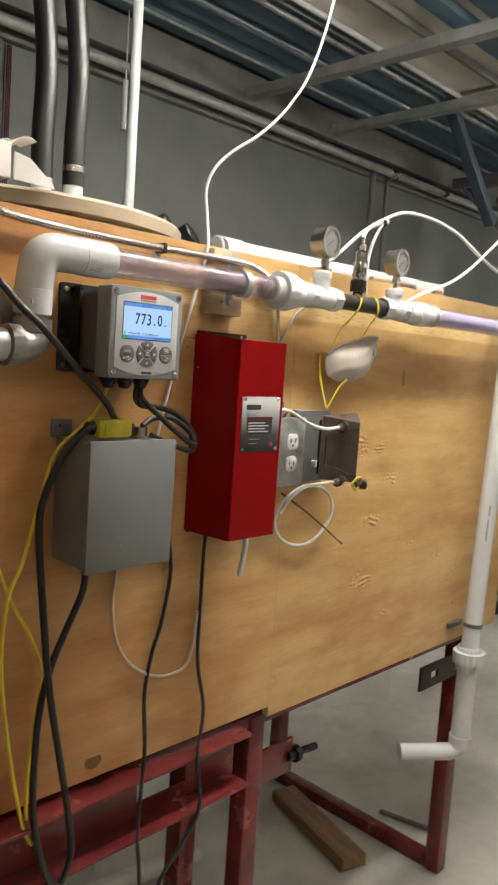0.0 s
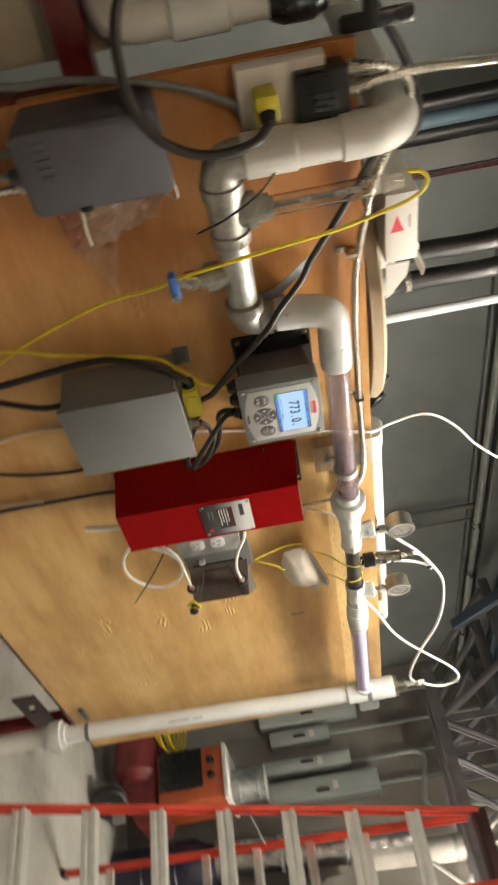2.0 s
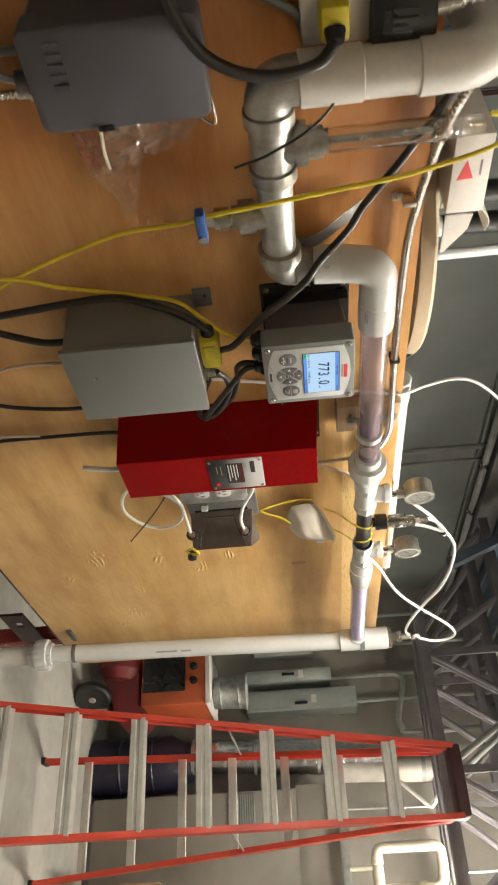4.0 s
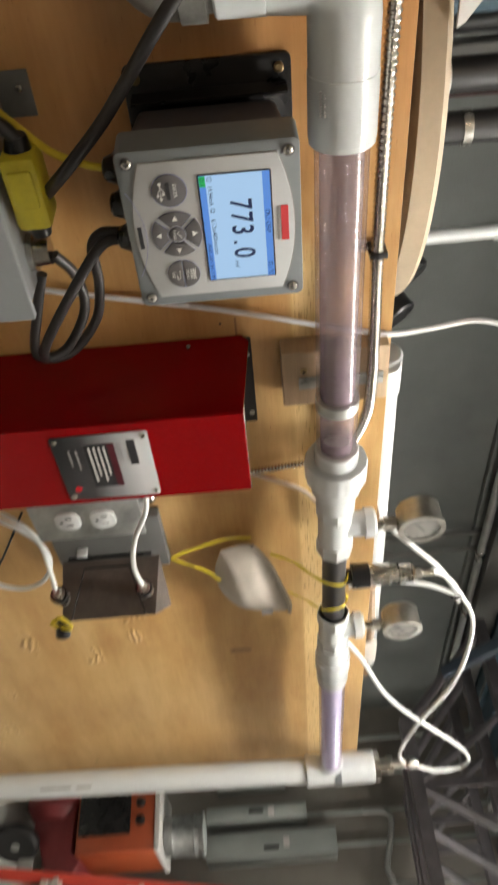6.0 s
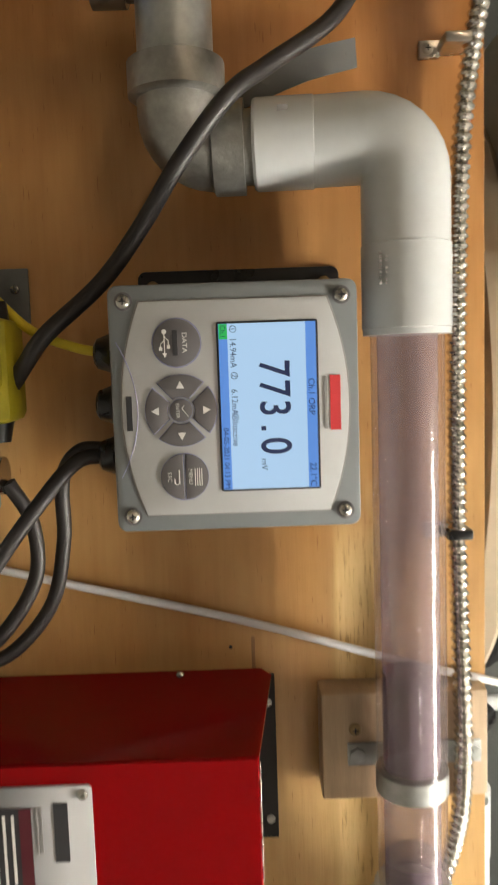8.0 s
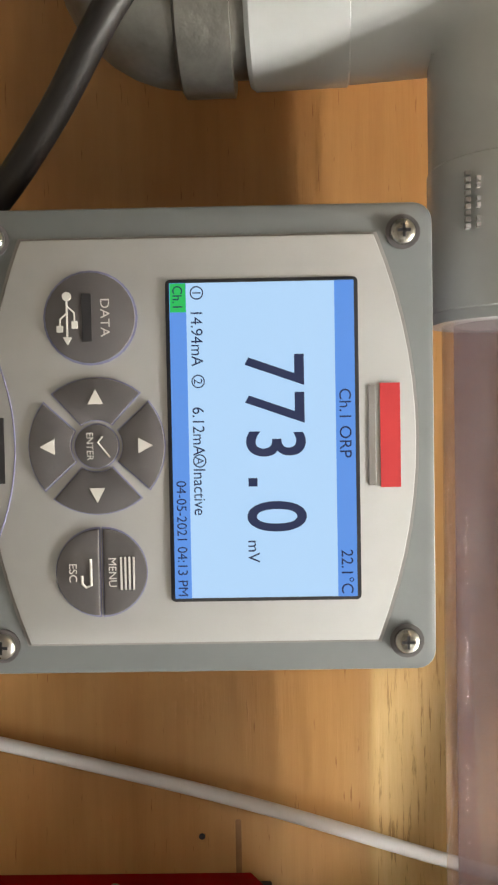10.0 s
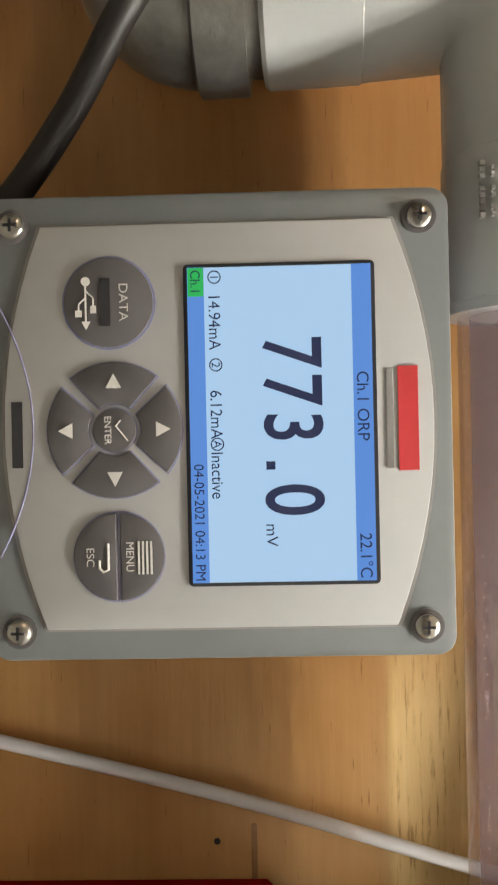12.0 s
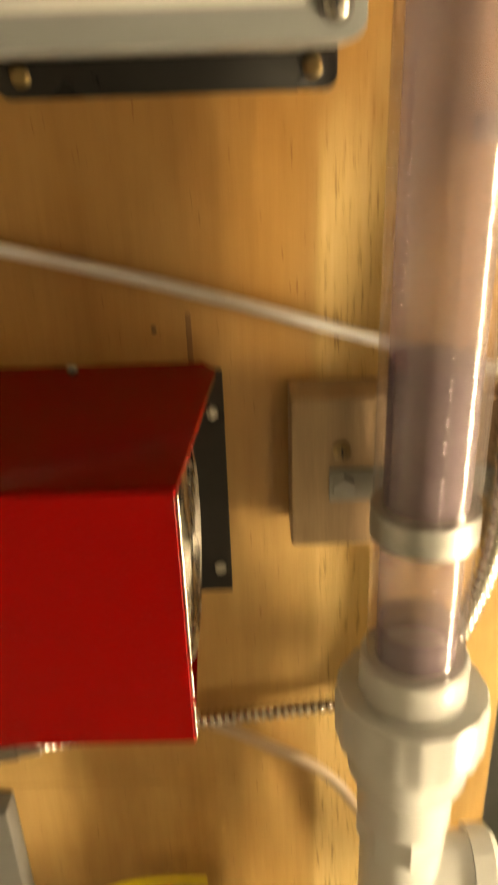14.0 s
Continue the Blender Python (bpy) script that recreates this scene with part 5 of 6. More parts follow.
bag = thing("plastic_bag", (-0.45, -0.01, 1.51), "crumpled clear plastic bag with a red seam under the enclosure", "bag")
part("pouch", film_sheet(1.437, 1.598, -0.452, ((0, -0.362), (0.06, -0.345), (0.25, -0.350), (0.45, -0.364), (0.75, -0.380), (0.92, -0.384), (1, -0.412)), 0.034, 0.040, 3.0), FILM, bag)
part("tail", film_sheet(1.444, 1.512, -0.350, ((0, -0.335), (0.35, -0.29), (0.62, -0.243), (0.8, -0.30), (1, -0.345)), 0.012, 0.016, 7.0, 14), THINFILM, bag, "thin see-through tail")
part("seam", film_sheet(1.434, 1.468, -0.450, ((0, -0.372), (0.4, -0.362), (1, -0.375)), 0.046, 0.022, 5.0, 12), REDFILM, bag, "red printed seam")
part("fold", sweep(B(), spline([(-0.450, -0.052, 1.477), (-0.430, -0.062, 1.480), (-0.40, -0.060, 1.477), (-0.372, -0.052, 1.476)], 6), 0.0022, 8), CREAM, bag, "pale folded edge")

# ---------------------------------------------------------------- outlet, plate and bracket in the middle of the board
ob_t = thing("outlet_box", (0.46, -0.03, 1.43), "grey metal box with a white double outlet", "outlet")
part("body", box(B(), (0.400, -0.048, 1.428), (0.500, -0.001, 1.572), 0.003), GREYSTEEL, ob_t)
part("cover", box(B(), (0.398, -0.052, 1.426), (0.502, -0.048, 1.574), 0.0015), ZINC, ob_t)
for z in (1.474, 1.522):
    s = part("socket", prism(B(), rounded(0.442, z - 0.017, 0.478, z + 0.017, 0.012), -0.050, -0.0545, 0.001), PVC, ob_t, "white socket face")
    for dx in (-0.007, 0.007):
        part("slit", box(B(), (0.460 + dx - 0.0011, -0.0552, z - 0.002), (0.460 + dx + 0.0011, -0.0543, z + 0.007)), PRINTBLACK, s)
    part("earth_hole", lathe(B(), (0.460, -0.0544, z - 0.008), (0, -1, 0), [(0, 0.0025), (0.0007, 0.0025)], 10), PRINTBLACK, s)
part("connector", lathe(B(), (0.447, -0.026, 1.572), (0, 0, 1), [(0, 0.011), (0.008, 0.011), (0.008, 0.014), (0.018, 0.014), (0.022, 0.010)], 12), STEEL, ob_t)

gp = thing("metal_plate", (0.58, -0.01, 1.42), "blank grey steel box cover on the board", "plate")
part("plate", box(B(), (0.506, -0.020, 1.424), (0.628, -0.001, 1.588), 0.0025), DARKSTEEL, gp)
for x, z in ((0.520, 1.55), (0.612, 1.46)):
    screw("plate_screw", x, -0.020, z, 0.004, gp)
part("toggle", box(B(), (0.566, -0.034, 1.458), (0.573, -0.020, 1.474), 0.002), PVC, gp)

br = thing("tube_bracket", (0.60, -0.06, 1.41), "angled steel bracket with two tube fittings and a yellow tie", "bracket")
b = B()
vs = [b.verts.new(p) for p in ((0.600, -0.020, 1.428), (0.600, -0.020, 1.575), (0.638, -0.098, 1.566), (0.638, -0.098, 1.428))]
b.faces.new(vs)
vs2 = [b.verts.new(p) for p in ((0.600, -0.020, 1.575), (0.638, -0.098, 1.566), (0.662, -0.070, 1.586))]
b.faces.new(vs2)
bmesh.ops.solidify(b, geom=b.faces[:], thickness=0.003)
part("plate", b, BRACKETM, br, "bent steel plate")
fold = [(0.600 + 0.038 * u - 0.0034, -0.020 - 0.078 * u - 0.0017, z) for u, z in ((0.98, 1.443), (0.30, 1.459), (0.14, 1.462), (0.14, 1.530), (0.30, 1.534), (0.98, 1.552))]
part("fold_seam", sweep(B(), fold, 0.0013, 6), BLACKPL, br, "dark seam round the folded face")
part("edge_strip", box(B(), (0.589, -0.024, 1.440), (0.592, -0.018, 1.565)), BLACKPL, br)
for z in (1.432, 1.556):
    part("fitting", lathe(B(), (0.576, -0.086, z), (1, 0.3, 0), [(0, 0.006), (0.012, 0.006), (0.012, 0.0095), (0.024, 0.0095), (0.024, 0.012), (0.034, 0.012), (0.034, 0.008), (0.05, 0.008)], 12), STEEL, br, "chrome push fitting")
    part("fitting_ring", lathe(B(), (0.590, -0.082, z), (1, 0.3, 0), [(0, 0.0125), (0.008, 0.0125)], 12), BLACKPL, br)
part("knob", lathe(B(), (0.650, -0.088, 1.424), (0.8, -0.5, -0.1), [(0, 0.008), (0.006, 0.008), (0.006, 0.0115), (0.026, 0.0115), (0.028, 0.009)], 12), BLACKPL, br)
part("tie_wrap", sweep(B(), spline([(0.622, -0.10, 1.428), (0.634, -0.108, 1.442), (0.648, -0.105, 1.436), (0.652, -0.098, 1.418), (0.638, -0.10, 1.412), (0.624, -0.10, 1.426)], 5), 0.003, 6), YELLOW, br, "yellow tie")

# ---------------------------------------------------------------- dust mask hanging from the black nipple
mask = thing("dust_mask", (0.69, -0.05, 1.65), "off-white moulded dust mask hanging by yellow straps", "mask")
b = B()
# almond outline: one blunt end low, one pointed end high
corners = ((0.565, 1.668), (0.554, 1.700), (0.560, 1.722), (0.600, 1.738), (0.655, 1.752), (0.715, 1.765), (0.745, 1.765), (0.746, 1.730), (0.724, 1.684), (0.675, 1.660), (0.615, 1.655))
loop = spline([(x, 0, z) for x, z in (*corners, corners[0])], 4)[:-1]
cx, cz = 0.648, 1.706
rings = []
for i in range(9):
    f = i / 8
    s_in = 1 - f
    ring = []
    for q in loop:
        px, pz = cx + (q.x - cx) * s_in, cz + (q.z - cz) * s_in
        bulge = 0.020 * (1 - s_in ** 2.2) + 0.0018 * max(0.0, 1 - abs(pz - 1.69 - 0.2 * (px - 0.65)) / 0.012) * f
        ring.append(b.verts.new((px, -0.030 - bulge + 0.0006 * math.sin(80 * px + 50 * pz), pz)))
    rings.append(ring)
for r0, r1 in zip(rings, rings[1:]):
    for k in range(len(loop)):
        b.faces.new((r0[k], r0[(k + 1) % len(loop)], r1[(k + 1) % len(loop)], r1[k]))
bmesh.ops.remove_doubles(b, verts=b.verts[:], dist=0.0004)
bmesh.ops.recalc_face_normals(b, faces=b.faces[:])
bmesh.ops.solidify(b, geom=b.faces[:], thickness=0.0018)
part("shell", b, MASKWHITE, mask, "moulded fibre cup", 60)
# pressed rim along the open side, pricked with dots
rim = spline([(0.556, -0.032, 1.716), (0.600, -0.036, 1.739), (0.655, -0.037, 1.753), (0.715, -0.036, 1.766), (0.748, -0.032, 1.766)], 6)
part("rim", sweep(B(), rim, 0.0036, 8), MASKWHITE, mask, "pressed fibre rim")
for q in rim[1:-1]:
    part("rim_dot", lathe(B(), q + Vector((0, -0.0030, -0.001)), (0, -1, 0), [(0, 0.0010), (0.0010, 0.0008)], 6), PRINTGREY, mask)
part("print_patch", box(B(), (0.716, -0.0455, 1.720), (0.730, -0.0440, 1.738), 0.0005), PRINTGREY, mask)
for o in mask.children:
    o.matrix_parent_inverse = Matrix.Translation((0.024, 0, 0)) @ o.matrix_parent_inverse


def ribbon(pts, w):
    """A flat elastic band, w wide, along a path."""
    path = spline(pts, 6)
    b = B()
    ends = []
    for i, q in enumerate(path):
        d = (path[min(i + 1, len(path) - 1)] - path[max(i - 1, 0)]).normalized()
        side = d.cross(Vector((0.25 * math.sin(i * 0.9), 1, 0))).normalized() * w
        thick = d.cross(side).normalized() * 0.0006
        ends.append([b.verts.new(q + side + thick), b.verts.new(q - side + thick), b.verts.new(q - side - thick), b.verts.new(q + side - thick)])
    for e0, e1 in zip(ends, ends[1:]):
        for k in range(4):
            b.faces.new((e0[k], e0[(k + 1) % 4], e1[(k + 1) % 4], e1[k]))
    b.faces.new(ends[0][::-1])
    b.faces.new(ends[-1])
    bmesh.ops.recalc_face_normals(b, faces=b.faces[:])
    return b


for pts in ([(0.598, -0.036, 1.742), (0.604, -0.050, 1.775), (0.611, -0.070, 1.800), (0.616, -0.084, 1.822), (0.622, -0.084, 1.845), (0.624, -0.066, 1.855)],
            [(0.706, -0.036, 1.765), (0.702, -0.055, 1.790), (0.695, -0.078, 1.812), (0.688, -0.085, 1.835), (0.686, -0.078, 1.850), (0.685, -0.063, 1.855)],
            [(0.556, -0.034, 1.716), (0.566, -0.026, 1.680), (0.585, -0.024, 1.632), (0.602, -0.026, 1.596), (0.612, -0.030, 1.610), (0.630, -0.034, 1.640), (0.652, -0.040, 1.662)]):
    part("strap", ribbon(pts, 0.0026), YELLOW, mask, "flat yellow elastic strap")

# ---------------------------------------------------------------- white pipe behind the top edge
wp = thing("rear_pipe", (0.7, 0.11, 1.93), "long white plastic pipe behind the top of the board", "pipe")
part("pipe", rod(B(), (0.425, 0.17, 1.938), (1.36, 0.17, 1.946), 0.023, 20), PVC, wp)
part("end_cap", lathe(B(), (0.42, 0.19, 1.940), (1, 0, 0), [(0, 0.026), (0.003, 0.029), (0.075, 0.029), (0.078, 0.02)], 24), PVC, wp)
part("end_plate", box(B(), (1.02, 0.030, 1.906), (1.095, 0.036, 1.934), 0.001), CARTONWHITE, wp)
part("saddle", box(B(), (0.60, 0.02, 1.87), (0.64, 0.19, 1.915), 0.002), LUMBER, wp)
part("saddle", box(B(), (1.10, 0.02, 1.87), (1.14, 0.19, 1.920), 0.002), LUMBER, wp)
solid("trim_strip", sweep(B(), spline([(0.80, 0.022, 1.912), (1.0, 0.04, 1.922), (1.10, 0.05, 1.915)], 6), 0.008, 8), MILKY, "bent milky plastic strip on the board edge", "strip")

# ---------------------------------------------------------------- cables and tubes on the board
cable("flex_conduit", [(-0.558, -0.045, 1.884), (-0.55, -0.05, 1.94), (-0.50, -0.025, 1.975), (-0.42, -0.02, 1.945), (-0.348, -0.02, 1.915), (-0.229, -0.020, 1.889), (-0.12, -0.018, 1.881), (0.09, -0.018, 1.879),
                       (0.27, -0.036, 1.878), (0.345, -0.026, 1.872), (0.385, -0.020, 1.858), (0.402, -0.016, 1.840)], 0.0072, ARMOUR, "bright corrugated metal conduit along the board top", "conduit", 8, 14, 0.0068)
cable("flex_conduit", [(0.412, -0.014, 1.845), (0.425, -0.013, 1.81), (0.437, -0.013, 1.72), (0.447, -0.024, 1.592)], 0.0048, ARMOUR, "thin armoured conduit dropping to the outlet box", "conduit", 8, 12, 0.0046)
cable("flex_conduit", [(-0.53, -0.045, 1.884), (-0.54, -0.05, 1.98), (-0.53, -0.05, 2.12), (-0.50, 0.0, 2.4), (-0.45, 0.15, 2.75), (-0.43, 0.25, 3.09)], 0.0082, ARMOUR, "bright corrugated metal conduit rising to the ceiling", "conduit", 8, 12, 0.0075)
for x in (-0.243, 0.104):
    t = thing("conduit_clip", (x, -0.01, 1.875), "small steel conduit clip", "clip", "conduit clips")
    part("band", box(B(), (x - 0.004, -0.027, 1.870), (x + 0.004, -0.0008, 1.889), 0.002), STEEL if x < 0 else BLACKPL, t)
    screw("clip_screw", x, -0.006, 1.863, 0.004, t)
    part("tab", box(B(), (x - 0.006, -0.006, 1.857), (x + 0.006, -0.0008, 1.872), 0.001), STEEL, t)

cable("power_cable", [(-0.44, 0.02, 1.975), (-0.402, -0.035, 1.908), (-0.338, -0.050, 1.858), (-0.274, -0.052, 1.811), (-0.240, -0.062, 1.787), (-0.207, -0.082, 1.746), (-0.185, -0.098, 1.722), (-0.150, -0.095, 1.692), (-0.114, -0.082, 1.665), (-0.080, -0.078, 1.637), (-0.048, -0.086, 1.602), (-0.030, -0.076, 1.585), (-0.016, -0.066, 1.572), (-0.012, -0.065, 1.564)], 0.0056, GREYCABLE, "thick dark grey cable crossing in front of the pipe")
cable("yellow_cord", [(-0.398, -0.06, 1.962), (-0.392, -0.06, 1.985), (-0.375, -0.062, 1.992), (-0.356, -0.07, 1.965), (-0.340, -0.085, 1.86), (-0.332, -0.09, 1.77), (-0.321, -0.09, 1.685), (-0.300, -0.075, 1.605), (-0.270, -0.05, 1.55), (-0.238, -0.02, 1.45), (-0.189, -0.014, 1.321), (-0.160, -0.014, 1.256), (-0.132, -0.014, 1.207), (-0.108, -0.014, 1.138), (-0.117, -0.014, 1.044), (-0.126, -0.014, 0.95), (-0.126, -0.016, 0.871), (-0.127, -0.03, 0.838)], 0.0033, YELLOW, "yellow cord hanging over the board")
cable("yellow_cord", [(-0.036, -0.066, 1.632), (-0.040, -0.064, 1.614), (-0.052, -0.058, 1.585), (-0.078, -0.050, 1.556), (-0.116, -0.042, 1.515), (-0.137, -0.036, 1.432), (-0.162, -0.035, 1.34), (-0.185, -0.035, 1.284), (-0.193, -0.035, 1.197), (-0.186, -0.035, 1.104), (-0.167, -0.035, 0.987), (-0.144, -0.035, 0.882), (-0.125, -0.035, 0.839)], 0.0033, YELLOW, "yellow cord hanging over the board")
cable("black_cable", [(-0.062, -0.066, 1.566), (-0.085, -0.07, 1.552), (-0.115, -0.065, 1.515), (-0.136, -0.052, 1.452), (-0.143, -0.05, 1.40), (-0.132, -0.05, 1.279), (-0.112, -0.05, 1.12), (-0.085, -0.05, 0.984), (-0.066, -0.05, 0.891), (-0.054, -0.05, 0.806), (-0.070, -0.048, 0.752), (-0.089, -0.046, 0.758), (-0.113, -0.045, 0.815), (-0.130, -0.045, 0.901), (-0.131, -0.045, 1.017), (-0.118, -0.035, 1.088), (-0.100, -0.032, 1.147), (-0.075, -0.032, 1.204), (-0.049, -0.035, 1.262), (-0.045, -0.04, 1.293), (-0.045, -0.04, 1.333)], 0.0062, RUBBER, "thick black cable looping below the grey box")
cable("black_cable", [(0.077, -0.045, 1.47), (0.100, -0.040, 1.452), (0.135, -0.020, 1.41), (0.157, -0.014, 1.352), (0.172, -0.012, 1.272), (0.157, -0.012, 1.174), (0.135, -0.012, 1.106), (0.122, -0.014, 1.029), (0.101, -0.050, 0.944), (0.093, -0.055, 0.867), (0.090, -0.055, 0.774), (0.101, -0.055, 0.673), (0.10, -0.06, 0.45), (0.14, -0.05, 0.1), (0.2, -0.05, 0.012)], 0.0040, RUBBER, "thin black cable hanging down the board")
cable("black_cable", [(0.255, -0.030, 1.352), (0.255, -0.016, 1.327), (0.257, -0.012, 1.199), (0.259, -0.012, 1.069), (0.278, -0.018, 0.961), (0.240, -0.050, 0.878), (0.249, -0.055, 0.77), (0.204, -0.055, 0.703), (0.152, -0.055, 0.649), (0.11, -0.05, 0.50), (0.10, -0.05, 0.2), (0.16, -0.08, 0.012)], 0.0040, RUBBER, "thin black cable hanging below the red box")
cable("sensor_cable", [(0.032, -0.066, 1.632), (0.036, -0.068, 1.612), (0.062, -0.075, 1.588), (0.103, -0.080, 1.557), (0.140, -0.080, 1.533), (0.162, -0.07, 1.528), (0.158, -0.06, 1.550), (0.120, -0.05, 1.575), (0.080, -0.048, 1.575), (0.050, -0.055, 1.562)], 0.0052, GREYCABLE, "dark grey cable looping from the analyser")
cable("sensor_cable", [(0.028, -0.063, 1.632), (0.030, -0.058, 1.612), (0.05, -0.05, 1.598), (0.096, -0.04, 1.594), (0.145, -0.035, 1.580), (0.178, -0.045, 1.546), (0.165, -0.06, 1.515), (0.11, -0.055, 1.53), (0.07, -0.055, 1.545)], 0.0052, GREYCABLE, "dark grey cable looping from the analyser")
cable("milky_tube", [(0.042, -0.012, 1.335), (0.042, -0.010, 1.291), (0.038, -0.010, 1.217), (0.055, -0.010, 1.145), (0.095, -0.010, 1.093), (0.159, -0.010, 1.058), (0.224, -0.010, 1.061), (0.243, -0.010, 1.101), (0.249, -0.012, 1.175)], 0.0035, MILKY, "milky plastic tube looping on the board")
cable("sample_tube", [(0.110, -0.010, 1.49), (0.135, -0.008, 1.585), (0.168, -0.008, 1.716), (0.197, -0.010, 1.815), (0.210, -0.010, 1.860), (0.222, -0.008, 1.905), (0.250, 0.03, 1.96), (0.256, 0.045, 2.02), (0.275, 0.045, 2.065), (0.32, 0.04, 2.11), (0.383, 0.03, 2.157), (0.466, 0.03, 2.237), (0.533, 0.03, 2.340), (0.587, 0.03, 2.503), (0.64, 0.04, 2.75), (0.68, 0.05, 3.09)], 0.0031, SAMPLE, "thin white tube running up past the board top", "tube")
cable("white_tube", [(0.343, -0.05, 1.583), (0.375, -0.075, 1.592), (0.41, -0.085, 1.590), (0.47, -0.086, 1.565), (0.53, -0.086, 1.553), (0.580, -0.085, 1.556)], 0.0036, WHITETUBE, "white tube from the red box to the bracket", "tube")
cable("coiled_tube", [(0.580, -0.085, 1.432), (0.555, -0.060, 1.425), (0.520, -0.035, 1.415), (0.480, -0.022, 1.385), (0.462, -0.016, 1.345), (0.480, -0.014, 1.305), (0.530, -0.014, 1.278), (0.590, -0.014, 1.276), (0.640, -0.016, 1.305), (0.662, -0.018, 1.345), (0.645, -0.02, 1.385), (0.600, -0.022, 1.410), (0.550, -0.024, 1.412), (0.500, -0.03, 1.395), (0.46, -0.03, 1.36)], 0.0037, WHITETUBE, "white tube coiled once on the board", "tube")
cable("cable_tie", [(0.470, -0.022, 1.404), (0.57, -0.03, 1.345), (0.700, -0.028, 1.262)], 0.0018, BLACKPL, "stiff black wire across the coiled tube", "wire")
cable("white_tube", [(0.338, -0.05, 1.335), (0.337, -0.05, 1.30), (0.331, -0.045, 1.245)], 0.0055, WHITETUBE, "short white tube below the red box", "tube")
cable("milky_tube", [(0.41, -0.02, 1.66), (0.425, -0.014, 1.69), (0.440, -0.010, 1.720), (0.461, -0.010, 1.757), (0.490, -0.010, 1.797), (0.53, -0.02, 1.828), (0.57, -0.03, 1.86), (0.56, -0.03, 1.915)], 0.0035, MILKY, "milky tube behind the fittings", "tube")
cable("loop_cable", [(-0.518, -0.082, 1.767), (-0.508, -0.102, 1.745), (-0.505, -0.11, 1.70), (-0.515, -0.11, 1.655), (-0.545, -0.105, 1.615), (-0.60, -0.09, 1.592), (-0.68, -0.05, 1.60), (-0.74, -0.02, 1.66), (-0.74, 0.0, 1.78), (-0.68, 0.02, 1.87), (-0.60, 0.03, 1.94), (-0.50, 0.03, 1.99), (-0.43, 0.0, 1.99), (-0.40, 0.02, 1.93)], 0.0070, GREYCABLE, "thick dark cable looping from the yellow plug")
cable("thin_wire", [(-0.495, -0.04, 1.81), (-0.44, -0.09, 1.755), (-0.40, -0.095, 1.69), (-0.38, -0.09, 1.64)], 0.0018, BLACKPL, "thin black wire over the pipework", "wire")
for x0, x1 in ((-0.526, -0.548), (-0.492, -0.535)):
    cable("grey_cable", [(x0, -0.03, 1.425), (x0, -0.03, 1.385), ((x0 + x1) / 2, -0.03, 1.34), (x1, -0.028, 1.297), (x1 - 0.01, -0.025, 1.20), (x1 - 0.02, -0.02, 1.0)], 0.0052, GREYSTEEL, "smooth grey cable below the enclosure")
for x0, x1 in ((-0.473, -0.474),):
    cable("flex_conduit", [(x0, -0.03, 1.415), (x0, -0.03, 1.385), ((x0 + x1) / 2, -0.03, 1.34), (x1, -0.028, 1.297), (x1 - 0.01, -0.025, 1.20), (x1 - 0.02, -0.02, 1.0)], 0.0065, ARMOUR, "corrugated metal conduit below the enclosure", "conduit", 8, 12, 0.007)
cable("grey_cable", [(-0.505, -0.014, 1.735), (-0.527, -0.016, 1.724), (-0.567, -0.018, 1.650), (-0.590, -0.018, 1.57), (-0.603, -0.018, 1.50), (-0.607, -0.018, 1.44), (-0.622, -0.018, 1.38), (-0.633, -0.018, 1.326), (-0.64, -0.018, 1.2), (-0.64, -0.018, 0.95)], 0.0055, GREYSTEEL, "grey cable along the board edge")
# sensor leads
cable("sensor_lead", [(0.641, -0.06, 1.980), (0.660, -0.06, 2.005), (0.708, -0.06, 2.031), (0.80, -0.06, 2.066), (0.93, -0.06, 2.072), (1.051, -0.06, 2.058), (1.16, -0.06, 2.025), (1.27, -0.062, 1.995), (1.36, -0.064, 1.985), (1.405, -0.066, 2.005), (1.419, -0.066, 2.02)], 0.0041, WHITETUBE, "white lead arching from the sensor to the end fitting", "lead")
cable("sensor_lead", [(0.815, -0.062, 1.848), (0.90, -0.06, 1.884), (1.036, -0.06, 1.929), (1.13, -0.06, 1.975), (1.23, -0.06, 2.04), (1.34, -0.06, 2.112), (1.42, -0.06, 2.145), (1.47, -0.06, 2.13), (1.47, -0.063, 2.08), (1.425, -0.066, 2.03)], 0.0041, WHITETUBE, "white lead crossing to the end fitting", "lead")
cable("sensor_lead", [(0.690, -0.045, 1.860), (0.686, -0.045, 1.92), (0.693, -0.05, 1.975), (0.712, -0.058, 2.020), (0.735, -0.06, 2.034)], 0.0040, WHITETUBE, "white lead tied into the bundle", "lead")
cable("sensor_lead", [(0.560, -0.03, 1.915), (0.60, -0.045, 1.955), (0.65, -0.055, 1.998), (0.716, -0.06, 2.030)], 0.0040, WHITETUBE, "white lead tied into the bundle", "lead")
solid("cable_clip", lathe(B(), (0.714, -0.06, 2.026), (1, 0, 0.5), [(0, 0.0085), (0.006, 0.0085)], 12), BLACKPL, "small black tie round the leads", "tie")

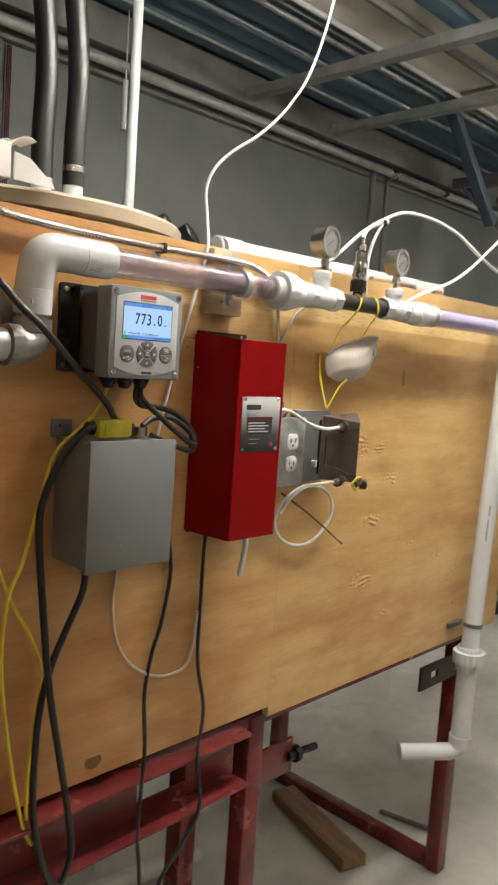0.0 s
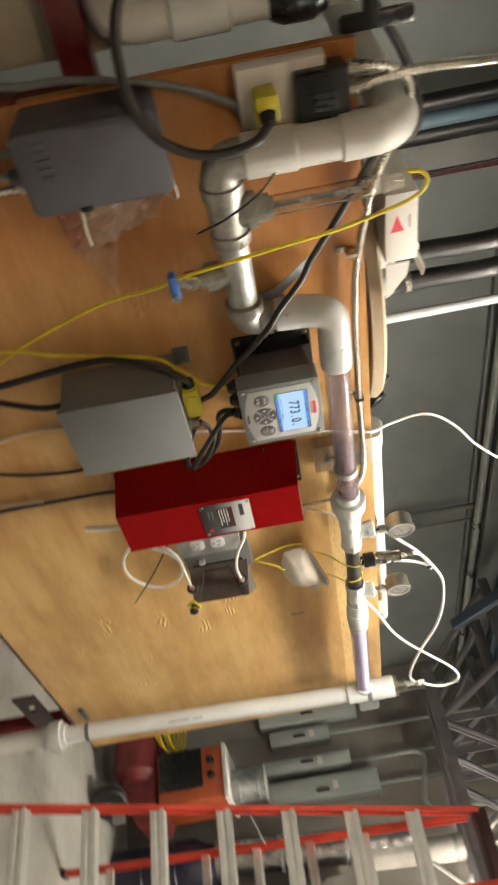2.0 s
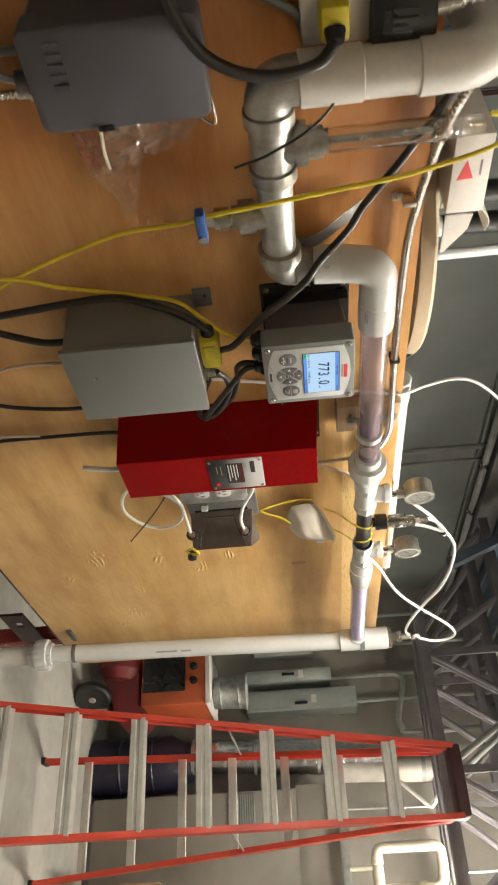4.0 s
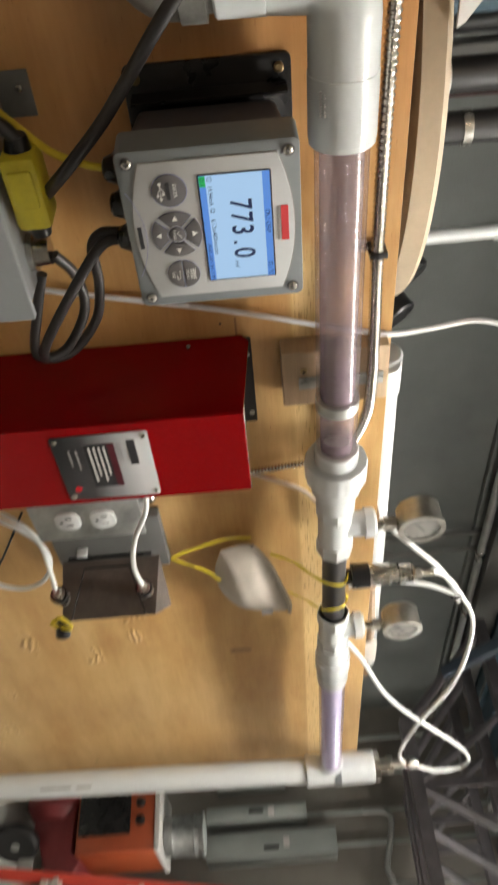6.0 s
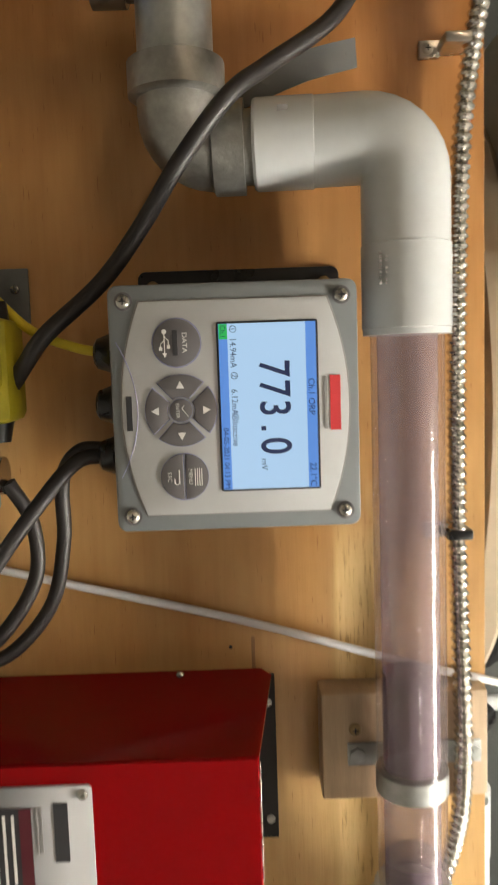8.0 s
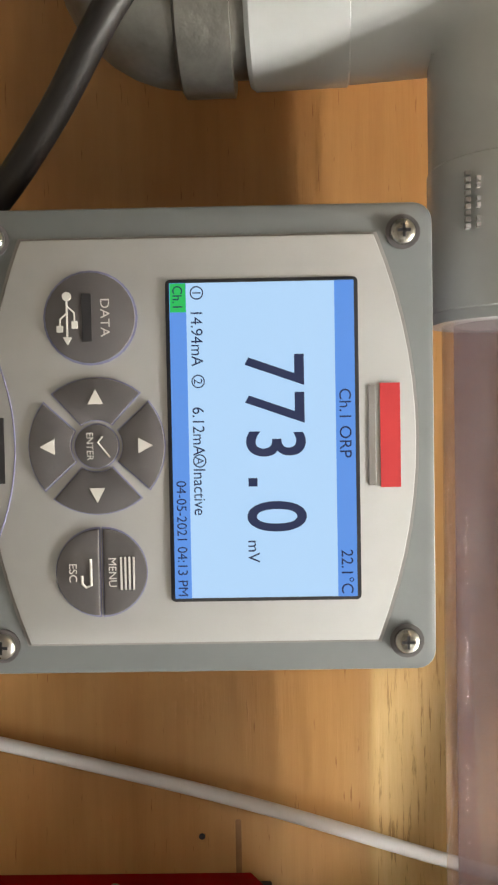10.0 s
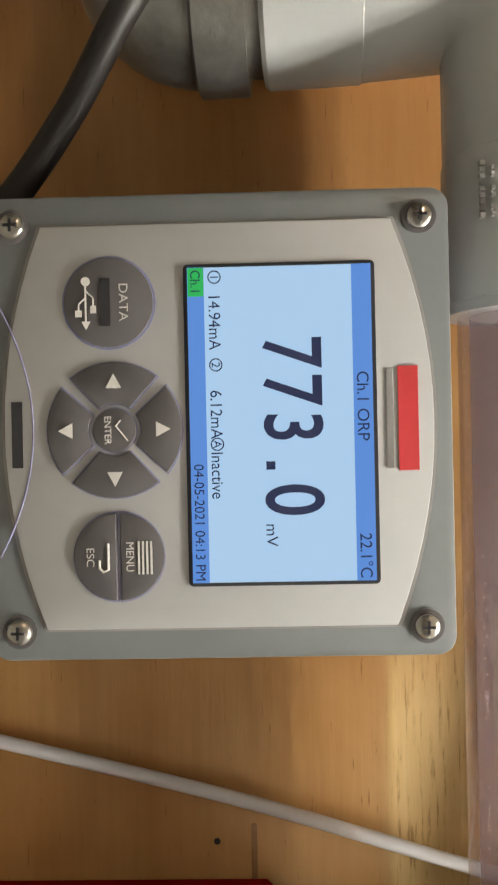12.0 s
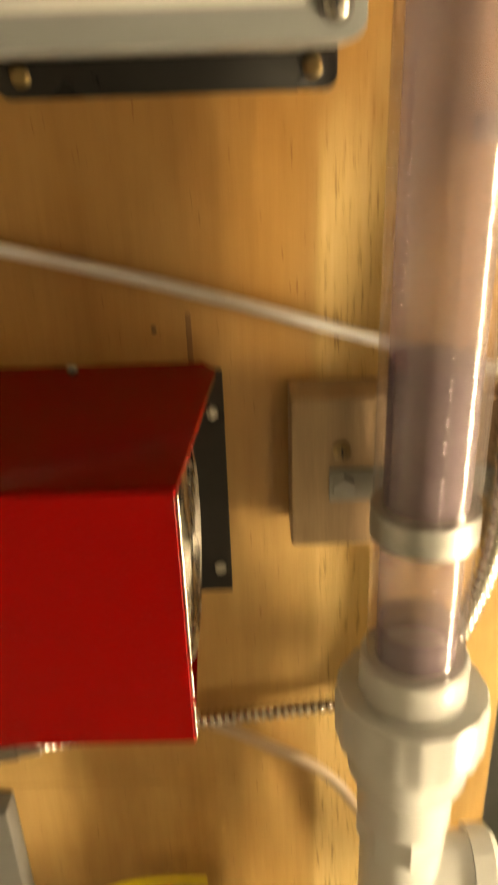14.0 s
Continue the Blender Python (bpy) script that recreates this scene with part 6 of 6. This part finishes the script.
# ---------------------------------------------------------------- beyond the board's dark end
solid("side_strip", box(B(), (-0.69, 0.075, 1.05), (-0.596, 0.095, 1.93), 0.003), TANBOARD, "dull tan board standing behind the stand", "board")
side = thing("side_pipework", (-0.72, 0.1, 0.0), "white plastic pipe with a red-capped valve beside the board", "pipe")
part("riser", rod(B(), (-0.637, 0.045, 1.64), (-0.637, 0.045, 2.45), 0.030, 20), PVCGREY, side)
part("elbow", sweep(B(), [(-0.637, 0.045, 1.64), (-0.637, 0.045, 1.61), (-0.645, 0.055, 1.585), (-0.665, 0.08, 1.57), (-0.85, 0.29, 1.57)], 0.030, 20), PVCGREY, side)
part("collar", lathe(B(), (-0.637, 0.045, 1.66), (0, 0, 1), [(0, 0.03), (0.003, 0.036), (0.08, 0.036), (0.083, 0.03)], 20), PVC, side)
part("collar", lathe(B(), (-0.637, 0.045, 1.96), (0, 0, 1), [(0, 0.03), (0.003, 0.037), (0.10, 0.037), (0.103, 0.03)], 20), PVC, side)
part("valve", lathe(B(), (-0.637, 0.045, 1.795), (0, 0, 1), [(0, 0.034), (0.02, 0.042), (0.06, 0.042), (0.08, 0.032)], 16), BLACKPL, side, "black valve body")
part("valve_cap", lathe(B(), (-0.677, 0.035, 1.835), (-1, -0.2, 0), [(0, 0.030), (0.05, 0.030), (0.05, 0.036), (0.10, 0.036), (0.108, 0.026)], 16), RED, side, "red valve cap")
part("lever", box(B(), (-0.602, 0.004, 1.885), (-0.578, 0.020, 1.99), 0.006), BLACKPL, side)
part("lever_hub", rod(B(), (-0.637, 0.02, 1.93), (-0.585, 0.012, 1.93), 0.012, 12), BLACKPL, side)
pale = thing("side_tank", (-1.15, 0.55, 0.0), "pale greenish plastic tank beside the stand", "tank")
part("shell", lathe(B(), (-1.15, 0.50, 0.0), (0, 0, 1), [(0, 0.36), (0.02, 0.38), (1.80, 0.38), (1.86, 0.36), (1.88, 0.25)], 48), mat("pale_green_tank", (0.50, 0.52, 0.44), 0.45, var=0.1, scale=3), pale)

# ---------------------------------------------------------------- under and behind the stand
solid("lumber_offcut", box(B(), (-0.05, -0.23, 0.0), (0.05, 0.23, 0.045), 0.004), LUMBER, "dirty lumber offcut on the floor", "lumber").matrix_world = Matrix.Translation((1.345, 0.46, 0.0)) @ Matrix.Rotation(radians(-16), 4, "Z")
solid("floor_bar", rod(B(), (1.625, 0.37, 0.010), (1.672, 0.19, 0.010), 0.009, 8), JOIST, "dark steel bar lying on the floor", "bar")
solid("plinth", box(B(), (-0.70, 0.0, 0.0), (0.0, 0.40, 0.75), 0.006), CARTONWHITE, "pale grey cabinet standing askew by the back wall", "cabinet").matrix_world = Matrix.Translation((2.50, 0.92, 0.0)) @ Matrix.Rotation(radians(-25.5), 4, "Z")
solid("floor_pipe", rod(B(), (0.1, 0.75, 0.03), (0.9, 0.62, 0.03), 0.028, 18), PVCGREY, "soiled white pipe lying on the floor", "pipe")


# ---------------------------------------------------------------- step ladder
def ladder():
    t = thing("step_ladder", (2.45, -0.11, 0.0), "red fibreglass step ladder with aluminium steps, standing open", "ladder")
    top = 2.36
    fx = lambda z: 2.45 + (3.17 - 2.45) * z / top
    fy = lambda z: (0.156 - 0.075 * z, -0.442 + 0.042 * z)
    rx = lambda z: 3.84 - (3.84 - 3.24) * z / top
    ry = lambda z: (0.180 - 0.086 * z, -0.472 + 0.055 * z)

    def rail(x0, y0, x1, y1, z1):
        b = B()
        s = 1 if y0 > -0.12 else -1
        prof = [(-0.038, -0.013), (0.038, -0.013), (0.038, 0.013), (0.031, 0.013), (0.031, -0.005), (-0.031, -0.005), (-0.031, 0.013), (-0.038, 0.013)]
        ends = [[b.verts.new((x + px, y - s * py, z)) for px, py in prof] for x, y, z in ((x0, y0, 0.0), (x1, y1, z1))]
        for k in range(8):
            b.faces.new((ends[0][k], ends[0][(k + 1) % 8], ends[1][(k + 1) % 8], ends[1][k]))
        b.faces.new(ends[0][::-1])
        b.faces.new(ends[1])
        bmesh.ops.recalc_face_normals(b, faces=b.faces[:])
        return b

    for s in (0, 1):
        part("front_rail", rail(fx(0), fy(0)[s], fx(top), fy(top)[s], top), LADDERRED, t)
        part("rear_rail", rail(rx(0), ry(0)[s], rx(top), ry(top)[s], top - 0.05), LADDERRED, t)
        part("foot", box(B(), (fx(0) - 0.045, fy(0)[s] - 0.02, 0.0), (fx(0) + 0.045, fy(0)[s] + 0.02, 0.03), 0.004), RUBBER, t)
        part("foot", box(B(), (rx(0) - 0.045, ry(0)[s] - 0.02, 0.0), (rx(0) + 0.045, ry(0)[s] + 0.02, 0.03), 0.004), RUBBER, t)
        part("spreader", rod(B(), (fx(1.25), fy(1.25)[s], 1.25), (rx(1.25), ry(1.25)[s], 1.25), 0.005, 8), STRUT, t)
    for k in range(7):
        z = 0.255 + 0.2955 * k
        b = B()
        for dz in (-0.034, 0.006):
            box(b, (fx(z) - 0.034, fy(z)[1] + 0.004, z + dz), (fx(z) + 0.030, fy(z)[0] - 0.004, z + dz + 0.028), 0.004, 1)
        box(b, (fx(z) - 0.026, fy(z)[1] + 0.006, z - 0.030), (fx(z) + 0.028, fy(z)[0] - 0.006, z + 0.030))
        st = part("step", b, ALU, t)
        for s in (0, 1):
            for dx in (-0.02, 0.02):
                part("rivet", lathe(B(), (fx(z) + dx - 0.002, fy(z)[s] + (0.008 if s == 0 else -0.008), z), (0, 1 if s == 0 else -1, 0), [(0, 0.005), (0.003, 0.004)], 8), ALU, st)
        if k < 6:
            part("rear_bar", box(B(), (rx(z) - 0.016, ry(z)[1], z + 0.03), (rx(z) + 0.016, ry(z)[0], z + 0.075), 0.003), ALU, t)
    part("top_cap", box(B(), (3.13, -0.350, top - 0.03), (3.29, -0.014, top + 0.03), 0.012), DARKCAP, t, "dirty red top cap, its shade put into the colour")


ladder()


# ---------------------------------------------------------------- the far end of the room
cart = thing("compressor_cart", (4.6, 0.75, 0.0), "orange wheeled machine with a dark red hood and a hose coil", "machine")
part("body", box(B(), (4.40, 0.635, 0.46), (4.85, 1.00, 0.93), 0.02), ORANGE, cart)
part("edge_trim", box(B(), (4.39, 0.63, 0.925), (4.86, 1.005, 0.955), 0.004), CARTONWHITE, cart, "white worn edge")
part("panel", box(B(), (4.392, 0.73, 0.475), (4.402, 0.995, 0.78), 0.003), BLACKPL, cart)
for y in (0.80, 0.90):
    part("knob", lathe(B(), (4.395, y, 0.84), (-1, 0, 0), [(0, 0.03), (0.02, 0.026), (0.03, 0.02)], 16), BLACKPL, cart)
hood = [(0.80, 0.20), (0.62, 0.27), (0.545, 0.30), (0.545, 0.46), (0.62, 0.50), (0.66, 0.44), (1.30, 0.44), (1.36, 0.30), (1.20, 0.17)]
b = B()
ends = [[b.verts.new((x, y, z)) for y, z in hood] for x in (4.42, 4.80)]
for k in range(9):
    b.faces.new((ends[0][k], ends[0][(k + 1) % 9], ends[1][(k + 1) % 9], ends[1][k]))
b.faces.new(ends[0][::-1])
b.faces.new(ends[1])
bmesh.ops.recalc_face_normals(b, faces=b.faces[:])
bmesh.ops.bevel(b, geom=b.edges[:], offset=0.02, segments=2, profile=0.5, affect="EDGES")
part("hood", b, CAPRED, cart, "dark red slanted hood")
part("tank", lathe(B(), (4.50, 0.82, 0.29), (0.0, 1, 0.06), [(0, 0.02), (0.03, 0.12), (0.10, 0.17), (0.65, 0.17), (0.72, 0.12), (0.75, 0.03)], 28), CAPRED, cart, "dark red tank")
for y in (0.74, 1.30):
    axle = Vector((-0.5, -0.87, 0))
    hub = Vector((4.37, y, 0.13))
    wheel = part("wheel", lathe(B(), hub, axle, [(0, 0.08), (0.0, 0.115), (0.012, 0.13), (0.05, 0.13), (0.062, 0.115), (0.062, 0.08)], 28), RUBBER, cart)
    part("rim", lathe(B(), hub + axle * 0.01, axle, [(0, 0.085), (0.045, 0.083), (0.052, 0.075), (0.040, 0.05), (0.048, 0.03), (0.058, 0.02)], 20), STRUT, wheel)
part("plate", box(B(), (4.36, 0.57, 0.15), (4.37, 0.63, 0.24), 0.002), STRUT, cart, "pale maker's plate")
for k in range(6):
    rr = 0.12 + 0.014 * (k % 3)
    part("hose_coil", sweep(B(), [(4.45 + 0.9 * rr * math.sin(a), 1.20 + 1.2 * rr * math.cos(a), 0.50 + 0.02 * k + 0.3 * rr * math.sin(a)) for a in (2 * math.pi * j / 24 for j in range(25))], 0.009, 8), YELLOW, cart, "yellow hose coil")

pail = thing("metal_pail", (4.62, 0.76, 0.95), "grey metal pail standing on the orange machine", "pail")
part("body", lathe(B(), (4.62, 0.76, 0.956), (0, 0, 1), [(0, 0.10), (0.005, 0.108), (0.05, 0.11), (0.055, 0.115), (0.065, 0.11), (0.18, 0.115), (0.185, 0.12), (0.20, 0.115), (0.225, 0.116), (0.225, 0.125), (0.24, 0.125), (0.24, 0.112), (0.02, 0.10)], 32), ZINC, pail)
part("lid", lathe(B(), (4.62, 0.76, 1.186), (0, 0, 1), [(0, 0.112), (0.012, 0.106)], 32), PANELGREY, pail)

for y0, y1, z0, z1, d, lab in ((1.36, 1.66, 1.15, 1.95, 0.16, "grey electrical panel on the far wall"), (1.20, 1.32, 1.22, 1.70, 0.12, "small grey switch box on the far wall"), (0.965, 1.06, 1.155, 1.83, 0.20, "grey disconnect switch box on the far wall"), (0.735, 0.895, 1.15, 2.01, 0.20, "tall grey electrical panel with a pale label")):
    t = thing("electrical_panel", (5.2, y0, z0), lab, "panel", "electrical panels")
    part("case", box(B(), (5.298 - d, y0, z0), (5.298, y1, z1), 0.006), PANELGREY, t)
    part("door", box(B(), (5.290 - d, y0 + 0.02, z0 + 0.03), (5.298 - d, y1 - 0.02, z1 - 0.03), 0.003), PANELGREY, t)
    part("handle", box(B(), (5.270 - d, y0 + 0.04, (z0 + z1) / 2 - 0.05), (5.290 - d, y0 + 0.06, (z0 + z1) / 2 + 0.05), 0.003), BLACKPL, t)
    part("label", box(B(), (5.2875 - d, (y0 + y1) / 2 - 0.03, (z0 + z1) / 2 + 0.08), (5.2902 - d, (y0 + y1) / 2 + 0.03, (z0 + z1) / 2 + 0.12)), CARTONWHITE, t)
    part("conduit", rod(B(), (5.25, (y0 + y1) / 2, z1), (5.25, (y0 + y1) / 2, 3.1), 0.014, 12), PANELGREY, t)
for y in (1.38, 1.55):
    solid("motor_starter", lathe(B(), (5.05, y, 1.98), (0, 0, 1), [(0, 0.05), (0.02, 0.06), (0.14, 0.06), (0.16, 0.04)], 20), PANELGREY, "round grey fitting above the panel", "fitting", "panel fittings")
cable("wall_cable", [(5.1, 0.97, 2.20), (5.1, 0.967, 2.318), (5.1, 0.94, 2.37), (5.1, 0.90, 2.385), (5.1, 0.76, 2.35), (5.1, 0.627, 2.31), (5.1, 0.56, 2.33), (5.1, 0.523, 2.40), (5.1, 0.52, 3.0)], 0.020, STRUT, "bent conduit above the panels", "conduit")

duct = thing("foil_duct", (5.0, 0.45, 0.0), "foil wrapped round duct lying along the wall", "duct")
for k in range(3):
    z = 0.76 + 0.46 * k
    part("section", lathe(B(), (4.95 + 0.012 * k, 0.405 - 0.025 * k, z), (0.026, -0.054, 1), [(0, 0.118)] + [(0.03 * j, 0.118 + 0.004 * math.sin(j * 2.3 + k)) for j in range(1, 15)] + [(0.45, 0.118)], 26), FOIL, duct)
    part("band", lathe(B(), (4.95 + 0.012 * k, 0.405 - 0.025 * k, z), (0.026, -0.054, 1), [(-0.01, 0.124), (0.012, 0.124)], 26), STRUT, duct, "dull steel band")
drum = thing("dark_drum", (4.95, 0.36, 0.0), "dark navy drum under the foil duct", "drum")
part("shell", lathe(B(), (4.98, 0.37, 0.0), (0, 0, 1), [(0, 0.19), (0.01, 0.20), (0.22, 0.20), (0.23, 0.208), (0.24, 0.20), (0.46, 0.20), (0.47, 0.208), (0.48, 0.20), (0.60, 0.20), (0.68, 0.15), (0.75, 0.13)], 36), DARKNAVY, drum)

cab = thing("air_handler", (5.05, -0.2, 0.0), "pale grey louvred cabinet against the far wall", "cabinet")
part("body", box(B(), (4.85, -0.75, 0.05), (5.295, 0.13, 1.76), 0.008), WALLPALE, cab)
part("base", box(B(), (4.87, -0.73, 0.0), (5.295, 0.11, 0.05)), JOIST, cab)
for k in range(12):
    part("louvre", box(B(), (4.838, -0.09, 1.02 + 0.016 * k), (4.852, 0.11, 1.027 + 0.016 * k), 0.001), PANELGREY, cab)
part("top_panel", box(B(), (4.845, -0.74, 1.50), (4.852, 0.15, 1.78), 0.002), WALLPALE, cab)

wl = thing("wall_piping", (4.7, -0.3, 1.8), "cream plastic pipe loop with fittings on the far wall", "pipe")
XW = 4.72
part("loop", sweep(B(), [*elbow_path((XW, -0.44, 2.0), (XW, -0.285, 2.0), (XW, -0.285, 2.2), 0.05), *elbow_path((XW, -0.285, 2.25), (XW, -0.285, 2.42), (XW, -0.36, 2.42), 0.05), *elbow_path((XW, -0.40, 2.42), (XW, -0.525, 2.40), (XW, -0.525, 2.30), 0.05), (XW, -0.525, 2.03)], 0.034, 18), CREAM, wl)
part("down_run", sweep(B(), [*elbow_path((XW, -0.40, 2.0), (XW, -0.56, 2.0), (XW, -0.60, 1.95), 0.04), (XW, -0.66, 1.93), (XW, -0.70, 1.84), (XW, -0.70, 1.60)], 0.036, 18), CREAM, wl)
part("fitting", lathe(B(), (XW, -0.61, 1.93), (0, 0, -1), [(0, 0.045), (0.04, 0.045), (0.04, 0.06), (0.09, 0.06), (0.09, 0.05), (0.15, 0.05)], 18), CREAM, wl)
part("collar", lathe(B(), (XW, -0.33, 2.0), (0, -1, 0), [(0, 0.036), (0.002, 0.041), (0.05, 0.041), (0.052, 0.036)], 18), CREAM, wl)
part("collar", lathe(B(), (XW, -0.525, 2.30), (0, 0, -1), [(0, 0.036), (0.002, 0.041), (0.05, 0.041), (0.052, 0.036)], 18), CREAM, wl)
part("branch", rod(B(), (XW, -0.40, 1.98), (XW, -0.40, 1.82), 0.014, 12), CREAM, wl)
part("bracket", rod(B(), (XW, 0.11, 2.22), (XW, -0.06, 2.40), 0.014, 8), ALU, wl)
part("bracket", rod(B(), (XW, -0.06, 2.40), (XW, 0.09, 2.545), 0.018, 8), ALU, wl)
part("hanger", rod(B(), (XW, -0.45, 2.42), (XW, -0.45, 3.1), 0.008, 8), ZINC, wl)
part("tie_rod", rod(B(), (XW + 0.1, -0.03, 1.85), (XW + 0.1, -0.04, 2.42), 0.006, 8), CARTONWHITE, wl)
solid("wall_strut", box(B(), (4.76, -0.68, 1.775), (4.83, 0.06, 1.83), 0.004), STRUT, "pale steel strut carrying the wall piping", "strut")
insul = thing("insulated_pipe", (5.0, 0.2, 2.0), "bright foil wrapped pipe ending near the ceiling", "pipe")
part("pipe", rod(B(), (4.96, 0.262, 1.72), (4.96, 0.225, 2.48), 0.086, 24), DULLWRAP, insul, "dull canvas-wrapped stretch")
part("band", rod(B(), (4.96, 0.2305, 2.40), (4.96, 0.2285, 2.43), 0.088, 24), STRUT, insul)

bx = thing("cardboard_box", (4.4, -0.75, 0.0), "large open brown cardboard box on the floor", "carton")
part("body", box(B(), (4.20, -1.20, 0.0), (4.72, -0.458, 0.42), 0.004), CARTON, bx)
part("flap", box(B(), (4.20, -0.462, 0.422), (4.60, -0.457, 0.66)), CARTON, bx, "paler raised flap")
part("flap", prism(B(), [(4.20, 0.42), (4.205, 0.42), (4.17, 0.62), (4.165, 0.62)], -0.50, -1.18), CARTON, bx)
part("flap", prism(B(), [(4.72, 0.42), (4.715, 0.42), (4.79, 0.60), (4.795, 0.60)], -0.48, -1.18), CARTON, bx)
t = thing("white_pail", (4.6, -0.62, 0.0), "white plastic pail by the far wall", "pail")
part("body", lathe(B(), (4.95, -0.95, 0.0), (0, 0, 1), [(0, 0.13), (0.01, 0.135), (0.36, 0.15), (0.36, 0.158), (0.375, 0.158)], 28), CARTONWHITE, t)
solid("hanging_box", box(B(), (3.78, -0.14, 2.86), (4.15, 0.34, 3.0), 0.008), PANELGREY, "pale grey box hung between the joists", "box")
